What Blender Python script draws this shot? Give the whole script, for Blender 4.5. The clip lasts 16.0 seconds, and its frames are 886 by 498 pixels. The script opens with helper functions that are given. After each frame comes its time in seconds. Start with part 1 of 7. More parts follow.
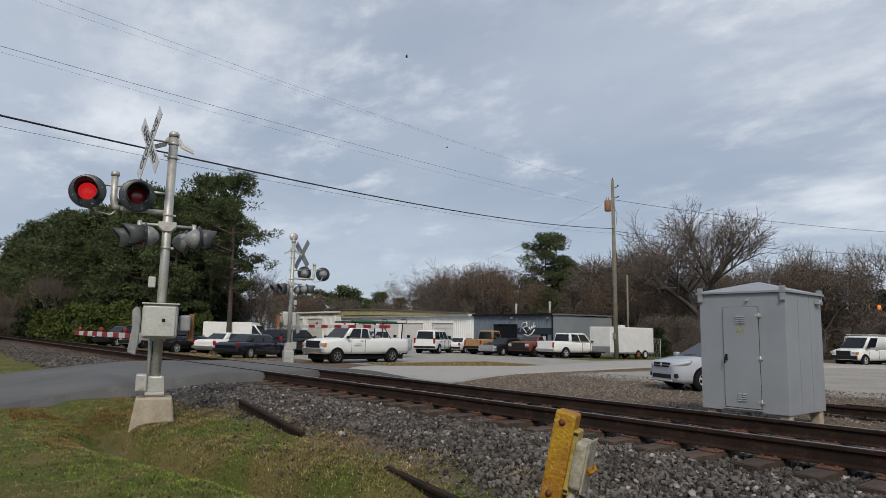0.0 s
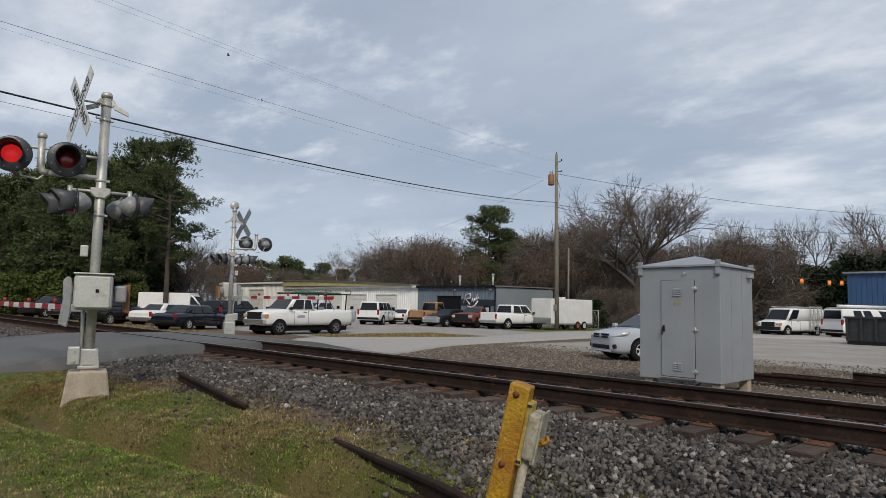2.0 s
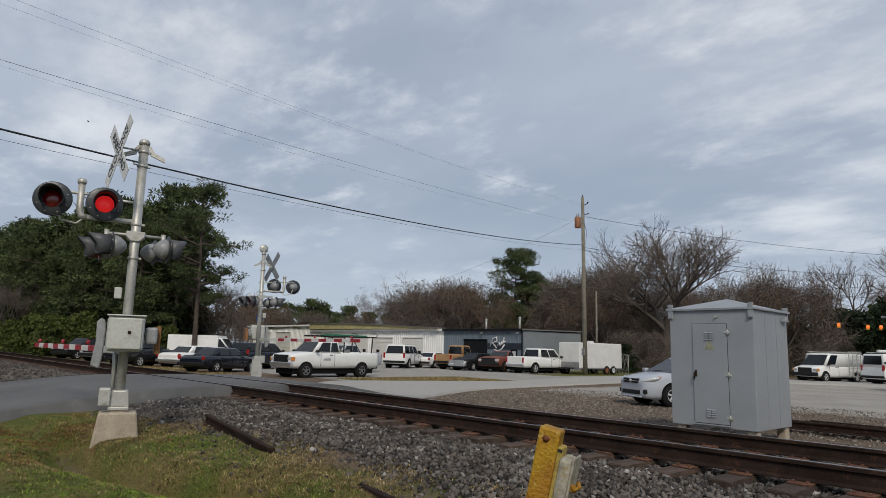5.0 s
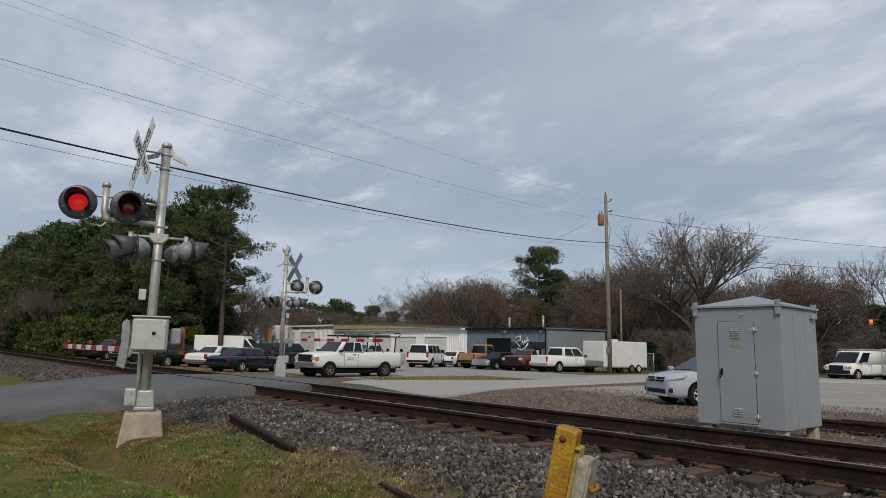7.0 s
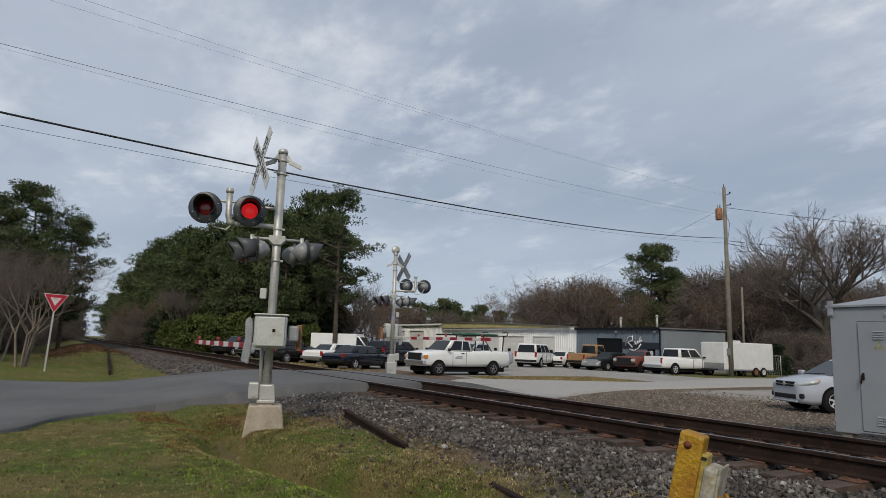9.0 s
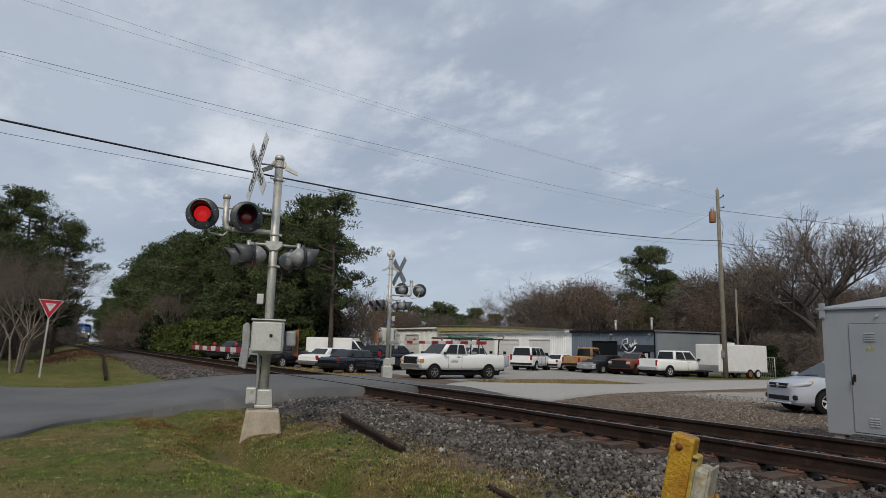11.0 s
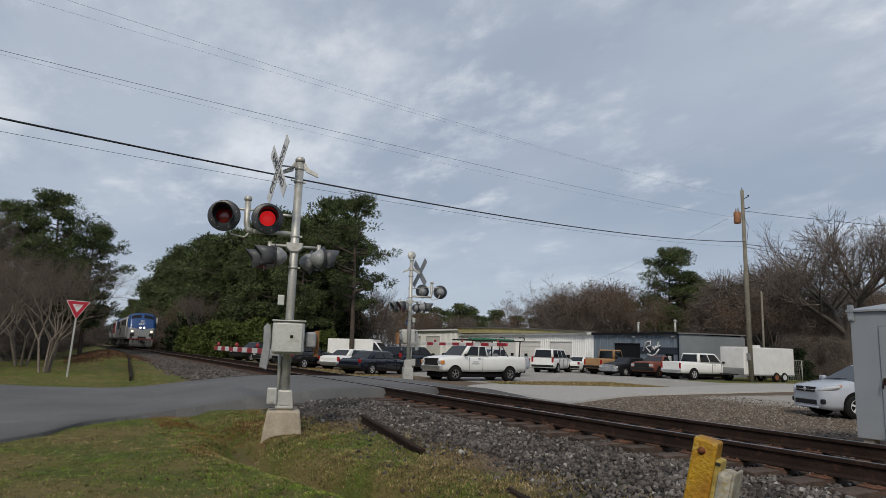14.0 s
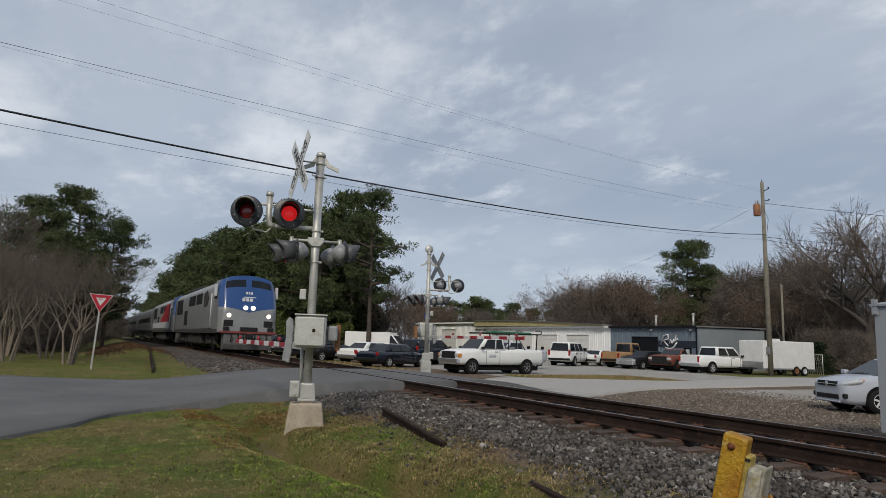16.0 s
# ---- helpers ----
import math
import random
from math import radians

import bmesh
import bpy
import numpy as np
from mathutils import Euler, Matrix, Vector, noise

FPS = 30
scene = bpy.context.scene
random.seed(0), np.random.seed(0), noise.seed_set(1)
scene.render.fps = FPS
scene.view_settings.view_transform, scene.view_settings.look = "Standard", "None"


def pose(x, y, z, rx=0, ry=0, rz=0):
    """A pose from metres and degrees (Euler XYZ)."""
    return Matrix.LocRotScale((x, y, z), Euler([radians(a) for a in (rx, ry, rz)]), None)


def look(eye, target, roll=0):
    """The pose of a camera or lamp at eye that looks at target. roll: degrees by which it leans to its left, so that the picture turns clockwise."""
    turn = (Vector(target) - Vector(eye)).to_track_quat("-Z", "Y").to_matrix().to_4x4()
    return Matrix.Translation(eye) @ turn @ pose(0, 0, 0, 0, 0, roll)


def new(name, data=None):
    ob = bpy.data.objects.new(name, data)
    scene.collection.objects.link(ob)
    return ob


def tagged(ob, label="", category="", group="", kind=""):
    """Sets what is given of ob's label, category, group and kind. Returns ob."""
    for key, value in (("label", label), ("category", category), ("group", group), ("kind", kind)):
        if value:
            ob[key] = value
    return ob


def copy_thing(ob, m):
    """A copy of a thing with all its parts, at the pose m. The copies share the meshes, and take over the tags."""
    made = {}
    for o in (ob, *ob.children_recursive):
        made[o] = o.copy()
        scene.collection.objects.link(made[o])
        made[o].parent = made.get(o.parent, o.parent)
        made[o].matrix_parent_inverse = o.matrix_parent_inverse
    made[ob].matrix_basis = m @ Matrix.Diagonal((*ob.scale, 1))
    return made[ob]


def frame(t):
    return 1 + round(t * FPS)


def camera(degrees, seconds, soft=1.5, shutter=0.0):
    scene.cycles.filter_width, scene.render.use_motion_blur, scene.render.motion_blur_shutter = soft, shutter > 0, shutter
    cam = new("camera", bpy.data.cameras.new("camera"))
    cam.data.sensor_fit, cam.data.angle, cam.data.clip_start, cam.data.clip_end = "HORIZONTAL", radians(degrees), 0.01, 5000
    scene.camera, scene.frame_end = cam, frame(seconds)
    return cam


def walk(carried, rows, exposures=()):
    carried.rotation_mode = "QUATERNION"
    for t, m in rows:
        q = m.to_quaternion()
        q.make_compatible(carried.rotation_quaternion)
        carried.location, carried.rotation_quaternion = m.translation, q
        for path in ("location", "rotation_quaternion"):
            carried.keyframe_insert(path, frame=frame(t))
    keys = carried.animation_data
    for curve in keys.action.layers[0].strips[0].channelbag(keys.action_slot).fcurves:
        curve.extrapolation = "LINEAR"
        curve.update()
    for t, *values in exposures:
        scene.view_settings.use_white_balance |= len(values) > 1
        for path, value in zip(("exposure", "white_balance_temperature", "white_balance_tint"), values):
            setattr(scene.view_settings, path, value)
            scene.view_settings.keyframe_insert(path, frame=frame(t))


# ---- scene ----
cam = camera(68.6, 16.0, soft=0.6)
PATH = [
    (0, (0.147, -0.057, 1.563), (-1.381, 1.207, 1.825), 1.2),
    (0.5, (0.126, 0.002, 1.56), (-1.362, 1.314, 1.808), 1.4),
    (1, (0.016, 0.053, 1.547), (-1.413, 1.432, 1.787), 1.2),
    (1.5, (0.042, -0.02, 1.56), (-1.348, 1.4, 1.789), 1.2),
    (2, (0.065, -0.061, 1.569), (-1.353, 1.338, 1.748), 1.3),
    (2.5, (0.037, -0.036, 1.573), (-1.431, 1.308, 1.773), 1.5),
    (3, (0.036, -0.034, 1.568), (-1.457, 1.271, 1.831), 1.4),
    (3.5, (0.045, -0.029, 1.558), (-1.445, 1.27, 1.862), 1.4),
    (4, (0.071, -0.064, 1.557), (-1.398, 1.255, 1.874), 1.4),
    (6.3, (0.065, -0.084, 1.561), (-1.4, 1.246, 1.855), 1.5),
    (6.5, (0.063, -0.073, 1.558), (-1.42, 1.236, 1.856), 1.5),
    (7, (0.076, -0.026, 1.561), (-1.434, 1.249, 1.865), 1.3),
    (7.5, (0.112, 0.01, 1.559), (-1.408, 1.272, 1.872), 1.5),
    (8, (0.079, 0.011, 1.565), (-1.474, 1.233, 1.87), 1.8),
    (8.5, (0.044, -0.008, 1.562), (-1.557, 1.15, 1.867), 2.1),
    (9, (0.012, 0.001, 1.553), (-1.689, 1.012, 1.846), 1.9),
    (9.5, (0.104, -0.071, 1.566), (-1.597, 0.938, 1.865), 1.8),
    (9.7, (0.112, -0.084, 1.574), (-1.575, 0.948, 1.873), 1.7),
    (12, (0.057, -0.032, 1.557), (-1.643, 0.976, 1.863), 1.6),
    (12.5, (0.074, -0.03, 1.558), (-1.631, 0.969, 1.862), 1.7),
    (13, (0.058, -0.015, 1.557), (-1.652, 0.977, 1.862), 1.7),
    (13.5, (0.075, -0.033, 1.562), (-1.639, 0.948, 1.873), 1.7),
    (14, (0.065, -0.024, 1.56), (-1.659, 0.943, 1.867), 1.8),
    (14.5, (0.069, -0.034, 1.56), (-1.673, 0.9, 1.865), 1.9),
    (15, (0.083, -0.042, 1.563), (-1.673, 0.865, 1.867), 1.8),
    (15.5, (0.082, -0.029, 1.564), (-1.682, 0.866, 1.856), 1.7),
    (16, (0.074, -0.112, 1.574), (-1.675, 0.815, 1.858), 1.9),
]
walk(cam, [(t, look(eye, target, roll)) for t, eye, target, roll in PATH], [(0.0, 0.0), (2.5, 0.0), (4.2, -0.08), (6.3, -0.10), (8.0, -0.14), (9.7, -0.07), (11.8, -0.09), (16.0, -0.10)])
# world: overcast sky with broken cloud sheets
SUN_EL, SUN_AZ = 40.0, -38.0
world = bpy.data.worlds.new("sky")
scene.world = world
world.use_nodes = True
wn, wl = world.node_tree.nodes, world.node_tree.links
wn.clear()
w_out = wn.new("ShaderNodeOutputWorld")
w_bg = wn.new("ShaderNodeBackground")
w_sky = wn.new("ShaderNodeTexSky")
w_sky.sky_type, w_sky.sun_disc = "NISHITA", False
w_sky.sun_elevation, w_sky.sun_rotation = radians(SUN_EL), radians(90 - SUN_AZ)
w_co = wn.new("ShaderNodeTexCoord")
w_sep = wn.new("ShaderNodeSeparateXYZ")
wl.new(w_co.outputs["Generated"], w_sep.inputs[0])
# clouds lie on a flat layer overhead: divide by height
w_add = wn.new("ShaderNodeMath"); w_add.operation = "ADD"; w_add.inputs[1].default_value = 0.16
w_max = wn.new("ShaderNodeMath"); w_max.operation = "MAXIMUM"; w_max.inputs[1].default_value = 0.02
wl.new(w_sep.outputs[2], w_max.inputs[0]); wl.new(w_max.outputs[0], w_add.inputs[0])
w_div = wn.new("ShaderNodeVectorMath"); w_div.operation = "DIVIDE"
w_cmb = wn.new("ShaderNodeCombineXYZ")
for i in range(3):
    wl.new(w_add.outputs[0], w_cmb.inputs[i])
wl.new(w_co.outputs["Generated"], w_div.inputs[0]); wl.new(w_cmb.outputs[0], w_div.inputs[1])
w_map = wn.new("ShaderNodeMapping")
w_map.inputs["Rotation"].default_value = (0, 0, radians(25))
w_map.inputs["Scale"].default_value = (1.0, 1.45, 0.4)
wl.new(w_div.outputs[0], w_map.inputs[0])


def sky_noise(scale, detail, rough, lo, hi, seed):
    n = wn.new("ShaderNodeTexNoise")
    n.noise_dimensions = "4D"
    n.inputs["W"].default_value = seed
    n.inputs["Scale"].default_value, n.inputs["Detail"].default_value, n.inputs["Roughness"].default_value = scale, detail, rough
    wl.new(w_map.outputs[0], n.inputs["Vector"])
    r = wn.new("ShaderNodeMapRange")
    r.interpolation_type = "SMOOTHSTEP"
    r.inputs[1].default_value, r.inputs[2].default_value = lo, hi
    wl.new(n.outputs["Fac"], r.inputs[0])
    return r.outputs[0]


def sky_mix(fac, a, b):
    m = wn.new("ShaderNodeMix")
    m.data_type = "RGBA"
    wl.new(fac, m.inputs[0])
    for sock, v in ((m.inputs[6], a), (m.inputs[7], b)):
        if isinstance(v, tuple):
            sock.default_value = (*v, 1)
        else:
            wl.new(v, sock)
    return m.outputs[2]


SKY_DARK, SKY_MID, SKY_LIGHT = (0.32, 0.375, 0.465), (0.44, 0.49, 0.57), (0.74, 0.765, 0.80)
w_c = sky_mix(sky_noise(0.55, 4, 0.5, 0.36, 0.64, 2.0), SKY_DARK, SKY_MID)
w_c = sky_mix(sky_noise(1.1, 8, 0.6, 0.48, 0.74, 5.3), w_c, SKY_LIGHT)
w_c = sky_mix(sky_noise(2.6, 8, 0.62, 0.50, 0.80, 9.1), w_c, SKY_LIGHT)
w_c = sky_mix(sky_noise(1.9, 8, 0.6, 0.50, 0.78, 14.7), w_c, SKY_DARK)
# towards the horizon the cloud evens out
w_low = wn.new("ShaderNodeMapRange"); w_low.interpolation_type = "SMOOTHSTEP"
w_low.inputs[1].default_value, w_low.inputs[2].default_value = 0.02, 0.22
wl.new(w_sep.outputs[2], w_low.inputs[0])
w_c = sky_mix(w_low.outputs[0], (0.40, 0.46, 0.56), w_c)
w_mul = wn.new("ShaderNodeMix"); w_mul.data_type = "RGBA"; w_mul.blend_type = "ADD"; w_mul.inputs[0].default_value = 0.015
wl.new(w_c, w_mul.inputs[6]); wl.new(w_sky.outputs[0], w_mul.inputs[7])
wl.new(w_mul.outputs[2], w_bg.inputs[0])
w_bg.inputs[1].default_value = 1.0
wl.new(w_bg.outputs[0], w_out.inputs[0])

sun = new("sun", bpy.data.lights.new("sun", "SUN"))
sun.data.energy, sun.data.angle, sun.data.color = 2.4, radians(13), (1.0, 0.90, 0.76)
sun.matrix_world = look((60 * math.cos(radians(SUN_AZ)), 60 * math.sin(radians(SUN_AZ)), 60 * math.tan(radians(SUN_EL))), (0, 0, 0))
# ---- materials ----
MATS = {}


def material(name, color, rough=0.7, metal=0.0, scale=8.0, var=0.25, second=None, fine=60.0, bump=0.15, emit=None, strength=0.0, spec=0.5, island=0.0, random_tint=0.0, coat=0.0, dirt=None, dirt_amount=0.5):
    """A surface with broad patches, fine grain and relief, in metres of its own object."""
    if name in MATS:
        return MATS[name]
    m = bpy.data.materials.new(name)
    m.use_nodes = True
    nt, nd, ln = m.node_tree, m.node_tree.nodes, m.node_tree.links
    b = nd["Principled BSDF"]
    co = nd.new("ShaderNodeTexCoord")
    n1 = nd.new("ShaderNodeTexNoise"); n1.inputs["Scale"].default_value = scale; n1.inputs["Detail"].default_value = 6
    n2 = nd.new("ShaderNodeTexNoise"); n2.inputs["Scale"].default_value = fine; n2.inputs["Detail"].default_value = 3
    for n in (n1, n2):
        ln.new(co.outputs["Object"], n.inputs["Vector"])
    r1 = nd.new("ShaderNodeMapRange"); r1.inputs[1].default_value, r1.inputs[2].default_value = 0.35, 0.65
    ln.new(n1.outputs["Fac"], r1.inputs[0])
    mx = nd.new("ShaderNodeMix"); mx.data_type = "RGBA"
    c2 = second if second else tuple(c * (1 - var) for c in color)
    mx.inputs[6].default_value, mx.inputs[7].default_value = (*color, 1), (*c2, 1)
    ln.new(r1.outputs[0], mx.inputs[0])
    out = mx.outputs[2]
    if dirt:
        n3 = nd.new("ShaderNodeTexNoise"); n3.inputs["Scale"].default_value = scale * 2.7; n3.inputs["Detail"].default_value = 8; n3.inputs["Roughness"].default_value = 0.7
        ln.new(co.outputs["Object"], n3.inputs["Vector"])
        r3 = nd.new("ShaderNodeMapRange"); r3.inputs[1].default_value, r3.inputs[2].default_value = 0.62 - 0.2 * dirt_amount, 0.72
        ln.new(n3.outputs["Fac"], r3.inputs[0])
        mxd = nd.new("ShaderNodeMix"); mxd.data_type = "RGBA"; mxd.inputs[7].default_value = (*dirt, 1)
        ln.new(r3.outputs[0], mxd.inputs[0]); ln.new(out, mxd.inputs[6])
        out = mxd.outputs[2]
    g = nd.new("ShaderNodeMapRange"); g.inputs[3].default_value, g.inputs[4].default_value = 1 - var * 0.7, 1 + var * 0.5
    g.inputs[1].default_value, g.inputs[2].default_value = 0.3, 0.7
    ln.new(n2.outputs["Fac"], g.inputs[0])
    fac = g.outputs[0]
    if island or random_tint:
        src = nd.new("ShaderNodeNewGeometry").outputs["Random Per Island"] if island else nd.new("ShaderNodeObjectInfo").outputs["Random"]
        k = island or random_tint
        ri = nd.new("ShaderNodeMapRange"); ri.inputs[3].default_value, ri.inputs[4].default_value = 1 - k, 1 + k
        ln.new(src, ri.inputs[0])
        mm = nd.new("ShaderNodeMath"); mm.operation = "MULTIPLY"
        ln.new(fac, mm.inputs[0]); ln.new(ri.outputs[0], mm.inputs[1])
        fac = mm.outputs[0]
    sc = nd.new("ShaderNodeVectorMath"); sc.operation = "SCALE"
    ln.new(out, sc.inputs[0]); ln.new(fac, sc.inputs["Scale"])
    ln.new(sc.outputs[0], b.inputs["Base Color"])
    b.inputs["Roughness"].default_value, b.inputs["Metallic"].default_value = rough, metal
    b.inputs["Specular IOR Level"].default_value = spec
    b.inputs["Coat Weight"].default_value = coat
    if bump:
        bp = nd.new("ShaderNodeBump"); bp.inputs["Strength"].default_value = bump; bp.inputs["Distance"].default_value = 0.02
        ln.new(n2.outputs["Fac"], bp.inputs["Height"]); ln.new(bp.outputs[0], b.inputs["Normal"])
    if emit:
        b.inputs["Emission Color"].default_value, b.inputs["Emission Strength"].default_value = (*emit, 1), strength
    MATS[name] = m
    return m


# ---- mesh tools ----
def part(name, bm, mat, parent=None, label=""):
    """Links a bmesh as one mesh object, under a thing or a part."""
    me = bpy.data.meshes.new(name)
    bm.to_mesh(me)
    bm.free()
    return link(name, me, mat, parent, label)


def link(name, me, mat, parent=None, label=""):
    ob = new(name, me)
    if mat is not None and not me.materials:
        me.materials.append(mat)
    if parent is not None:
        ob.parent = parent
    if label:
        ob["label"] = label
    return ob


def thing(name, m, label, category, group="", kind=""):
    ob = new(name)
    ob.matrix_basis = m
    return tagged(ob, label, category, group, kind)


def B():
    return bmesh.new()


def box(bm, x0, x1, y0, y1, z0, z1, bevel=0.0, m=None):
    b2 = bmesh.new()
    v = [b2.verts.new(p) for p in ((x0, y0, z0), (x1, y0, z0), (x1, y1, z0), (x0, y1, z0), (x0, y0, z1), (x1, y0, z1), (x1, y1, z1), (x0, y1, z1))]
    for f in ((3, 2, 1, 0), (4, 5, 6, 7), (0, 1, 5, 4), (1, 2, 6, 5), (2, 3, 7, 6), (3, 0, 4, 7)):
        b2.faces.new([v[i] for i in f])
    if bevel:
        bmesh.ops.bevel(b2, geom=b2.edges[:], offset=bevel, segments=2, affect="EDGES", profile=0.5)
    return join(bm, b2, m)


def join(bm, b2, m=None):
    """Copies b2 into bm, moved by m."""
    vs = {}
    for v in b2.verts:
        vs[v] = bm.verts.new(m @ v.co if m else v.co)
    for f in b2.faces:
        nf = bm.faces.new([vs[v] for v in f.verts])
        nf.smooth = f.smooth
    b2.free()
    return bm


def tube(bm, pts, r, n=10, r1=None, caps=True):
    """A round bar along points, tapering from r to r1."""
    pts = [Vector(p) for p in pts]
    rings = []
    k = len(pts)
    for i, p in enumerate(pts):
        d = (pts[min(i + 1, k - 1)] - pts[max(i - 1, 0)]).normalized()
        a = d.orthogonal().normalized() if i == 0 else (a - d * a.dot(d)).normalized()
        c = d.cross(a)
        rr = r if r1 is None else r + (r1 - r) * i / (k - 1)
        rings.append([bm.verts.new(p + (a * math.cos(2 * math.pi * j / n) + c * math.sin(2 * math.pi * j / n)) * rr) for j in range(n)])
    for s, t in zip(rings, rings[1:]):
        for j in range(n):
            f = bm.faces.new((s[j], s[(j + 1) % n], t[(j + 1) % n], t[j]))
            f.smooth = True
    if caps and n > 3:
        bm.faces.new(rings[0][::-1])
        bm.faces.new(rings[-1])
    return bm


def lathe(bm, prof, n=20, m=None, caps=True):
    """Turns (radius, height) pairs about z."""
    b2 = bmesh.new()
    rings = [[b2.verts.new((r * math.cos(2 * math.pi * j / n), r * math.sin(2 * math.pi * j / n), z)) for j in range(n)] for r, z in prof]
    for s, t in zip(rings, rings[1:]):
        for j in range(n):
            f = b2.faces.new((s[j], s[(j + 1) % n], t[(j + 1) % n], t[j]))
            f.smooth = True
    if caps:
        b2.faces.new(rings[0][::-1])
        b2.faces.new(rings[-1])
    return join(bm, b2, m)


def prism(bm, poly, y0, y1, m=None, axis="y", bevel=0.0):
    """A flat outline pushed from y0 to y1 along an axis. The outline is (x, z), (y, z) or (x, y)."""
    b2 = bmesh.new()
    put = {"y": lambda a, b, d: (a, d, b), "x": lambda a, b, d: (d, a, b), "z": lambda a, b, d: (a, b, d)}[axis]
    s = [b2.verts.new(put(a, b, y0)) for a, b in poly]
    t = [b2.verts.new(put(a, b, y1)) for a, b in poly]
    n = len(poly)
    b2.faces.new(s)
    b2.faces.new(t[::-1])
    for i in range(n):
        b2.faces.new((s[i], t[i], t[(i + 1) % n], s[(i + 1) % n]))
    bmesh.ops.recalc_face_normals(b2, faces=b2.faces[:])
    if bevel:
        bmesh.ops.bevel(b2, geom=b2.edges[:], offset=bevel, segments=1, affect="EDGES")
    return join(bm, b2, m)


def mesh_of(name, verts, faces):
    me = bpy.data.meshes.new(name)
    me.from_pydata(verts, [], faces)
    return me


def tri_soup(name, V, F):
    """A mesh from numpy arrays of points and triangles (or quads)."""
    me = bpy.data.meshes.new(name)
    me.vertices.add(len(V)); me.vertices.foreach_set("co", np.asarray(V, np.float32).ravel())
    k = F.shape[1]
    me.loops.add(F.size); me.loops.foreach_set("vertex_index", F.astype(np.int32).ravel())
    me.polygons.add(len(F)); me.polygons.foreach_set("loop_start", np.arange(0, F.size, k, dtype=np.int32))
    me.update(calc_edges=True)
    return me


def sm(a, b, x):
    t = np.clip((np.asarray(x, float) - a) / (b - a), 0, 1)
    return t * t * (3 - 2 * t)
# ---- the ground, one sheet to the horizon ----
TRACK_Y, RAIL_TOP = 7.15, 0.67
ROAD_EDGES = [((-3, -14), (-30, -16)), ((-7.2, -4), (-25, -5)), ((-10.6, -0.7), (-22.2, -1.2)), ((-12.6, 0.4), (-21.3, 0.4)), ((-13.6, 1.6), (-20.9, 1.7)), ((-14.0, 3.2), (-20.9, 3.2)),
              ((-14.0, 5.0), (-20.4, 4.9)), ((-13.9, 6.4), (-20.0, 6.4)), ((-14.1, 8.0), (-19.9, 8.0)), ((-14.5, 9.6), (-19.8, 9.6)), ((-15.0, 11.2), (-19.9, 11.2)), ((-15.8, 13.4), (-22.5, 13.6)), ((-17.4, 16.2), (-25.4, 16.6)),
              ((-19.0, 20), (-24.4, 20.8)), ((-19.8, 26), (-23.3, 26)), ((-20.6, 34), (-25.4, 34)), ((-19.5, 42), (-26.6, 43)), ((-13, 48), (-22, 53)), ((2, 50), (-4, 58))]


def crest(x):
    return 1.47 + 0.25 * np.clip(x + 8.8, 0, 3.4)


def waves(x, y):
    return np.sin(x * 1.7 + 0.6 * y) * np.sin(y * 2.1 - 0.4 * x) * 0.5 + np.sin(x * 4.3 + 1.3) * np.sin(y * 3.7 + x) * 0.3


def ground_z(x, y):
    x, y = np.asarray(x, float), np.asarray(y, float)
    d = np.abs(y - TRACK_Y)
    bank = 0.415 + 0.0 * d
    c = crest(x)
    ditch_on = sm(-14.5, -11.5, x) * (1 - sm(-1.0, 3.0, x))
    lawn = 0.15 + 0.03 * waves(x * 0.3, y * 0.3)
    shoulder = 0.22
    near = lawn + (shoulder - lawn) * sm(c + 0.6, c + 1.05, y)
    near = near - ditch_on * (0.18 + 0.34 * sm(-10.4, -9.0, x) + 0.04 * np.sin(x * 2.3)) * np.exp(-((y - c - 0.85 + 0.05 * np.sin(x * 3.1)) / np.where(y > c + 0.85, 0.25, 0.36)) ** 2)
    near = near + 0.08 * sm(3.2, 4.6, y) + 0.035 * waves(x * 1.1, y * 1.3 + 2) * sm(-13.5, -11, x) * sm(-1, 1, y) * (1 - sm(3.8, 4.6, y))
    far = 0.1 * (1 - sm(10.5, 16, y))
    base = np.where(y < TRACK_Y, near, far)
    z = base + (bank - base) * (1 - sm(1.75, 3.3, d))
    rough = 0.02 * waves(x * 2, y * 2) * np.where(y < TRACK_Y, 1, 0.5) * sm(-13.5, -11, x)
    # the bank on the far left, beside the old spur
    left = 0.55 * sm(-30, -42, x) * np.exp(-((y - 2.2) / 1.6) ** 2)
    z = z + rough + left
    right = np.interp(y, [e[0][1] for e in ROAD_EDGES], [e[0][0] for e in ROAD_EDGES])
    left_edge = np.interp(y, [e[1][1] for e in ROAD_EDGES], [e[1][0] for e in ROAD_EDGES])
    z = z - 0.16 * sm(-0.05, 0.35, right - x) * sm(-0.05, 0.35, x - left_edge) * (y < 12)
    far_away = sm(60, 400, np.hypot(x, y)) * 1.5
    return z - far_away


def road_z(x, y):
    d = abs(y - TRACK_Y)
    g = float(ground_z(x, y)) if y > TRACK_Y else 0.16
    top = RAIL_TOP - 0.015
    k = float(sm(1.2, 6.5, d))
    return top + (max(g, 0.03) + 0.05 - top) * k


def axis(pieces):
    out = []
    for a, b, step in pieces:
        out += list(np.arange(a, b, step))
    return np.array(out + [pieces[-1][1]])


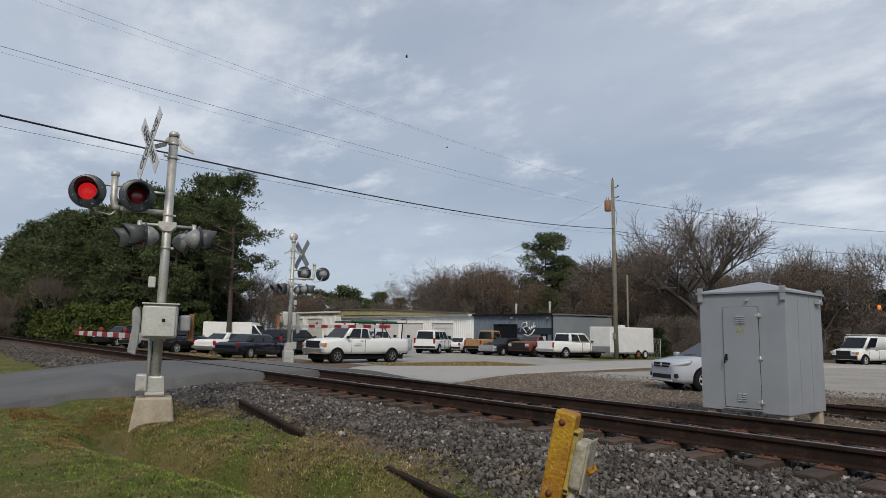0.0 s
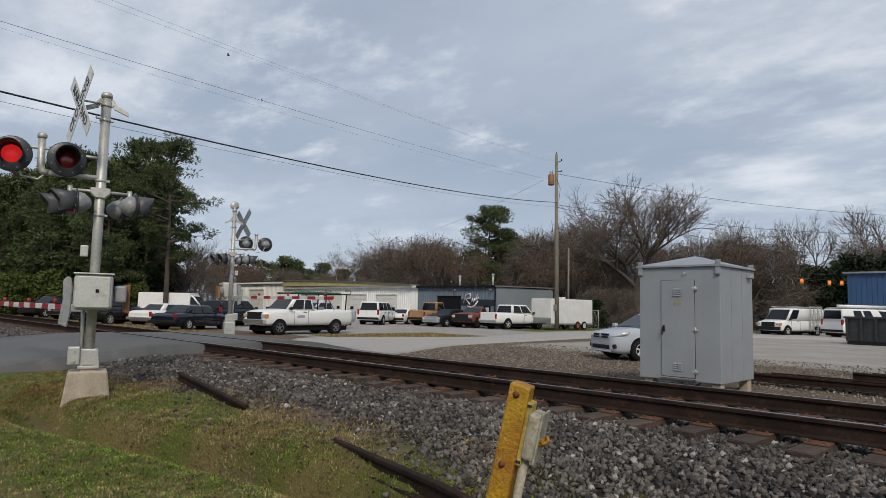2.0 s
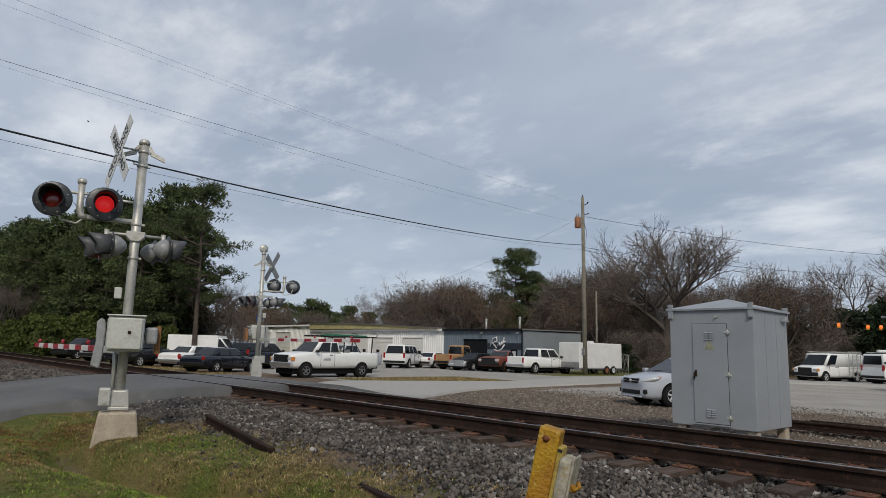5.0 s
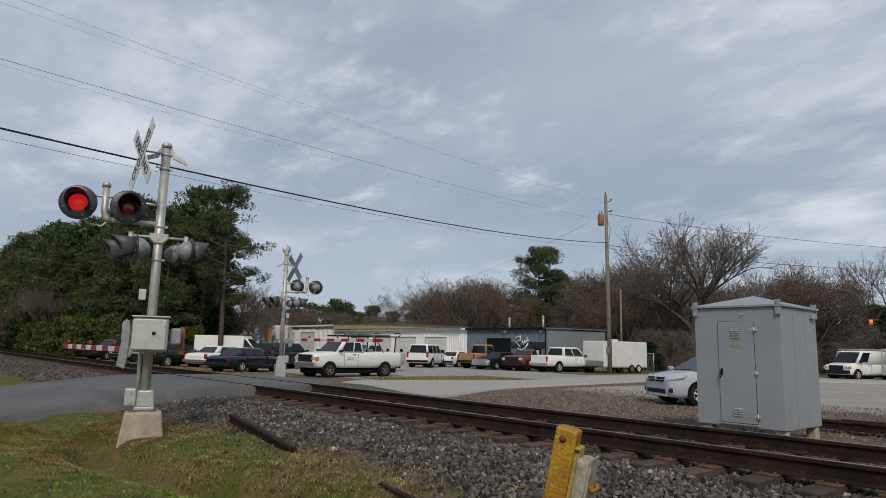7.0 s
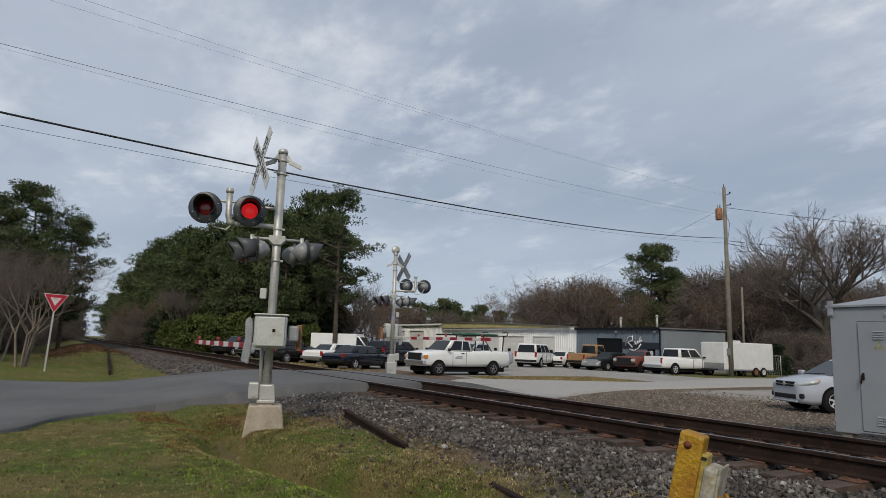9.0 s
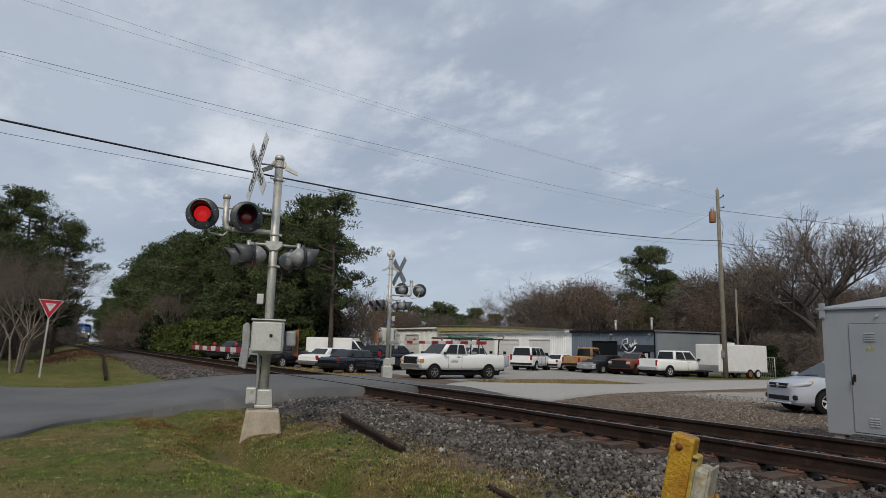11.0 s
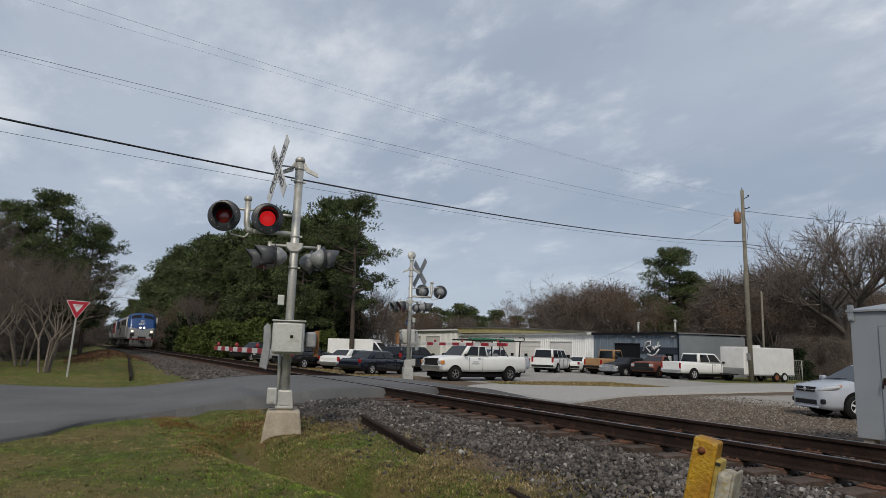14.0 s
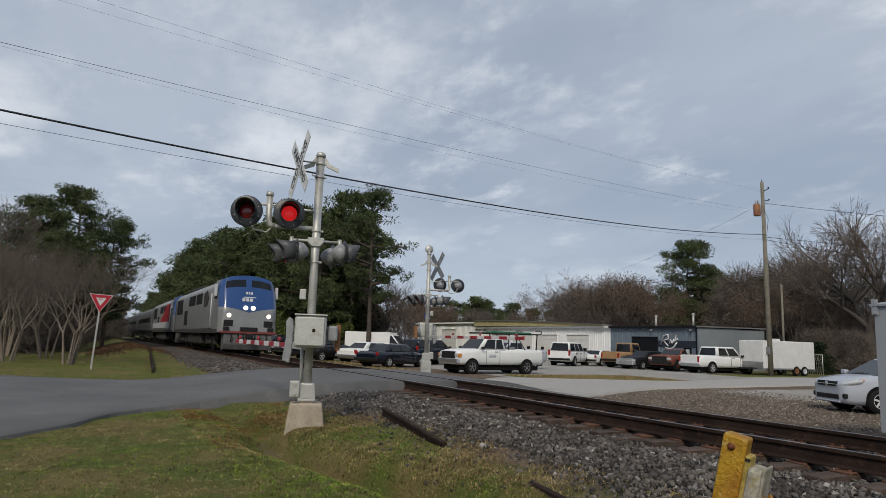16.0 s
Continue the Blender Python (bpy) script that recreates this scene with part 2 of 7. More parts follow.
gx = axis([(-900, -200, 50), (-200, -60, 6), (-60, -30, 0.8), (-30, 6, 0.16), (6, 60, 2), (60, 900, 60)])
gy = axis([(-300, -20, 20), (-20, -3, 0.8), (-3, 6, 0.12), (6, 16, 0.25), (16, 70, 1.0), (70, 200, 10), (200, 1400, 80)])
GX, GY = np.meshgrid(gx, gy)
GZ = ground_z(GX, GY)
nx, ny = len(gx), len(gy)
idx = np.arange(nx * ny).reshape(ny, nx)
F = np.stack([idx[:-1, :-1], idx[:-1, 1:], idx[1:, 1:], idx[1:, :-1]], -1).reshape(-1, 4)
ground_mesh = tri_soup("ground", np.stack([GX, GY, GZ], -1).reshape(-1, 3), F)


def soil(x, y):
    """How much grass, ballast, pale gravel and old tarmac lies at a place."""
    w = waves(x * 0.9, y * 0.9) * 0.5
    d = np.abs(y - TRACK_Y)
    grass = np.where(y < TRACK_Y, 1 - sm(3.2, 4.9, y + w), 0.0)
    island = sm(-29.5, -28.5, x + w) * (1 - sm(-24.9, -24.0, x + w * 1.2 - (y - 20) * 0.2)) * sm(17.6, 18.8, y) * (1 - sm(27, 29, y))
    verge = sm(10.2, 11.2, y) * (1 - sm(13.6, 14.6, y)) * (1 - sm(-30, -28.3, x))
    side = sm(36, 38, y) * sm(-33, -31, x) * (1 - sm(-28.4, -27.8, x + w * 0.3)) + sm(43, 46, y) * sm(-37, -36, x) * (1 - sm(-24, -22, x))
    woods = 1 - sm(-75, -60, x) + sm(80, 95, y)
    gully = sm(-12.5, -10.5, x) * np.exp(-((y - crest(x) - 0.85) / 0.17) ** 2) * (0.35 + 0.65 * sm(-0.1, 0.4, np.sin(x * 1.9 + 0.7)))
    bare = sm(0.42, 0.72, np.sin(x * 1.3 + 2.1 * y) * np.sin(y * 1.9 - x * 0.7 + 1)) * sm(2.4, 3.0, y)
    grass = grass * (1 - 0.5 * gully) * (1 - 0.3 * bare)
    grass = np.clip(grass + island * 0.8 + verge + side + woods * (d > 4), 0, 1)
    ballast = 1 - sm(2.3, 3.4, d + w * 0.7 - 1.0 * (y < TRACK_Y) * sm(-5.5, -2.5, x) - 0.5 * (y < TRACK_Y) * (1 - sm(-11.5, -9.5, x)))
    pale = sm(18.5, 25, y + w * 3) * sm(-20, -17, x)
    tarmac = sm(17, 19, y) * (1 - sm(-24, -23, x)) * (1 - sm(43, 44, y)) * (1 - woods)
    return grass, ballast, pale, tarmac


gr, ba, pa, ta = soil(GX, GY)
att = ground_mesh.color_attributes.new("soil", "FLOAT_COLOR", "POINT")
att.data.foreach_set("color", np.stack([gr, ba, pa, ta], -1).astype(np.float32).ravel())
for p in ground_mesh.polygons:
    p.use_smooth = True


def ground_material():
    m = bpy.data.materials.new("ground")
    m.use_nodes = True
    nd, ln = m.node_tree.nodes, m.node_tree.links
    b = nd["Principled BSDF"]
    b.inputs["Roughness"].default_value = 0.95
    b.inputs["Specular IOR Level"].default_value = 0.2
    at = nd.new("ShaderNodeVertexColor"); at.layer_name = "soil"
    sp = nd.new("ShaderNodeSeparateColor")
    ln.new(at.outputs["Color"], sp.inputs[0])
    co = nd.new("ShaderNodeTexCoord")

    def noise_at(s, detail=6, rough=0.6):
        n = nd.new("ShaderNodeTexNoise")
        n.inputs["Scale"].default_value, n.inputs["Detail"].default_value, n.inputs["Roughness"].default_value = s, detail, rough
        ln.new(co.outputs["Object"], n.inputs["Vector"])
        return n.outputs["Fac"]

    def ramp(fac, stops):
        r = nd.new("ShaderNodeValToRGB")
        e = r.color_ramp.elements
        while len(e) < len(stops):
            e.new(0.5)
        for el, (p, c) in zip(e, stops):
            el.position, el.color = p, (*c, 1)
        ln.new(fac, r.inputs[0])
        return r.outputs[0]

    def mix(fac, a, c):
        x = nd.new("ShaderNodeMix"); x.data_type = "RGBA"
        ln.new(fac, x.inputs[0]); ln.new(a, x.inputs[6]); ln.new(c, x.inputs[7])
        return x.outputs[2]

    def edge(weight, scale, soft=0.18):
        n = noise_at(scale, 8, 0.7)
        a = nd.new("ShaderNodeMath"); a.operation = "ADD"
        s = nd.new("ShaderNodeMath"); s.operation = "SUBTRACT"; s.inputs[1].default_value = 0.5
        ln.new(n, s.inputs[0]); ln.new(weight, a.inputs[0]); ln.new(s.outputs[0], a.inputs[1])
        r = nd.new("ShaderNodeMapRange"); r.interpolation_type = "SMOOTHSTEP"
        r.inputs[1].default_value, r.inputs[2].default_value = 0.5 - soft, 0.5 + soft
        ln.new(a.outputs[0], r.inputs[0])
        return r.outputs[0]

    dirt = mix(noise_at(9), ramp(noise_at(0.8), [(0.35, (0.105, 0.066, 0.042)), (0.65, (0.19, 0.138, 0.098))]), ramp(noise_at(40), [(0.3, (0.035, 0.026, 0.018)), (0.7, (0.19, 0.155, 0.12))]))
    grass = mix(noise_at(14, 6, 0.75), ramp(noise_at(1.3, 5), [(0.40, (0.062, 0.118, 0.011)), (0.5, (0.108, 0.116, 0.023)), (0.60, (0.19, 0.148, 0.058))]),
                ramp(noise_at(70), [(0.3, (0.030, 0.030, 0.011)), (0.7, (0.17, 0.145, 0.06))]))
    # bed under the ballast: shade in the gaps between stones is painted near-black
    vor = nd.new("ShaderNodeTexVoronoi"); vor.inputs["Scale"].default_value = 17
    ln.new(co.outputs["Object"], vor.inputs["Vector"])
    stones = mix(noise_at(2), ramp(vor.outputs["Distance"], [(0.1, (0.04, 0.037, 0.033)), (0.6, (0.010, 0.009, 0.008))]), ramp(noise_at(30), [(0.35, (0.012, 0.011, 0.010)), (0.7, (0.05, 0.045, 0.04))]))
    pale = mix(noise_at(6), ramp(noise_at(0.45), [(0.35, (0.29, 0.272, 0.242)), (0.65, (0.43, 0.41, 0.375))]), ramp(noise_at(25), [(0.3, (0.15, 0.14, 0.125)), (0.7, (0.42, 0.40, 0.37))]))
    tar = mix(noise_at(5), ramp(noise_at(0.5), [(0.35, (0.26, 0.25, 0.23)), (0.65, (0.38, 0.365, 0.34))]), ramp(noise_at(40), [(0.3, (0.20, 0.19, 0.175)), (0.7, (0.40, 0.38, 0.355))]))
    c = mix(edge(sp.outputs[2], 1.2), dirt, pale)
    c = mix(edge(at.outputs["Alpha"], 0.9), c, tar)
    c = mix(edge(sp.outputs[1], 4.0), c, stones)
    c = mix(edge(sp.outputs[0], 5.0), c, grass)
    ln.new(c, b.inputs["Base Color"])
    bp = nd.new("ShaderNodeBump"); bp.inputs["Strength"].default_value = 0.8; bp.inputs["Distance"].default_value = 0.04
    ln.new(noise_at(35, 5, 0.7), bp.inputs["Height"]); ln.new(bp.outputs[0], b.inputs["Normal"])
    return m


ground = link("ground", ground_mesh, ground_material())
tagged(ground, "patchy winter grass, dirt and pale gravel around the railway", "ground", kind="structure")

# ---- road ----
asphalt = material("asphalt", (0.115, 0.115, 0.115), 0.85, scale=0.6, var=0.25, fine=90, bump=0.35, dirt=(0.15, 0.15, 0.15), dirt_amount=0.2)


def edge_at(k):
    i = min(int(k), len(ROAD_EDGES) - 2)
    u = k - i
    n = len(ROAD_EDGES) - 1

    def cr(j, side):
        p = [np.array(ROAD_EDGES[min(max(j + q, 0), n)][side], float) for q in (-1, 0, 1, 2)]
        return 0.5 * ((2 * p[1]) + (p[2] - p[0]) * u + (2 * p[0] - 5 * p[1] + 4 * p[2] - p[3]) * u * u + (3 * p[1] - p[0] - 3 * p[2] + p[3]) * u ** 3)
    return cr(i, 0), cr(i, 1)


rv, rf = [], []
ROWS_N, COLS_N = 150, 14
for i in range(ROWS_N + 1):
    a, c = edge_at(i / ROWS_N * (len(ROAD_EDGES) - 1))
    wob = 0.05 * math.sin(i * 1.1) * math.sin(i * 0.7)
    for j in range(COLS_N + 1):
        u = j / COLS_N
        p = a + (c - a) * u + np.array([wob * (1 - u), 0])
        rv.append((p[0], p[1], road_z(p[0], p[1]) - (0.012 if j in (0, COLS_N) else 0)))
    for e in (0, COLS_N):
        x, y, z = rv[i * (COLS_N + 3) + e]
        away = (a - c) / np.linalg.norm(a - c) * (0.28 if e == 0 else -0.28)
        rv.append((x + away[0], y + away[1], z - 0.38))
W = COLS_N + 3
for i in range(ROWS_N):
    for j in range(COLS_N):
        rf.append((i * W + j, i * W + j + 1, (i + 1) * W + j + 1, (i + 1) * W + j))
    rf.append((i * W, (i + 1) * W, (i + 1) * W + COLS_N + 1, i * W + COLS_N + 1))
    rf.append((i * W + COLS_N, i * W + COLS_N + 2, (i + 1) * W + COLS_N + 2, (i + 1) * W + COLS_N))
# beyond the line the tarmac is covered with tracked pale grit
rn, rl = asphalt.node_tree.nodes, asphalt.node_tree.links
rb = rn["Principled BSDF"]
tarmac_link = rb.inputs["Base Color"].links[0].from_socket
r_co = rn.new("ShaderNodeTexCoord"); r_sep = rn.new("ShaderNodeSeparateXYZ"); r_no = rn.new("ShaderNodeTexNoise"); r_fn = rn.new("ShaderNodeTexNoise")
r_no.inputs["Scale"].default_value, r_no.inputs["Detail"].default_value = 0.5, 8
r_fn.inputs["Scale"].default_value, r_fn.inputs["Detail"].default_value = 7, 8
for n in (r_no, r_fn):
    rl.new(r_co.outputs["Object"], n.inputs["Vector"])
rl.new(r_co.outputs["Object"], r_sep.inputs[0])
r_add = rn.new("ShaderNodeMath"); r_add.operation = "MULTIPLY_ADD"; r_add.inputs[1].default_value = 6.0
rl.new(r_no.outputs["Fac"], r_add.inputs[0]); rl.new(r_sep.outputs[1], r_add.inputs[2])
r_map = rn.new("ShaderNodeMapRange"); r_map.inputs[1].default_value, r_map.inputs[2].default_value = 13.5, 17.5
rl.new(r_add.outputs[0], r_map.inputs[0])
r_grit = rn.new("ShaderNodeMix"); r_grit.data_type = "RGBA"
r_grit.inputs[6].default_value, r_grit.inputs[7].default_value = (0.26, 0.25, 0.235, 1), (0.40, 0.385, 0.355, 1)
rl.new(r_fn.outputs["Fac"], r_grit.inputs[0])
r_mix = rn.new("ShaderNodeMix"); r_mix.data_type = "RGBA"
rl.new(r_map.outputs[0], r_mix.inputs[0]); rl.new(tarmac_link, r_mix.inputs[6]); rl.new(r_grit.outputs[2], r_mix.inputs[7])
rl.new(r_mix.outputs[2], rb.inputs["Base Color"])
road = link("road", mesh_of("road", rv, rf), asphalt)
for p in road.data.polygons:
    p.use_smooth = abs(p.normal.z) > 0.9
tagged(road, "worn grey asphalt road humped over the level crossing", "road", kind="structure")

# ---- railway ----
rail_side = material("rail_rust", (0.030, 0.019, 0.015), 0.9, 0.0, spec=0.15, scale=3, var=0.4, fine=50, bump=0.3, dirt=(0.075, 0.036, 0.022), dirt_amount=0.35)
rail_head = material("rail_polished", (0.30, 0.29, 0.30), 0.32, 1.0, scale=2, var=0.25, fine=80, bump=0.05)
RAIL_PROF = [(-0.07, 0), (0.07, 0), (0.07, 0.012), (0.014, 0.03), (0.01, 0.125), (0.036, 0.137), (0.036, 0.165), (0.027, 0.172), (-0.027, 0.172), (-0.036, 0.165), (-0.036, 0.137), (-0.01, 0.125), (-0.014, 0.03), (-0.07, 0.012)]


def rail_mesh(bm, x0, x1, y, z, head=True):
    prism(bm, [(y + a, z + b) for a, b in RAIL_PROF], x0, x1, axis="x")
    return bm


railway = thing("railway_track", pose(0, 0, 0), "rusty steel railway track on timber sleepers in grey ballast", "railway track", kind="structure")
for y in (TRACK_Y - 0.754, TRACK_Y + 0.754):
    r = part("rail", rail_mesh(B(), -520, 60, y, RAIL_TOP - 0.172), rail_side, railway)
    bm = B()
    box(bm, -520, 60, y - 0.026, y + 0.024, RAIL_TOP - 0.002, RAIL_TOP + 0.0025)
    part("running_surface", bm, rail_head, r, "polished rail head")

tie_wood = material("tie_timber", (0.085, 0.058, 0.044), 0.9, scale=5, var=0.45, fine=45, bump=0.5, random_tint=0.35, dirt=(0.12, 0.068, 0.045), dirt_amount=0.4)
bm = B()
box(bm, -0.115, 0.115, -1.3, 1.3, -0.17, 0.0, 0.012)
bm.verts.ensure_lookup_table()
rnd = random.Random(3)
for v in bm.verts:
    v.co += Vector((rnd.uniform(-0.006, 0.006), rnd.uniform(-0.02, 0.02), rnd.uniform(-0.004, 0.003)))
tie_me = bpy.data.meshes.new("sleeper")
bm.to_mesh(tie_me); bm.free()
tie_me.materials.append(tie_wood)
bm = B()
for s in (-1, 1):
    box(bm, -0.1, 0.1, s * 0.754 - 0.16, s * 0.754 + 0.16, 0.0, 0.014, 0.003)
    for dx in (-0.06, 0.06):
        for dy in (-0.1, 0.1):
            box(bm, dx - 0.013, dx + 0.013, s * 0.754 + dy - 0.013, s * 0.754 + dy + 0.013, 0.012, 0.032, 0.004)
plate_me = bpy.data.meshes.new("tie_plate")
bm.to_mesh(plate_me); bm.free()
plate_me.materials.append(material("tie_plate_rust", (0.16, 0.075, 0.045), 0.85, 0.2, scale=6, var=0.4, fine=60, bump=0.4))
x = 8.0
while x > -60:
    if not -20.1 < x < -13.8:
        t = new("sleeper", tie_me)
        t.parent = railway
        t.matrix_basis = pose(x + rnd.uniform(-0.04, 0.04), TRACK_Y + rnd.uniform(-0.1, 0.1), RAIL_TOP - 0.186 + rnd.uniform(-0.012, 0.004), rnd.uniform(-0.6, 0.6), 0, rnd.uniform(-2.2, 2.2))
        p = new("tie_plate", plate_me)
        p.parent = t
        p.matrix_basis = Matrix.Identity(4)
    x -= 0.51
# ---- crossing signal masts with gates ----
galv = material("galvanised_steel", (0.50, 0.50, 0.47), 0.5, 0.5, scale=1.6, var=0.16, fine=40, bump=0.08, dirt=(0.30, 0.28, 0.23), dirt_amount=0.35)
alu_box = material("aluminium_case", (0.50, 0.51, 0.48), 0.5, 0.3, scale=1.8, var=0.12, fine=30, bump=0.03, dirt=(0.36, 0.35, 0.30), dirt_amount=0.3)
black_paint = material("black_signal_paint", (0.030, 0.035, 0.042), 0.38, scale=8, var=0.3, fine=50, bump=0.06)
hood_grey = material("faded_hood_paint", (0.085, 0.09, 0.10), 0.5, 0.1, scale=6, var=0.3, fine=50, bump=0.08)
grey_paint = material("weathered_grey_paint", (0.23, 0.24, 0.25), 0.6, 0.1, scale=6, var=0.3, fine=50, bump=0.1)
lamp_back = material("lamp_back_grey", (0.30, 0.31, 0.32), 0.5, 0.2, scale=7, var=0.3, fine=50, bump=0.08)
lens_dark = material("red_lens_unlit", (0.26, 0.010, 0.016), 0.12, scale=30, var=0.3, fine=120, bump=0.1, coat=0.5)
lens_lit = material("red_lens_lit", (0.5, 0.01, 0.01), 0.3, scale=30, var=0.2, fine=120, bump=0.0, emit=(0.95, 0.022, 0.026), strength=0.45)
sign_white = material("sign_white", (0.62, 0.63, 0.63), 0.5, scale=5, var=0.2, fine=40, bump=0.04, dirt=(0.40, 0.40, 0.38), dirt_amount=0.4)
sign_back = material("sign_aluminium", (0.30, 0.315, 0.33), 0.45, 0.5, scale=5, var=0.2, fine=40, bump=0.04)
gate_red = material("gate_red", (0.31, 0.018, 0.028), 0.5, scale=10, var=0.25, fine=60, bump=0.05)
gate_white = material("gate_white", (0.60, 0.60, 0.59), 0.5, scale=10, var=0.15, fine=60, bump=0.05)
concrete = material("weathered_concrete", (0.42, 0.36, 0.28), 0.92, scale=4, var=0.22, fine=70, bump=0.35, dirt=(0.28, 0.24, 0.18), dirt_amount=0.5)
rust_door = material("rust_brown_door", (0.28, 0.13, 0.05), 0.8, scale=6, var=0.35, fine=50, bump=0.3)
DRUMS = []


def text_mesh(bm, words, size, m):
    """Raised letters in the built-in font, centred, in the xz plane facing -y."""
    cu = bpy.data.curves.new("letters", "FONT")
    cu.body, cu.size, cu.align_x, cu.align_y, cu.extrude, cu.resolution_u = words, size, "CENTER", "CENTER", 0.002, 2
    tmp = bpy.data.objects.new("letters", cu)
    scene.collection.objects.link(tmp)
    me = tmp.evaluated_get(bpy.context.evaluated_depsgraph_get()).to_mesh()
    b2 = bmesh.new()
    b2.from_mesh(me)
    tmp.to_mesh_clear()
    bpy.data.objects.remove(tmp)
    join(bm, b2, m @ pose(0, 0, 0, 90))
    return bm


def lamp(parent, m, lit=None, hood=0.30, back=None, disc=0.247):
    """One flashing lamp; it looks along its own -y. lit: 0 or 1, the half of the beat in which it glows."""
    face = part("background_disc", lathe(B(), [(0.105, -0.004), (disc - 0.012, -0.008), (disc, 0.0), (disc - 0.012, 0.008), (0.105, 0.008)], 28, m @ pose(0, 0, 0, 90)), black_paint, parent, "black round backing disc")
    bm = lathe(B(), [(0.13, 0.0), (0.15, -0.03), (0.13, -0.10), (0.07, -0.17), (0.03, -0.19)], 18, m @ pose(0, 0.0, 0, 90))
    part("housing", bm, lamp_back, parent)
    # open hood: the upper two thirds of a tube
    bm = B()
    n, prev = 16, None
    for j in range(n + 1):
        a = radians(-50 + 280 * j / n)
        ca, sa = math.cos(a), math.sin(a)
        L = hood * (0.62 + 0.38 * max(0.0, sa))
        ring = [bm.verts.new(m @ Vector((r * ca, yy, r * sa))) for r, yy in ((0.152, -0.005), (0.158, -L), (0.150, -L), (0.144, -0.005))]
        if prev:
            for q in range(4):
                f = bm.faces.new((prev[q], ring[q], ring[(q + 1) % 4], prev[(q + 1) % 4]))
                f.smooth = True
        prev = ring
    part("hood", bm, back or black_paint, parent)
    bm = B()
    for k in range(8):
        a = radians(22.5 + 45 * k)
        tube(bm, [m @ Vector((disc * 0.79 * math.cos(a), -0.004, disc * 0.79 * math.sin(a))), m @ Vector((disc * 0.79 * math.cos(a), -0.016, disc * 0.79 * math.sin(a)))], 0.007, 6)
    tagged(part("bolt_ring", bm, galv, face), kind="stuff")
    pivot = new("lens_drum")
    pivot.parent = parent
    pivot.matrix_basis = m @ pose(0, 0.0, 0)
    part("ring", lathe(B(), [(0.13, -0.014), (0.146, -0.014), (0.146, 0.014), (0.13, 0.014)], 24, pose(0, 0, 0, 90)), black_paint, face)
    # a lens with a glowing side and a dark side, turned by the beat
    part("lit_lens", lathe(B(), [(0.128, 0.002), (0.115, 0.016), (0.07, 0.03), (0.02, 0.036)], 24, pose(0, 0, 0, 90)), lens_lit, pivot, "glowing red lens")
    part("dark_lens", lathe(B(), [(0.128, 0.002), (0.115, 0.016), (0.07, 0.03), (0.02, 0.036)], 24, pose(0, 0, 0, -90)), lens_dark, pivot, "dark red unlit lens")
    DRUMS.append((pivot, pivot.matrix_basis.copy(), lit))


def crossbuck(parent, m, front=True):
    """Two crossed blades in the xz plane, facing -y."""
    for s, words in ((1, "RAILROAD"), (-1, "CROSSING")):
        mm = m @ pose(0, 0.004 * s, 0) @ Matrix.Rotation(radians(45 * s), 4, "Y")
        blade = part("blade", box(B(), -0.61, 0.61, -0.004, 0.004, -0.115, 0.115, 0.003, mm), sign_white if front else sign_back, parent, "white crossbuck blade" if front else "bare metal back of a crossbuck blade")
        part("lettering", text_mesh(B(), words, 0.19, mm @ pose(0, -0.009, 0)), black_paint, blade)


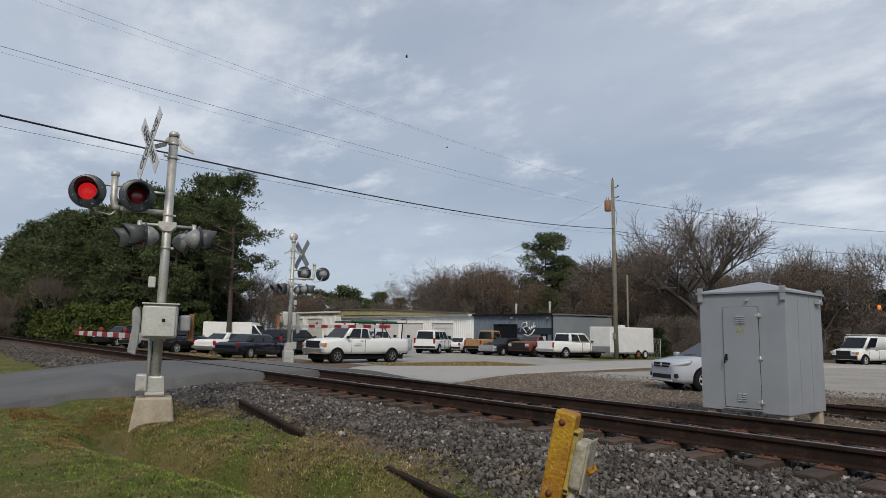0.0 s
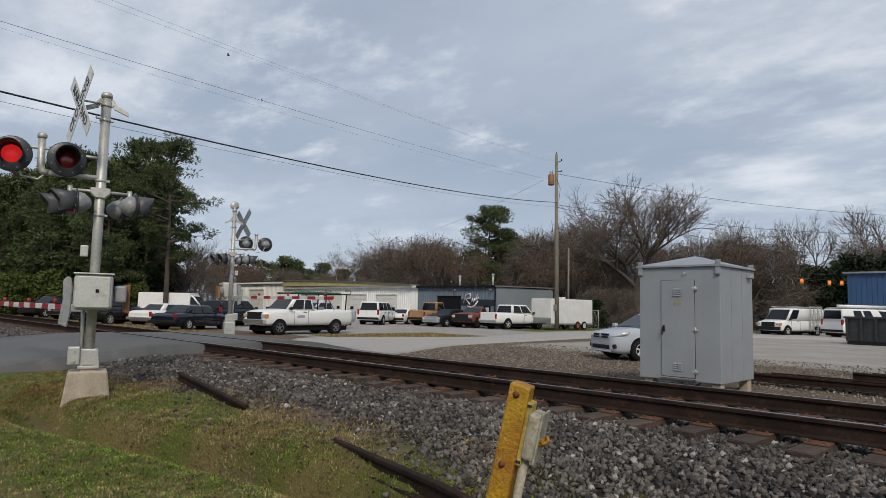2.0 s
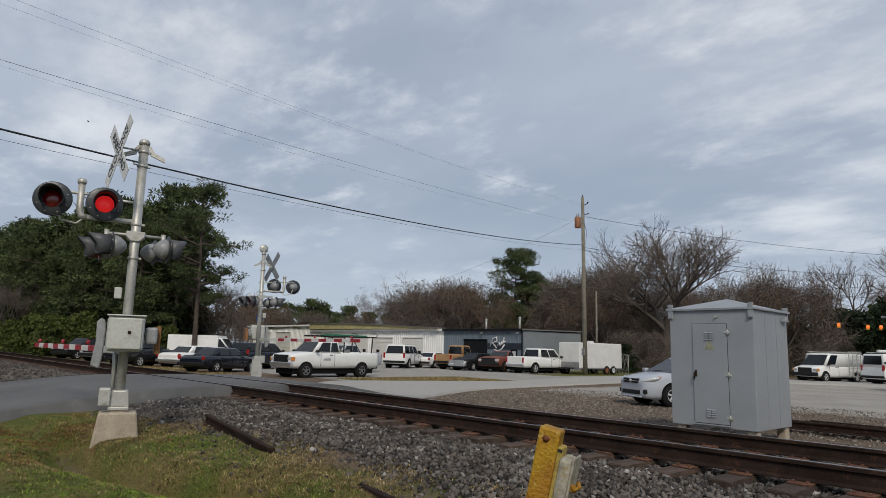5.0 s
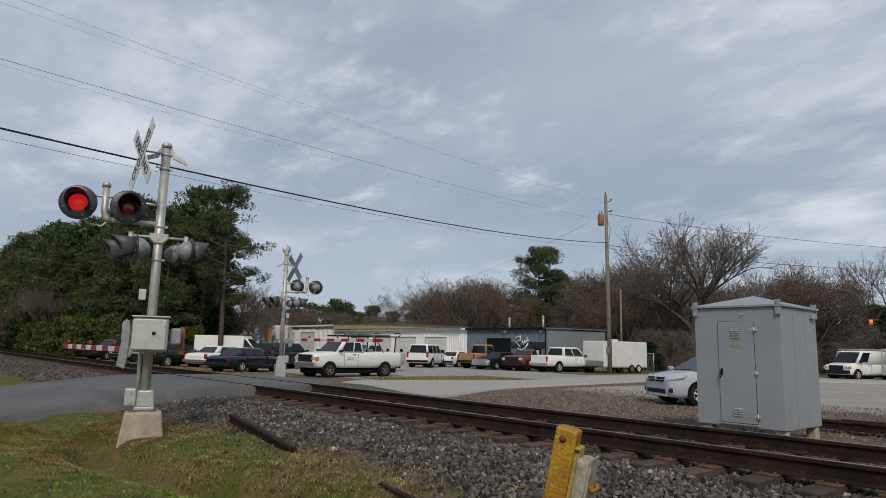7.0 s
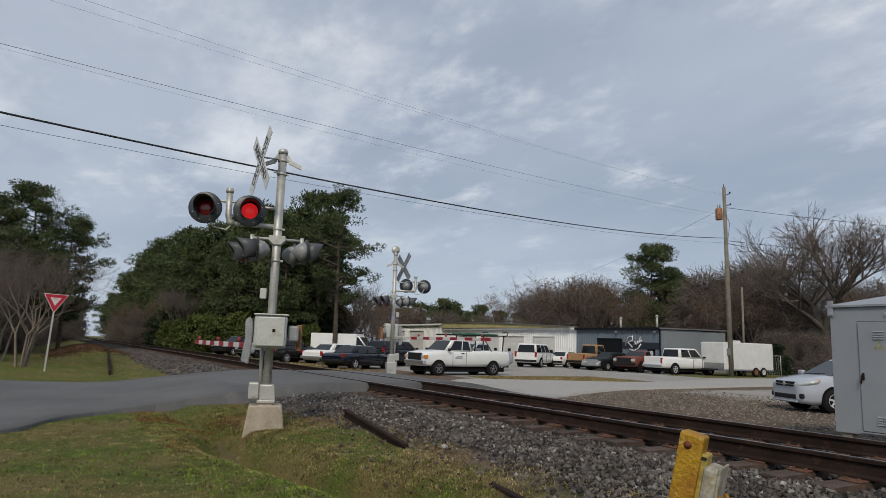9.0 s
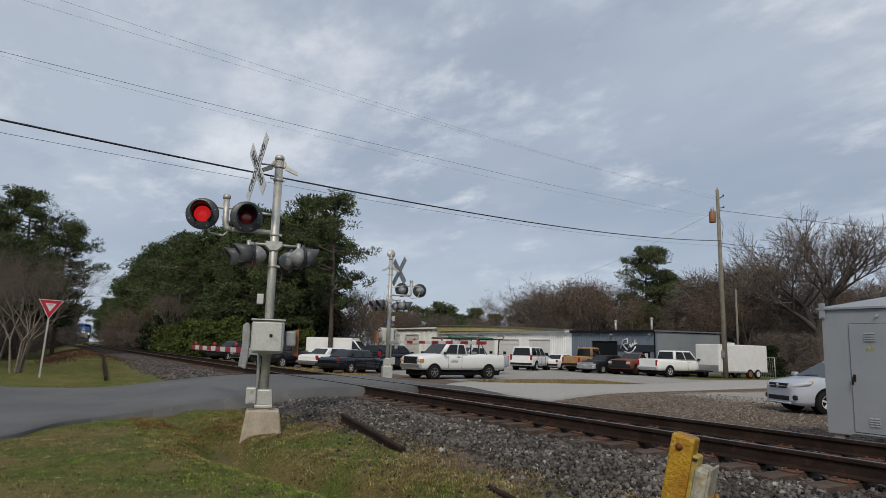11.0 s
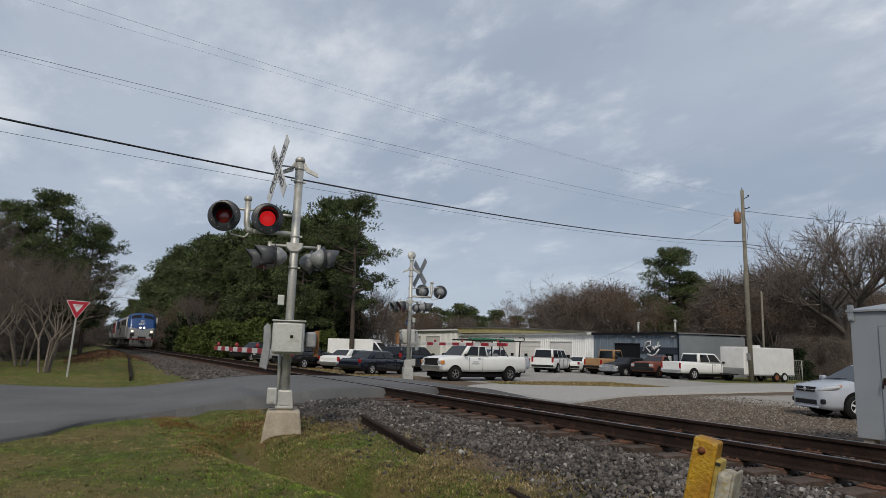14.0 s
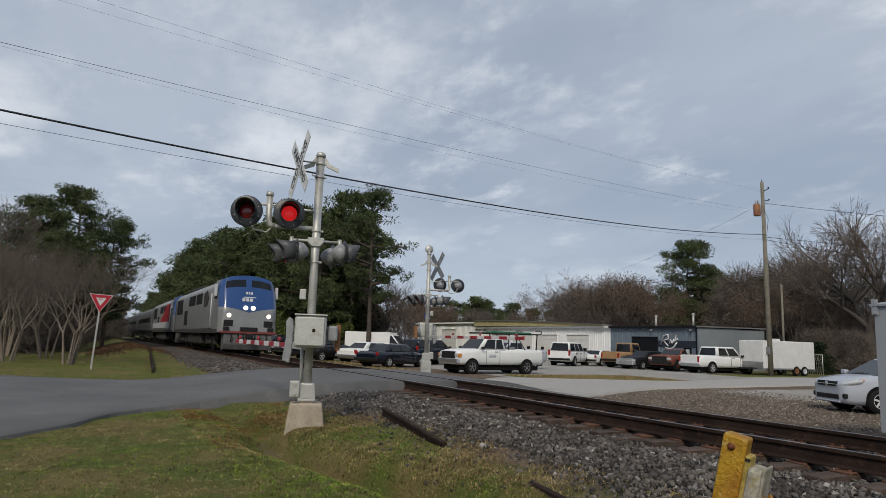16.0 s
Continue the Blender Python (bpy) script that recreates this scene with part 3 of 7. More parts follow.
def signal_mast(name, m, bell, label, gate_turn, top, lamps_z, arm_z, buck_z):
    o = thing(name, m, label, "crossing signal", "crossing signals")
    if bell:
        part("foundation", box(B(), -0.17, 0.17, -0.17, 0.17, -0.4, 0.36, 0.02), galv, o, "low square steel pedestal")
    else:
        part("foundation", prism(prism(B(), [(-0.33, -0.34), (0.33, -0.34), (0.24, 0.33), (-0.24, 0.33)], -0.25, 0.25, bevel=0.02), [(-0.1, 0.33), (0.1, 0.33), (0.1, 0.365), (-0.1, 0.365)], -0.1, 0.1), concrete, o, "tapered weathered concrete block")
    bm = box(B(), -0.13, 0.13, -0.13, 0.13, 0.36, 0.40, 0.006)
    for s in (-1, 1):
        for k in (-1, 1):
            prism(bm, [(s * 0.13, 0.40), (s * 0.07, 0.40), (s * 0.07, 0.62), (s * 0.11, 0.62)], k * 0.09 - 0.02, k * 0.09 + 0.02)
    box(bm, -0.105, 0.105, -0.105, 0.105, 0.40, 0.63, 0.02)
    part("base_casting", bm, galv, o)
    bm = box(B(), -0.26, -0.11, -0.16, 0.06, 0.42, 0.66, 0.015)
    for z in (0.47, 0.61):
        tube(bm, [(-0.18, -0.16, z), (-0.18, -0.185, z)], 0.012, 6)
    part("cable_box", bm, galv, o)
    bm = B()
    tube(bm, [(0, 0, 0.4), (0, 0, top)], 0.066, 18)
    part("pole", bm, galv, o)
    bm = lathe(B(), [(0.075, top - 0.03), (0.078, top + 0.02), (0.06, top + 0.05), (0.02, top + 0.06)], 18)
    part("cap", bm, galv, o)
    for z in (2.52, lamps_z - 0.24, buck_z - 0.14, buck_z + 0.08):
        bm = B()
        lathe(bm, [(0.073, z - 0.02), (0.078, z - 0.012), (0.078, z + 0.012), (0.073, z + 0.02)], 18)
        box(bm, 0.07, 0.11, -0.02, 0.02, z - 0.015, z + 0.015, 0.004)
        part("clamp", bm, galv, o)
    part("conduit", tube(B(), [(-0.10, 0.02, 0.63), (-0.105, 0.02, 1.0), (-0.12, 0.03, 1.3)], 0.028, 8), galv, o)
    # gate machine in its case
    case = part("gate_machine", box(B(), -0.24, 0.24, -0.36, -0.075, 1.17, 1.67, 0.055), alu_box, o, "weathered aluminium gate machine case")
    part("case_lid", box(B(), -0.205, 0.205, -0.378, -0.35, 1.205, 1.635, 0.012), alu_box, case)
    part("rain_lip", box(B(), -0.25, 0.25, -0.385, -0.10, 1.662, 1.682, 0.006), alu_box, case)
    bm = box(B(), 0.035, 0.055, -0.375, -0.36, 1.46, 1.54, 0.004)
    box(bm, 0.025, 0.07, -0.385, -0.36, 1.41, 1.46, 0.008)
    part("padlock", bm, rail_side, case, "small dark padlock")
    part("side_box", box(B(), 0.26, 0.42, -0.2, 0.14, 1.28, 1.52, 0.03), lamp_back, o)
    part("rear_door", box(B(), 0.40, 0.47, -0.06, 0.42, 1.14, 1.54, 0.01), rust_door, o, "rust-brown open case door")
    part("terminal_box", box(B(), -0.20, -0.10, -0.05, 0.05, 1.92, 2.08, 0.012), alu_box, o)
    # the gate arm, lowered, over the road
    gm = Matrix.Rotation(radians(gate_turn), 4, "Z")
    bm = prism(B(), [(-0.40, 0.98), (-0.29, 0.93), (-0.26, 1.1), (-0.25, 1.45), (-0.27, 1.60), (-0.32, 1.63), (-0.37, 1.57), (-0.36, 1.3)], -0.30, -0.20, bevel=0.012)
    part("counterweight_arm", bm, lamp_back, o, "grey cast counterweight arm")
    arm = part("gate_arm", box(B(), -0.9, -0.15, -0.035, 0.035, 1.13, 1.24, 0.012, gm @ pose(0, 0.0, 0)), alu_box, o, "lowered red and white striped gate arm")
    k = 0
    xx = -1.0
    while xx > -5.6:
        part("stripe", box(B(), xx - 0.406, xx - 0.002, -0.02, 0.02, 1.145, 1.235, 0.006, gm), gate_red if k % 2 else gate_white, arm)
        xx -= 0.406
        k += 1
    for xx in (-1.9, -3.6, -5.5):
        bm = lathe(B(), [(0.02, 0.0), (0.032, 0.02), (0.032, 0.06), (0.012, 0.08)], 12, gm @ pose(xx, 0, 1.245))
        part("gate_lamp", bm, gate_red, arm, "small red lamp on the gate arm")
    # upper bracket with two lamps towards the near road
    z = lamps_z

    def out(d, h, off=0.0):
        return (-d, -off, h)
    bm = tube(B(), [(0, 0, z - 0.20), out(0.72, z - 0.20)], 0.036, 12)
    tube(bm, [out(0.66, z - 0.20), out(0.73, z - 0.18), out(0.755, z - 0.08), out(0.76, z + 0.30)], 0.048, 12)
    lathe(bm, [(0.055, 0), (0.062, 0.02), (0.062, 0.05), (0.05, 0.07)], 14, pose(*out(0.76, z + 0.28)))
    tube(bm, [out(0.40, z + 0.14), out(1.10, z + 0.14)], 0.02, 8)
    tube(bm, [out(-0.10, z + 0.08), out(0.40, z + 0.10)], 0.022, 8)
    tube(bm, [out(1.06, z - 0.10, -0.06), out(0.98, z - 0.26, -0.04), out(0.78, z - 0.30, -0.02), out(0.70, z - 0.22)], 0.014, 8)
    part("bracket", bm, galv, o)
    for d, beat in ((1.09, 0), (0.44, 1)):
        lamp(o, pose(*out(d, z, 0.10)) @ pose(0, 0, 0, 0, 0, -2 if d > 1 else 6), beat)
    # lower crossarm with a pair of lamps at each end, looking sideways along the road
    z = arm_z
    bm = tube(B(), [(-0.40, -0.02, z), (0.40, 0.02, z)], 0.022, 8)
    prism(bm, [(-0.13, z + 0.05), (0.13, z + 0.05), (0.13, z - 0.03), (0.06, z - 0.10), (-0.06, z - 0.10), (-0.13, z - 0.03)], -0.09, 0.09, bevel=0.012)
    for q in (-1, 1):
        tube(bm, [(q * 0.38, q * 0.02, z + 0.05), (q * 0.38, q * 0.02, z - 0.12)], 0.032, 10)
        tube(bm, [(q * 0.38 + 0.08, -0.2, z - 0.14), (q * 0.38 - 0.08, 0.30, z - 0.14)], 0.02, 8)
    part("crossarm", bm, galv, o)
    for y, dx, beat in ((-0.20, 0.07, 0), (0.32, -0.09, 1)):
        lamp(o, pose(-0.36 + dx, y, z - 0.20, 0, 0, -84), beat, 0.32, hood_grey, 0.20)
        lamp(o, pose(0.37 + dx, y, z - 0.20, 0, 0, 104), beat, 0.26, hood_grey, 0.20)
    # crossbucks, one for each way
    crossbuck(o, pose(-0.33, -0.12, buck_z, 0, 0, -72), not bell)
    bm = tube(B(), [(0, 0, buck_z + 0.10), (-0.33, -0.12, buck_z + 0.08)], 0.014, 6)
    for q in (-1, 1):
        prism(bm, [(q * 0.30, buck_z - 0.04), (q * 0.10, buck_z + 0.04), (q * 0.05, buck_z + 0.18), (q * 0.09, buck_z + 0.18), (q * 0.15, buck_z + 0.09), (q * 0.30, buck_z + 0.02)], -0.02, 0.02)
    tube(bm, [(-0.02, -0.06, buck_z - 0.14), (-0.12, -0.10, buck_z - 0.14), (-0.12, -0.10, buck_z - 0.11)], 0.012, 6)
    part("sign_bracket", bm, galv, o)
    if bell:
        bm = lathe(B(), [(0.04, 0), (0.14, 0.01), (0.15, 0.03), (0.13, 0.045), (0.05, 0.05)], 20, pose(0, -0.02, 4.28, 90))
        tube(bm, [(0, 0, 4.08), (0, 0, 4.25)], 0.03, 8)
        lathe(bm, [(0.03, 0), (0.04, 0.03), (0.02, 0.05)], 12, pose(0, -0.07, 4.28, 90))
        part("bell", bm, galv, o, "round grey warning bell")
        part("plate", box(B(), -0.09, 0.09, -0.085, -0.07, 1.80, 2.02, 0.003), material("blue_plate", (0.02, 0.08, 0.32), 0.5, scale=9, var=0.2), o, "small blue notice plate")
    return o


MAST_TURN = 73.5
mast_near = signal_mast("crossing_signal", pose(-9.99, 2.91, 0.25, 0, 0, MAST_TURN), False, "galvanised crossing signal mast with red lamps and gate", 180 - MAST_TURN + 180, 4.27, 3.26, 2.86, 4.05)
mast_far = signal_mast("crossing_signal", pose(-20.4, 10.2, 0.56, 0, 0, MAST_TURN + 180), True, "galvanised crossing signal mast with bell and lowered gate", 180 - MAST_TURN + 180, 4.10, 3.03, 2.64, 3.68)

# ---- signal equipment shelter ----
shelter_paint = material("shelter_grey_paint", (0.285, 0.307, 0.33), 0.5, 0.15, scale=1.6, var=0.10, fine=45, bump=0.05, dirt=(0.25, 0.255, 0.25), dirt_amount=0.12)


def signal_shelter(m, lx, ly, h):
    o = thing("signal_shelter", m, "grey painted steel signal equipment shelter with a door", "equipment shelter")
    part("shell", box(B(), 0, lx, 0, ly, 0, h, 0.012), shelter_paint, o)
    bm = B()
    e = 0.05
    a = [bm.verts.new(p) for p in ((-e, -e, h), (lx + e, -e, h), (lx + e, ly + e, h), (-e, ly + e, h))]
    b = [bm.verts.new((v.co.x, v.co.y, h + 0.035)) for v in a]
    top = bm.verts.new((lx / 2, ly / 2, h + 0.27))
    for i in range(4):
        bm.faces.new((a[i], a[(i + 1) % 4], b[(i + 1) % 4], b[i]))
        bm.faces.new((b[i], b[(i + 1) % 4], top))
    bm.faces.new(a[::-1])
    part("roof", bm, shelter_paint, o, "low pyramid roof of grey steel")
    for x, y in ((0.03, -0.02), (lx - 0.03, -0.02), (lx - 0.03, ly + 0.02), (0.03, ly + 0.02)):
        bm = B()
        box(bm, x - 0.05, x + 0.05, y - 0.018, y + 0.018, h - 0.16, h + 0.12, 0.006)
        tube(bm, [(x, y - 0.05, h - 0.12), (x, y + 0.05, h - 0.12)], 0.028, 10)
        tube(bm, [(x, y - 0.03, h + 0.07), (x, y + 0.03, h + 0.07)], 0.035, 10)
        part("lifting_lug", bm, shelter_paint, o)
    # door, hinged at its right edge
    d0, d1, z0, z1 = lx * 0.29, lx * 0.70, 0.07, h - 0.26
    door = part("door", box(B(), d0, d1, -0.022, -0.002, z0, z1, 0.006), shelter_paint, o, "flush grey steel door")
    gap = material("dark_gap", (0.02, 0.02, 0.022), 0.9, scale=9, var=0.2)
    bm = B()
    box(bm, d0 - 0.008, d0, -0.006, -0.002, z0, z1); box(bm, d1, d1 + 0.008, -0.006, -0.002, z0, z1); box(bm, d0, d1, -0.006, -0.002, z1, z1 + 0.008); box(bm, d0, d1, -0.006, -0.002, z0 - 0.01, z0)
    part("door_gap", bm, gap, door)
    for z in (z0 + 0.12, (z0 + z1) / 2 - 0.02, z1 - 0.16):
        bm = tube(B(), [(d1 + 0.02, -0.03, z - 0.05), (d1 + 0.02, -0.03, z + 0.05)], 0.014, 8)
        box(bm, d1 - 0.05, d1 + 0.07, -0.032, -0.018, z - 0.022, z + 0.022, 0.004)
        part("hinge", bm, galv, door)
    for z in (z0 + 0.12, z1 - 0.30):
        bm = B()
        for k in range(4):
            for s in (0, 1):
                prism(bm, [(-0.024, z + k * 0.04), (-0.045, z + k * 0.04), (-0.024, z + k * 0.04 + 0.026)], (d0 + d1) / 2 - 0.085 + s * 0.09, (d0 + d1) / 2 - 0.005 + s * 0.09, axis="x")
        part("louvre", bm, shelter_paint, door)
    bm = box(B(), d0 + 0.035, d0 + 0.075, -0.05, -0.02, 0.92, 1.04, 0.008)
    tube(bm, [(d0 + 0.055, -0.05, 1.0), (d0 + 0.055, -0.085, 1.0), (d0 + 0.045, -0.09, 0.86)], 0.012, 8)
    part("handle", bm, rail_side, door, "dark lever handle")
    bm = prism(B(), [((d0 + d1) / 2 - 0.10, z1 - 0.48), ((d0 + d1) / 2 + 0.10, z1 - 0.48), ((d0 + d1) / 2, z1 - 0.31)], -0.026, -0.0235)
    part("warning_sticker", bm, material("faded_yellow_sticker", (0.33, 0.34, 0.22), 0.6, scale=30, var=0.4, fine=90), door, "faded yellow triangular sticker")
    part("door_sill", box(B(), d0 - 0.03, d1 + 0.03, -0.03, -0.003, z0 - 0.035, z0 - 0.012, 0.004), shelter_paint, o)
    part("vent_hood", prism(B(), [(ly * 0.80, h - 0.17), (ly * 0.80 + 0.2, h - 0.17), (ly * 0.80 + 0.17, h - 0.08), (ly * 0.80 + 0.03, h - 0.08)], lx, lx + 0.09, axis="x", bevel=0.008), shelter_paint, o)
    part("lamp_socket", tube(B(), [(lx * 0.585, 0.0, h - 0.13), (lx * 0.585, -0.05, h - 0.13)], 0.022, 10), galv, o)
    for x in (lx * 0.33, lx * 0.66):
        part("rib", box(B(), lx, lx + 0.006, x - 0.012, x + 0.012, 0.02, h - 0.02, 0.002), shelter_paint, o)
    for x in (0.16, lx - 0.12):
        for y in (0.14, ly - 0.14):
            part("foundation_leg", box(B(), x - 0.09, x + 0.09, y - 0.09, y + 0.09, -0.42, 0.0, 0.02), concrete, o)
    return o


SHELTER = signal_shelter(pose(-6.48, 12.0, 0.28, 0, 0, 0.6), 1.61, 1.62, 2.17)

# ---- yellow marker post with a junction box ----
trim_dark = material("dark_slot", (0.02, 0.02, 0.02), 0.9, scale=9, var=0.2)
yellow_paint = material("worn_yellow_paint", (0.36, 0.205, 0.005), 0.6, scale=7, var=0.3, fine=70, bump=0.45, second=(0.27, 0.115, 0.004), dirt=(0.42, 0.36, 0.11), dirt_amount=0.25)
post = thing("marker_post", pose(-2.128, 2.352, 0.05, 0, 0, 24), "leaning chipped yellow timber post with junction box", "marker post")
lean = Matrix.Rotation(radians(11.5), 4, "Y")
bm = box(B(), -0.052, 0.050, -0.05, 0.05, -0.3, 1.20, 0.008, lean)
bm.verts.ensure_lookup_table()
for v in bm.verts:
    if v.co.z > 1.1:
        v.co.z += 0.012 * math.sin(v.co.x * 60) + 0.012 * math.cos(v.co.y * 45)
part("timber", bm, yellow_paint, post)
for z in (0.80, 1.135):
    bm = lathe(B(), [(0.018, 0.0), (0.018, 0.006), (0.011, 0.007), (0.011, 0.018), (0.004, 0.02)], 8, lean @ pose(-0.008, -0.044, z, 90))
    part("bolt", bm, material("bolt_rust", (0.18, 0.06, 0.025), 0.7, 0.4, scale=30, var=0.3), post)
cream_case = material("dirty_cream_case", (0.36, 0.34, 0.28), 0.7, scale=14, var=0.35, fine=60, bump=0.2, dirt=(0.30, 0.21, 0.03), dirt_amount=0.55)
case = part("junction_box", box(B(), 0.070, 0.135, -0.055, 0.085, 0.85, 1.075, 0.018, lean), cream_case, post, "dirty cream junction box with yellow overspray")
part("box_lid", box(B(), 0.131, 0.143, -0.064, 0.094, 0.84, 1.085, 0.006, lean), cream_case, case)
part("mounting_plate", box(B(), 0.046, 0.078, -0.035, 0.055, 0.81, 1.115, 0.008, lean), material("plate_yellowed", (0.40, 0.30, 0.07), 0.7, scale=14, var=0.35, fine=60, bump=0.2), case, "yellowed mounting plate")
for z in (0.83, 1.098):
    part("slot", box(B(), 0.052, 0.074, -0.039, -0.034, z - 0.006, z + 0.006, 0.0, lean), trim_dark, case)
bm = tube(B(), [lean @ Vector((0.14, -0.02, 0.95)), lean @ Vector((0.165, -0.045, 0.95)), lean @ Vector((0.182, -0.03, 0.965)), lean @ Vector((0.168, -0.02, 0.98))], 0.010, 8)
box(bm, 0.14, 0.165, -0.035, -0.005, 0.93, 0.965, 0.004, lean)
part("latch", bm, yellow_paint, case)
part("conduit", tube(B(), [lean @ Vector((0.085, 0, 0.86)), lean @ Vector((0.085, 0, 0.5)), lean @ Vector((0.09, 0, -0.2))], 0.022, 10), cream_case, post)
# ---- vehicles ----
def paint(name, c, rough=0.3, dirt=None):
    return material("paint_" + name, c, rough, 0.0, scale=2.0, var=0.06, fine=40, bump=0.0, coat=0.3, dirt=dirt, dirt_amount=0.25)


glass = material("dark_car_glass", (0.008, 0.010, 0.012), 0.06, 0.0, scale=4, var=0.2, fine=20, bump=0.0, spec=0.4)
tyre_mat = material("tyre_rubber", (0.014, 0.014, 0.015), 0.85, spec=0.2, scale=20, var=0.3, fine=80, bump=0.2)
rim_mat = material("alloy_rim", (0.66, 0.67, 0.68), 0.4, 0.35, scale=20, var=0.2, fine=80, bump=0.05)
rim_rust = material("rusty_rim", (0.30, 0.12, 0.05), 0.7, 0.3, scale=20, var=0.3, fine=80, bump=0.1)
chrome = material("chrome_trim", (0.68, 0.69, 0.70), 0.3, 0.9, scale=10, var=0.1, fine=60, bump=0.0)
trim_black = material("black_trim", (0.015, 0.015, 0.016), 0.6, spec=0.25, scale=10, var=0.3, fine=60, bump=0.05)
lamp_clear = material("clear_lamp", (0.55, 0.57, 0.58), 0.12, 0.2, scale=20, var=0.2, fine=60, bump=0.05, coat=0.6)
lamp_amber = material("amber_lamp", (0.60, 0.22, 0.02), 0.2, scale=20, var=0.2, fine=60, bump=0.05, coat=0.6)
lamp_red = material("red_lamp", (0.32, 0.012, 0.012), 0.2, scale=20, var=0.2, fine=60, bump=0.05, coat=0.6)
under_mat = material("underbody", (0.010, 0.010, 0.010), 0.9, spec=0.1, scale=10, var=0.3)


def body_loft(st):
    """Lower body from stations (x, top, half width, bottom)."""
    bm = B()
    rings = []
    for x, zt, w, zb in st:
        h = zt - zb
        half = [(w * 0.90, zb), (w * 0.985, zb + h * 0.18), (w, zb + h * 0.45), (w * 0.99, zt - h * 0.24), (w * 0.955, zt - h * 0.07), (w * 0.86, zt - 0.005), (w * 0.45, zt + 0.012)]
        pts = half + [(-y, z) for y, z in reversed(half)]
        rings.append([bm.verts.new((x, y, z)) for y, z in pts])
    n = len(rings[0])
    for a, b in zip(rings, rings[1:]):
        for j in range(n):
            f = bm.faces.new((a[j], b[j], b[(j + 1) % n], a[(j + 1) % n]))
            f.smooth = True
    bm.faces.new(rings[0])
    bm.faces.new(rings[-1][::-1])
    bmesh.ops.recalc_face_normals(bm, faces=bm.faces[:])
    return bm


def panel(bm, q, u0, u1, v0, v1, lift=0.006, thick=0.01):
    """A thin pane on a four-cornered face q (corners a, b, c, d counter-clockwise from outside), over part of it."""
    a, b, c, d = [Vector(p) for p in q]
    n = (b - a).cross(d - a).normalized()

    def at(u, v):
        return (a * (1 - u) + b * u) * (1 - v) + (d * (1 - u) + c * u) * v
    lo = [at(u, v) - n * thick for u, v in ((u0, v0), (u1, v0), (u1, v1), (u0, v1))]
    hi = [at(u, v) + n * lift for u, v in ((u0, v0), (u1, v0), (u1, v1), (u0, v1))]
    lv, hv = [bm.verts.new(p) for p in lo], [bm.verts.new(p) for p in hi]
    bm.faces.new(hv)
    for i in range(4):
        bm.faces.new((lv[i], lv[(i + 1) % 4], hv[(i + 1) % 4], hv[i]))
    return bm


def wheel_meshes(r, w, rim):
    tm = bpy.data.meshes.new("tyre")
    bm = lathe(B(), [(r * 0.62, -w / 2), (r * 0.9, -w / 2), (r, -w * 0.36), (r, w * 0.36), (r * 0.9, w / 2), (r * 0.62, w / 2)], 22, pose(0, 0, 0, 90), False)
    bm.to_mesh(tm); bm.free(); tm.materials.append(tyre_mat)
    rm = bpy.data.meshes.new("rim")
    bm = lathe(B(), [(r * 0.63, -w * 0.44), (r * 0.63, w * 0.44), (r * 0.56, w * 0.46), (r * 0.50, w * 0.30), (r * 0.2, w * 0.34), (r * 0.1, w * 0.42)], 22, pose(0, 0, 0, -90))
    for k in range(5):
        box(bm, -0.028, 0.028, w * 0.30, w * 0.43, r * 0.12, r * 0.56, 0.006, Matrix.Rotation(2 * math.pi * k / 5, 4, "Y"))
    bm.to_mesh(rm); bm.free(); rm.materials.append(rim)
    return tm, rm


WHEELS = {}


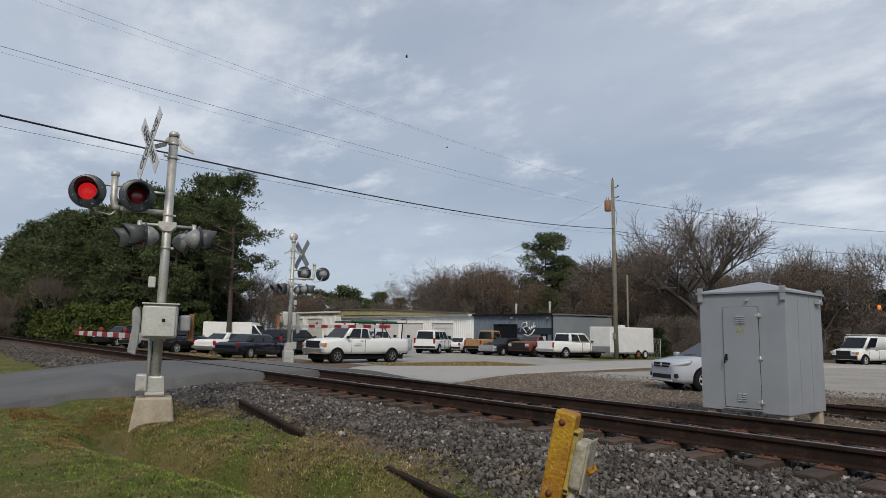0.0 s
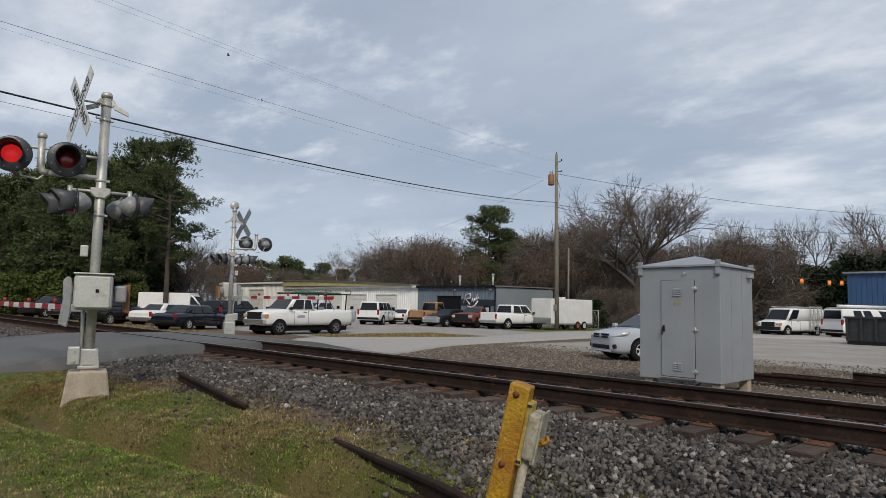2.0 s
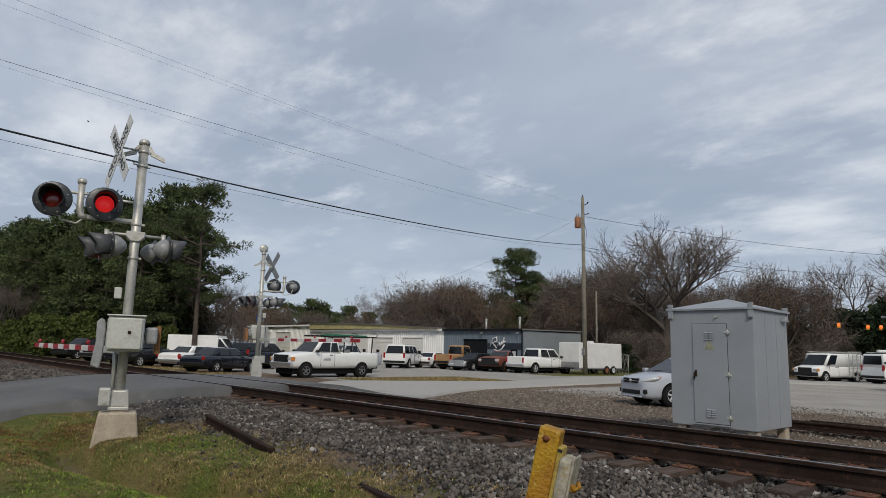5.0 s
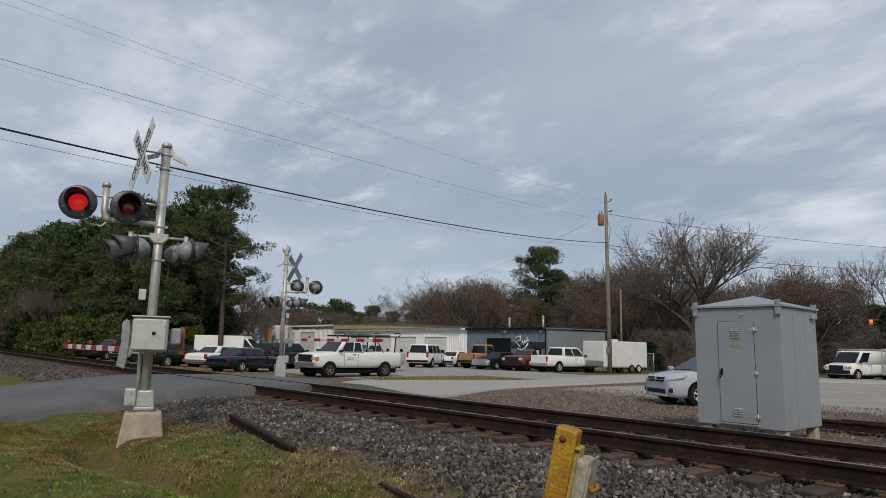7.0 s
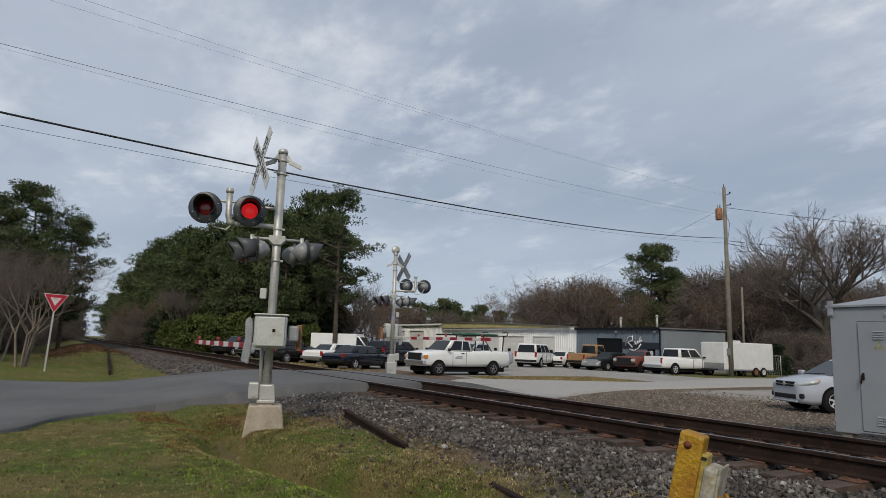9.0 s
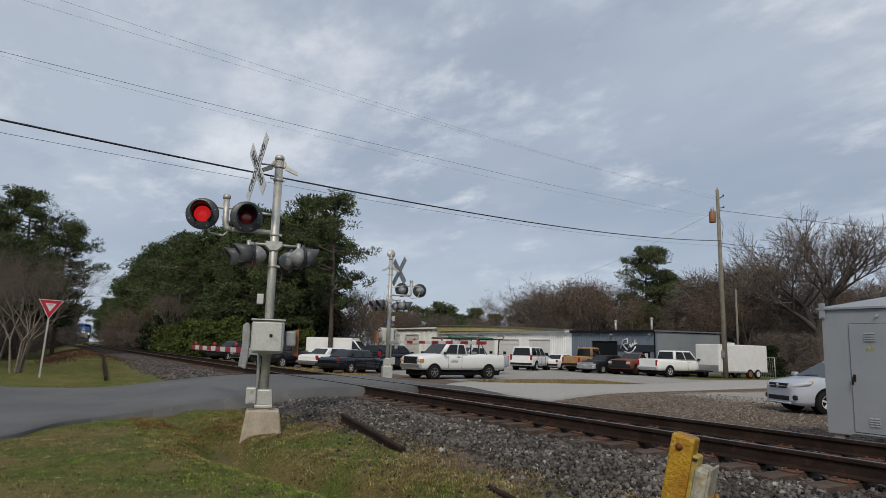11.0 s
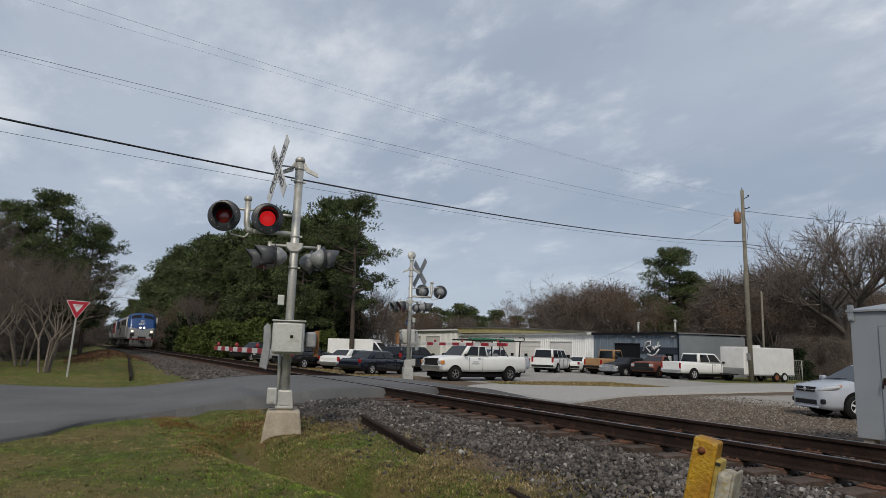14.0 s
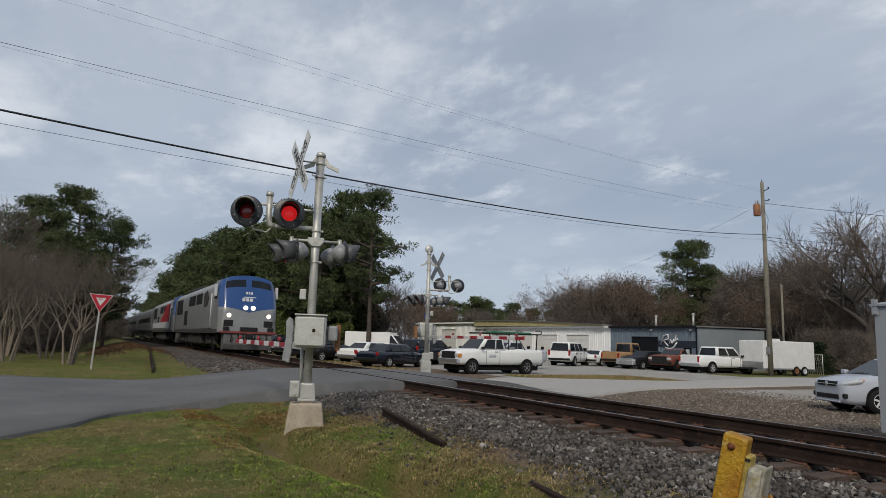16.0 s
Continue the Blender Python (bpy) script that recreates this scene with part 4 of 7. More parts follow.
def vehicle(name, m, label, category, s, group=""):
    o = thing(name, m, label, category, group)
    pm = s["paint"]
    body = part("body", body_loft(s["body"]), pm, o)
    part("underbody", box(B(), s["body"][-1][0] + 0.25, s["body"][0][0] - 0.25, -s["w"] * 0.78, s["w"] * 0.78, 0.20, 0.45), under_mat, o)
    # cabin
    cb = s["cabin"]            # x of front base, front roof, rear roof, rear base; belt, roof; half widths
    xf, xrf, xrr, xb, zb, zr, wb, wt = cb
    base = [(xf, -wb, zb), (xf, wb, zb), (xb, wb, zb), (xb, -wb, zb)]
    top = [(xrf, -wt, zr), (xrf, wt, zr), (xrr, wt, zr), (xrr, -wt, zr)]
    bm = B()
    v0, v1 = [bm.verts.new((x, y, z - 0.06)) for x, y, z in base], [bm.verts.new(p) for p in top]
    for i in range(4):
        bm.faces.new((v0[i], v0[(i + 1) % 4], v1[(i + 1) % 4], v1[i]))
    bm.faces.new(v1)
    bm.faces.new(v0[::-1])
    bmesh.ops.recalc_face_normals(bm, faces=bm.faces[:])
    bmesh.ops.bevel(bm, geom=[e for e in bm.edges if all(v in v1 for v in e.verts) or (e.verts[0] in v1) != (e.verts[1] in v1)], offset=0.11, segments=4, affect="EDGES", profile=0.55)
    for f in bm.faces:
        f.smooth = True
    part("cabin", bm, s.get("roof_paint", pm), o)
    fr = (base[0], base[1], top[1], top[0])
    part("windscreen", panel(B(), fr, 0.06, 0.94, 0.04, 0.88), glass, o)
    rr = (base[2], base[3], top[3], top[2])
    if s.get("rear_glass", True):
        part("rear_window", panel(B(), rr, 0.09, 0.91, s.get("rear_low", 0.10), 0.86), glass, o)
    for side, q in ((0, (base[3], base[0], top[0], top[3])), (1, (base[1], base[2], top[2], top[1]))):
        for u0, u1 in s["panes"]:
            a, b = (u0, u1) if side == 0 else (1 - u1, 1 - u0)
            part("side_window", panel(B(), q, a, b, 0.10, 0.86), glass, o)
    # wheels
    r, ww = s.get("r", 0.34), s.get("tw", 0.22)
    key = (r, ww, s.get("rim", rim_mat).name)
    if key not in WHEELS:
        WHEELS[key] = wheel_meshes(r, ww, s.get("rim", rim_mat))
    tm, rm = WHEELS[key]
    for wx in s["wheels"]:
        for sd in (-1, 1):
            y = sd * (s["w"] - ww * 0.46)
            well = tube(B(), [(wx, sd * (s["w"] - 0.30), r + 0.03), (wx, sd * (s["w"] + 0.004), r + 0.03)], r * 1.16, 22)
            part("wheel_arch", well, under_mat, body)
            wh = new("wheel")
            wh.parent = o
            wh.matrix_basis = pose(wx, y + sd * 0.02, r, 0, 0, 0 if sd > 0 else 180)
            for nm, me in (("tyre", tm), ("rim", rm)):
                p = new(nm, me)
                p.parent = wh
    # ends
    W, x0, x1 = s["w"], s["body"][0][0], s["body"][-1][0]
    zf, zk = s.get("lamp_z", 0.70), s.get("tail_z", 0.85)
    gw, gh = s.get("grille", (0.5, 0.16))
    part("grille", box(B(), x0 - 0.06, x0 + 0.012, -gw, gw, zf - gh * 0.75, zf + gh * 0.6, 0.01), s.get("grille_mat", trim_black), o)
    if s.get("bumper") is not pm:
        part("front_bumper", box(B(), x0 - 0.14, x0 + 0.07, -W * 0.96, W * 0.96, s.get("bump", 0.36), s.get("bump", 0.36) + s.get("bump_h", 0.2), 0.03), s.get("bumper", trim_black), o)
    if s.get("bumper") is not pm:
        part("rear_bumper", box(B(), x1 - 0.08, x1 + 0.1, -W * 0.95, W * 0.95, s.get("bump", 0.36) + 0.03, s.get("bump", 0.36) + 0.2, 0.03), s.get("bumper", trim_black), o)
    for sd in (-1, 1):
        y = sd * W * 0.78
        if s.get("bumper") is pm:
            hm = pose(x0 - 0.26, sd * W * 0.80, zf + 0.03, 0, 14, -38 * sd) @ Matrix.Diagonal((0.30, 0.15, 0.085, 1))
            part("headlight", lathe(B(), [(math.sin(math.pi * q / 8) + 0.001, -math.cos(math.pi * q / 8)) for q in range(9)], 14, hm), lamp_clear, o)
        else:
            part("headlight", box(B(), x0 - 0.14, x0 + 0.025, y - 0.15, y + 0.15, zf - 0.08, zf + 0.09, 0.03), lamp_clear, o)
        if s.get("amber"):
            part("turn_lamp", box(B(), x0 - 0.22, x0 + 0.015, sd * W * 0.985 - 0.04, sd * W * 0.985 + 0.03, zf - 0.10, zf + 0.10, 0.02), lamp_amber, o)
        part("tail_lamp", box(B(), x1 - 0.02, x1 + 0.10, sd * W * 0.88 - 0.08, sd * W * 0.88 + 0.08, zk - s.get("tail_h", 0.10), zk + s.get("tail_h", 0.10), 0.02), lamp_red, o)
        part("mirror", box(B(), xf - 0.30, xf - 0.16, sd * (wb + 0.06), sd * (wb + 0.26), zb + 0.02, zb + 0.15, 0.03) if sd > 0 else box(B(), xf - 0.30, xf - 0.16, -wb - 0.26, -wb - 0.06, zb + 0.02, zb + 0.15, 0.03), s.get("mirror", trim_black), o)
        for hx in s.get("handles", ()):
            part("door_handle", box(B(), hx - 0.09, hx + 0.09, sd * W * 0.99 - 0.02, sd * W * 0.99 + 0.03, zb - 0.13, zb - 0.09, 0.01), trim_black, o)
        for hx in s.get("seams", ()):
            part("door_seam", box(B(), hx - 0.007, hx + 0.007, sd * W * 0.995 - 0.02, sd * W * 0.995 + 0.006, s["body"][4][3] + 0.1, zb - 0.05), trim_black, body)
    return o


def sedan(L=4.8, W=0.9, belt=0.92, roof=1.43, hood=0.88, trunk=0.95, pmat=None, **k):
    h = L / 2
    s = dict(w=W, paint=pmat, wheels=(h - 0.92, -h + 1.02), r=0.325, panes=((0.14, 0.47), (0.51, 0.86)), rear_low=0.1,
             body=[(h, 0.62, W * 0.78, 0.32), (h - 0.12, 0.72, W * 0.9, 0.24), (h - 0.5, hood - 0.07, W * 0.97, 0.2), (h - 1.35, hood + 0.02, W, 0.2), (0.2, belt, W, 0.2), (-h + 1.2, trunk, W, 0.22), (-h + 0.35, trunk - 0.02, W * 0.96, 0.25), (-h + 0.06, trunk - 0.09, W * 0.88, 0.32), (-h, trunk - 0.2, W * 0.82, 0.4)],
             cabin=(h - 1.28, h - 1.95, -h + 1.55, -h + 0.85, belt - 0.02, roof, W * 0.90, W * 0.66), lamp_z=0.66, tail_z=0.80, handles=(0.1, -0.85), seams=(0.85, -0.15, -1.05))
    s.update(k)
    return s


def pickup(L=5.8, W=0.98, H=1.9, pmat=None, ext=True, lift=0.0, **k):
    h = L / 2
    b = 0.42 + lift
    belt = 1.22 + lift
    cab_r = h - 3.35 if ext else h - 2.8
    s = dict(w=W, paint=pmat, wheels=(h - 0.95, -h + 1.25), r=0.385 + lift * 0.2, tw=0.26, panes=((0.10, 0.38), (0.43, 0.84)) if ext else ((0.14, 0.86),), rear_low=0.12,
             body=[(h, 1.0 + lift, W * 0.90, b + 0.1), (h - 0.1, 1.1 + lift, W * 0.96, b), (h - 0.6, 1.16 + lift, W, b), (h - 1.4, 1.2 + lift, W, b), (cab_r, belt, W, b), (cab_r - 0.02, belt, W, b), (cab_r - 0.10, belt + 0.04, W, b), (-h + 0.1, belt + 0.04, W, b + 0.03), (-h, belt, W * 0.97, b + 0.08)],
             cabin=(h - 1.45, h - 2.15, cab_r + 0.12, cab_r - 0.02, belt - 0.02, H, W * 0.93, W * 0.74), lamp_z=0.90 + lift, tail_z=0.98 + lift, tail_h=0.2, bump=0.50 + lift * 0.8, bump_h=0.24, grille=(0.62, 0.3), handles=(0.45,), seams=(1.15, 0.2))
    s.update(k)
    return s


def suv(L=5.0, W=0.98, H=1.9, pmat=None, **k):
    h = L / 2
    s = dict(w=W, paint=pmat, wheels=(h - 0.95, -h + 1.05), r=0.375, tw=0.26, panes=((0.04, 0.34), (0.38, 0.62), (0.66, 0.90)), rear_low=0.08,
             body=[(h, 0.95, W * 0.88, 0.42), (h - 0.1, 1.05, W * 0.95, 0.36), (h - 0.6, 1.1, W, 0.34), (h - 1.35, 1.15, W, 0.34), (0, 1.18, W, 0.34), (-h + 0.2, 1.18, W, 0.36), (-h, 1.12, W * 0.96, 0.42)],
             cabin=(h - 1.3, h - 2.0, -h + 0.3, -h + 0.06, 1.15, H, W * 0.94, W * 0.78), lamp_z=0.86, tail_z=1.05, tail_h=0.22, bump=0.42, bump_h=0.24, grille=(0.5, 0.24), handles=(0.1, -0.9), seams=(0.75, -0.25, -1.2))
    s.update(k)
    return s


def van(L=5.7, W=1.0, H=2.1, pmat=None, **k):
    h = L / 2
    s = dict(w=W, paint=pmat, wheels=(h - 0.9, -h + 1.25), r=0.37, tw=0.24, panes=((0.76, 0.95),), rear_low=0.3,
             body=[(h, 0.95, W * 0.86, 0.42), (h - 0.1, 1.05, W * 0.95, 0.38), (h - 0.6, 1.16, W, 0.36), (h - 0.95, 1.22, W, 0.36), (0, 1.22, W, 0.36), (-h + 0.12, 1.22, W, 0.38), (-h, 1.15, W * 0.97, 0.42)],
             cabin=(h - 0.85, h - 1.7, -h + 0.12, -h + 0.02, 1.2, H, W * 0.97, W * 0.84), lamp_z=0.88, tail_z=1.15, tail_h=0.2, bump=0.42, bump_h=0.28, grille=(0.55, 0.26), handles=(0.7,), seams=(1.5, 0.45))
    s.update(k)
    return s


white, silver, navy, black = paint("white", (0.74, 0.75, 0.74)), paint("silver", (0.38, 0.41, 0.46), 0.26), paint("navy", (0.007, 0.010, 0.019), 0.15), paint("black", (0.012, 0.013, 0.015), 0.2)
ochre = material("paint_faded_ochre", (0.37, 0.22, 0.10), 0.6, scale=3, var=0.3, fine=40, bump=0.1, dirt=(0.25, 0.13, 0.06), dirt_amount=0.4)
rust_red = material("paint_rust_red", (0.20, 0.058, 0.038), 0.7, scale=3, var=0.35, fine=40, bump=0.15, dirt=(0.16, 0.06, 0.03), dirt_amount=0.5)
matte_black = material("paint_matte_black", (0.010, 0.011, 0.013), 0.5, spec=0.25, scale=3, var=0.3, fine=40, bump=0.05)
grey_plastic = material("grey_bumper", (0.16, 0.17, 0.17), 0.5, scale=6, var=0.2)
LOT = 0.0
TRUCK_AT = pose(-30.25, 19.2, LOT, 0, 0, -85) @ Matrix.Scale(0.94, 4)

# service pickup waiting on the far side of the crossing
tr = vehicle("pickup_truck", TRUCK_AT, "white service pickup truck with a black ladder rack", "pickup truck",
             pickup(6.1, 1.0, 2.0, white, lift=0.1, amber=True, body=[(3.05, 1.14, 0.90, 0.58), (2.98, 1.22, 0.96, 0.5), (2.6, 1.30, 1.0, 0.5), (1.65, 1.38, 1.0, 0.5), (-0.3, 1.36, 1.0, 0.5), (-0.32, 1.36, 1.0, 0.5), (-0.40, 1.40, 1.0, 0.5), (-2.95, 1.40, 1.0, 0.53), (-3.05, 1.36, 0.97, 0.6)], cabin=(1.7, 1.05, -0.18, -0.32, 1.34, 2.0, 0.94, 0.76), bumper=chrome, grille=(0.68, 0.34), r=0.39, rim=material("dark_steel_rim", (0.28, 0.28, 0.285), 0.45, 0.5, scale=15, var=0.3)))
for sd in (-1, 1):
    y = sd * 0.92
    part("rack_rail", tube(B(), [(1.0, y, 2.26), (-2.75, y, 2.30), (-2.92, y, 2.34), (-2.96, y, 2.46), (-2.86, y, 2.52), (-2.5, y, 2.50)], 0.03, 8), trim_black, tr, "black tubular rack rail")
    for xx in (-0.45, -2.55):
        part("rack_post", tube(B(), [(xx, y, 1.38), (xx - 0.06, y, 2.30)], 0.038, 8), trim_black, tr)
    part("rack_brace", tube(B(), [(-1.7, y, 1.38), (-1.0, y, 2.28)], 0.026, 8), trim_black, tr)
for xx in (0.95, -0.5, -2.6):
    part("rack_bar", tube(B(), [(xx, -0.92, 2.29), (xx, 0.92, 2.29)], 0.026, 8), trim_black, tr)
part("tool_box", box(B(), -0.95, -0.45, -0.9, 0.9, 1.38, 1.54, 0.02), sign_back, tr, "grey metal tool box across the bed")
bm = B()
for z, L in ((1.06, 0.42), (0.99, 0.5), (0.94, 0.5)):
    box(bm, 0.48, 0.48 + L, 1.0, 1.008, z - 0.016, z + 0.016)
part("door_lettering", bm, material("faint_letter_grey", (0.30, 0.33, 0.36), 0.6, scale=30, var=0.2), tr, "small grey lettering bars on the door")
ladder_green = material("green_fibreglass", (0.015, 0.16, 0.075), 0.5, scale=10, var=0.2)
for y0 in (0.3, -0.45):
    ld = thing("ladder", TRUCK_AT @ pose(-1.25, y0, 2.31), "green fibreglass ladder lying on the truck rack", "ladder", "ladders on the rack")
    for yy in (-0.2, 0.2):
        part("ladder_rail", box(B(), -1.25, 1.25, yy - 0.02, yy + 0.02, 0, 0.09, 0.006), ladder_green, ld)
    for k in range(8):
        part("rung", tube(B(), [(-1.08 + 0.31 * k, -0.19, 0.045), (-1.08 + 0.31 * k, 0.19, 0.045)], 0.016, 6), galv, ld)
flag = thing("warning_flag", TRUCK_AT @ pose(-1.55, 0.9, 2.08), "small red flag hung on the ladder rack", "flag")
part("cloth", box(B(), -0.12, 0.06, -0.01, 0.01, -0.09, 0.09, 0.008), material("flag_red", (0.6, 0.03, 0.08), 0.8, scale=10, var=0.2), flag)

vehicle("pickup_truck", pose(-33.0, 40.6, LOT, 0, 0, 87), "white extended-cab pickup parked tail towards the road", "pickup truck", pickup(5.8, 0.98, 1.90, white, bumper=chrome, cabin=(1.45, 0.75, -0.95, -1.12, 1.20, 1.90, 0.93, 0.76), panes=((0.08, 0.44), (0.49, 0.88))))
vehicle("suv", pose(-43.8, 35.6, LOT, 0, 0, 121), "white sport utility vehicle with roof rails", "suv", suv(5.1, 0.98, 1.92, white))
vehicle("sedan", pose(-44.6, 39.6, LOT, 0, 0, 112), "white older coupe parked tail out", "car", sedan(5.0, 0.92, pmat=white, roof=1.36))
vehicle("vintage_pickup", pose(-41.0, 39.3, LOT, 0, 0, 104), "faded ochre vintage pickup with a rounded cab", "pickup truck", pickup(4.9, 0.88, 2.02, ochre, ext=False, rim=rim_rust, cabin=(1.0, 0.72, -0.45, -0.55, 1.20, 2.02, 0.80, 0.70)))
hot = vehicle("vintage_car", pose(-38.4, 38.9, LOT, 0, 0, -84), "matt black vintage car with a toothy chrome grille", "car", sedan(5.0, 0.94, pmat=matte_black, roof=1.42, hood=1.0, grille=(0.7, 0.3), grille_mat=chrome, bumper=chrome))
for k in range(13):
    part("grille_tooth", box(B(), 2.5, 2.62, -0.75 + 0.12 * k, -0.68 + 0.12 * k, 0.34, 0.66, 0.015), chrome, hot, "chrome grille tooth")
vehicle("vintage_car", pose(-36.0, 39.5, LOT, 0, 0, -76), "rusty red vintage pickup with a dark grille", "car", pickup(4.8, 0.95, 1.62, rust_red, ext=False, rim=rim_rust))
vehicle("sedan", pose(-35.0, 43.6, LOT, 0, 0, 92), "dark blue sedan behind the parked pickup", "car", sedan(4.8, 0.9, pmat=navy, roof=1.5))
compact = vehicle("sedan", pose(-10.45, 20.68, 0.03, 0, 0, -117), "silver compact sedan parked on the gravel", "car", sedan(4.54, 0.88, belt=1.0, roof=1.5, trunk=1.05, pmat=silver, bumper=silver, grille=(0.44, 0.10), lamp_z=0.76, mirror=silver, cabin=(1.35, 0.42, -0.9, -1.6, 0.98, 1.5, 0.80, 0.60),
        body=[(2.27, 0.74, 0.52, 0.30), (2.24, 0.79, 0.66, 0.26), (2.16, 0.83, 0.76, 0.23), (2.0, 0.89, 0.84, 0.20), (1.55, 0.98, 0.88, 0.2), (1.1, 1.03, 0.88, 0.2), (0.0, 1.0, 0.88, 0.2), (-1.2, 1.05, 0.88, 0.22), (-2.0, 1.03, 0.85, 0.25), (-2.21, 0.95, 0.78, 0.32), (-2.27, 0.84, 0.7, 0.4)]))
part("air_intake", box(B(), 2.02, 2.288, -0.52, 0.52, 0.33, 0.47, 0.03), trim_black, compact, "black lower air intake")
part("front_lip", box(B(), 2.0, 2.30, -0.56, 0.56, 0.24, 0.29, 0.02), silver, compact)
for k, z in enumerate((0.705, 0.775)):
    part("grille_slot", box(B(), 2.0, 2.292 - 0.02 * k, -0.40 - 0.05 * k, 0.40 + 0.05 * k, z - 0.024, z + 0.024, 0.012), trim_black, compact, "black grille slot")
part("grille_bar", box(B(), 2.1, 2.296, -0.44, 0.44, 0.733, 0.748, 0.004), chrome, compact)
part("emblem", lathe(B(), [(0.065, 0.0), (0.065, 0.012), (0.02, 0.016)], 14, pose(2.282, 0, 0.745, 0, 90)), chrome, compact, "plain round chrome emblem")
for sd in (-1, 1):
    part("fog_recess", box(B(), 1.95, 2.245, sd * 0.68 - 0.075, sd * 0.68 + 0.075, 0.36, 0.50, 0.03), trim_black, compact)
    part("corner_lamp", lathe(B(), [(math.sin(math.pi * q / 8) + 0.001, -math.cos(math.pi * q / 8)) for q in range(9)], 12, pose(1.83, sd * 0.80, 0.85, 0, 14, -20 * sd) @ Matrix.Diagonal((0.12, 0.06, 0.05, 1))), lamp_amber, compact, "amber corner of the headlight")
    part("wiper", tube(B(), [(1.36, sd * 0.12 - 0.30, 1.035), (1.28, sd * 0.12 + 0.26, 1.075)], 0.010, 5), trim_black, compact)
vehicle("sedan", pose(-36.7, 16.2, LOT, 0, 0, 117), "dark navy luxury sedan parked beside the crossing", "car", sedan(5.0, 0.92, pmat=navy, roof=1.36, trunk=0.93))
vehicle("sedan", pose(-43.2, 17.4, LOT, 0, 0, 117), "white older four-door sedan", "car", sedan(5.3, 0.97, pmat=white, roof=1.42, trunk=0.98, bumper=chrome))
vehicle("suv", pose(-44.2, 14.3, LOT, 0, 0, 117), "black hatchback parked by the tracks", "suv", suv(4.4, 0.9, 1.62, black))
vehicle("suv", pose(-41.5, 21.2, LOT, 0, 0, 112), "dark blue sport utility vehicle", "suv", suv(4.8, 0.95, 1.72, navy))
vehicle("pickup_truck", pose(-36.4, 24.4, LOT, 0, 0, -80), "silver pickup parked nose out", "pickup truck", pickup(5.4, 0.95, 1.75, silver, bumper=chrome))
vehicle("suv", pose(-55.8, 15.6, LOT, 0, 0, -62), "grey boxy off-road vehicle behind the gate", "suv", suv(4.4, 0.9, 1.75, silver))
vehicle("suv", pose(-61.5, 15.0, LOT, 0, 0, -62), "dark sport utility vehicle far along the fence", "suv", suv(4.6, 0.92, 1.75, black))

# step van
sv = vehicle("step_van", pose(-58.0, 24.2, LOT, 0, 0, 46), "white step van with a square body", "van", van(6.4, 1.05, 2.15, white, panes=((0.82, 0.97),)))
part("cargo_box", box(B(), -3.2, 1.35, -1.08, 1.08, 0.75, 2.32, 0.06), white, sv)

# vans by the blue building
v1 = vehicle("work_van", pose(-17.0, 55.2, LOT, 0, 0, -107), "white work van with a ladder on its side", "van", van(5.7, 1.0, 2.1, white, amber=True), "work vans")
v2 = vehicle("work_van", pose(-17.2, 58.6, LOT, 0, 0, 66), "white work van with roof racks, rear doors to the yard", "van", van(5.7, 1.0, 2.1, white, rear_low=0.2), "work vans")
v3 = vehicle("work_van", pose(-12.2, 55.6, LOT, 0, 0, 60), "white passenger van with side windows and a roof pipe", "van", van(5.9, 1.0, 2.12, white, panes=((0.76, 0.95), (0.42, 0.58), (0.22, 0.38)), rear_low=0.2), "work vans")
for v in (v1, v2, v3):
    bm = B()
    for xx in (-2.2, -0.6, 1.0):
        tube(bm, [(xx, -0.85, 2.2), (xx, 0.85, 2.2)], 0.025, 6)
        for sd in (-1, 1):
            tube(bm, [(xx, sd * 0.8, 2.05), (xx, sd * 0.8, 2.2)], 0.02, 6)
    for sd in (-1, 1):
        tube(bm, [(-2.5, sd * 0.84, 2.22), (1.2, sd * 0.84, 2.22)], 0.02, 6)
    part("roof_rack", bm, galv, v)
ld = thing("ladder", v1.matrix_basis @ pose(-1.3, 1.12, 1.25, 0, 0, 0), "aluminium ladder hung on the van side", "ladder")
for z in (-0.7, -0.25, 0.25, 0.7):
    part("ladder_rail", box(B(), z - 0.03, z + 0.03, -0.03, 0.03, -0.9, 1.05, 0.006), galv, ld)
for k in range(7):
    part("rung", tube(B(), [(-0.7, 0, -0.8 + k * 0.3), (0.7, 0, -0.8 + k * 0.3)], 0.018, 6), galv, ld)
pipe = thing("roof_pipe", v3.matrix_basis @ pose(-0.6, -0.4, 2.32), "white plastic pipe carrier on a van roof", "pipe")
part("tube", tube(B(), [(-2.2, 0, 0), (2.4, 0, 0)], 0.09, 12), white, pipe)

# cargo trailer
trl = thing("cargo_trailer", pose(-31.0, 44.2, LOT, 0, 0, -94), "white enclosed cargo trailer with twin axles", "trailer")
trailer_white = material("trailer_white", (0.66, 0.66, 0.65), 0.4, scale=2, var=0.1, fine=40, bump=0.02, dirt=(0.5, 0.49, 0.46), dirt_amount=0.3)
part("box_body", box(B(), -2.9, 2.4, -1.05, 1.05, 0.42, 2.45, 0.07), trailer_white, trl)
part("stone_guard", box(B(), 2.39, 2.415, -1.0, 1.0, 0.45, 0.95, 0.004), material("chequer_plate", (0.35, 0.36, 0.37), 0.35, 0.8, scale=10, var=0.2, fine=90, bump=0.3), trl, "chequer plate stone guard")
part("roof_vent", box(B(), -0.35, 0.15, -0.25, 0.25, 2.45, 2.62, 0.03), trailer_white, trl)
part("drawbar", prism(B(), [(2.4, -0.5), (3.6, -0.04), (3.6, 0.04), (2.4, 0.5)], 0.42, 0.52, axis="z"), trim_black, trl)
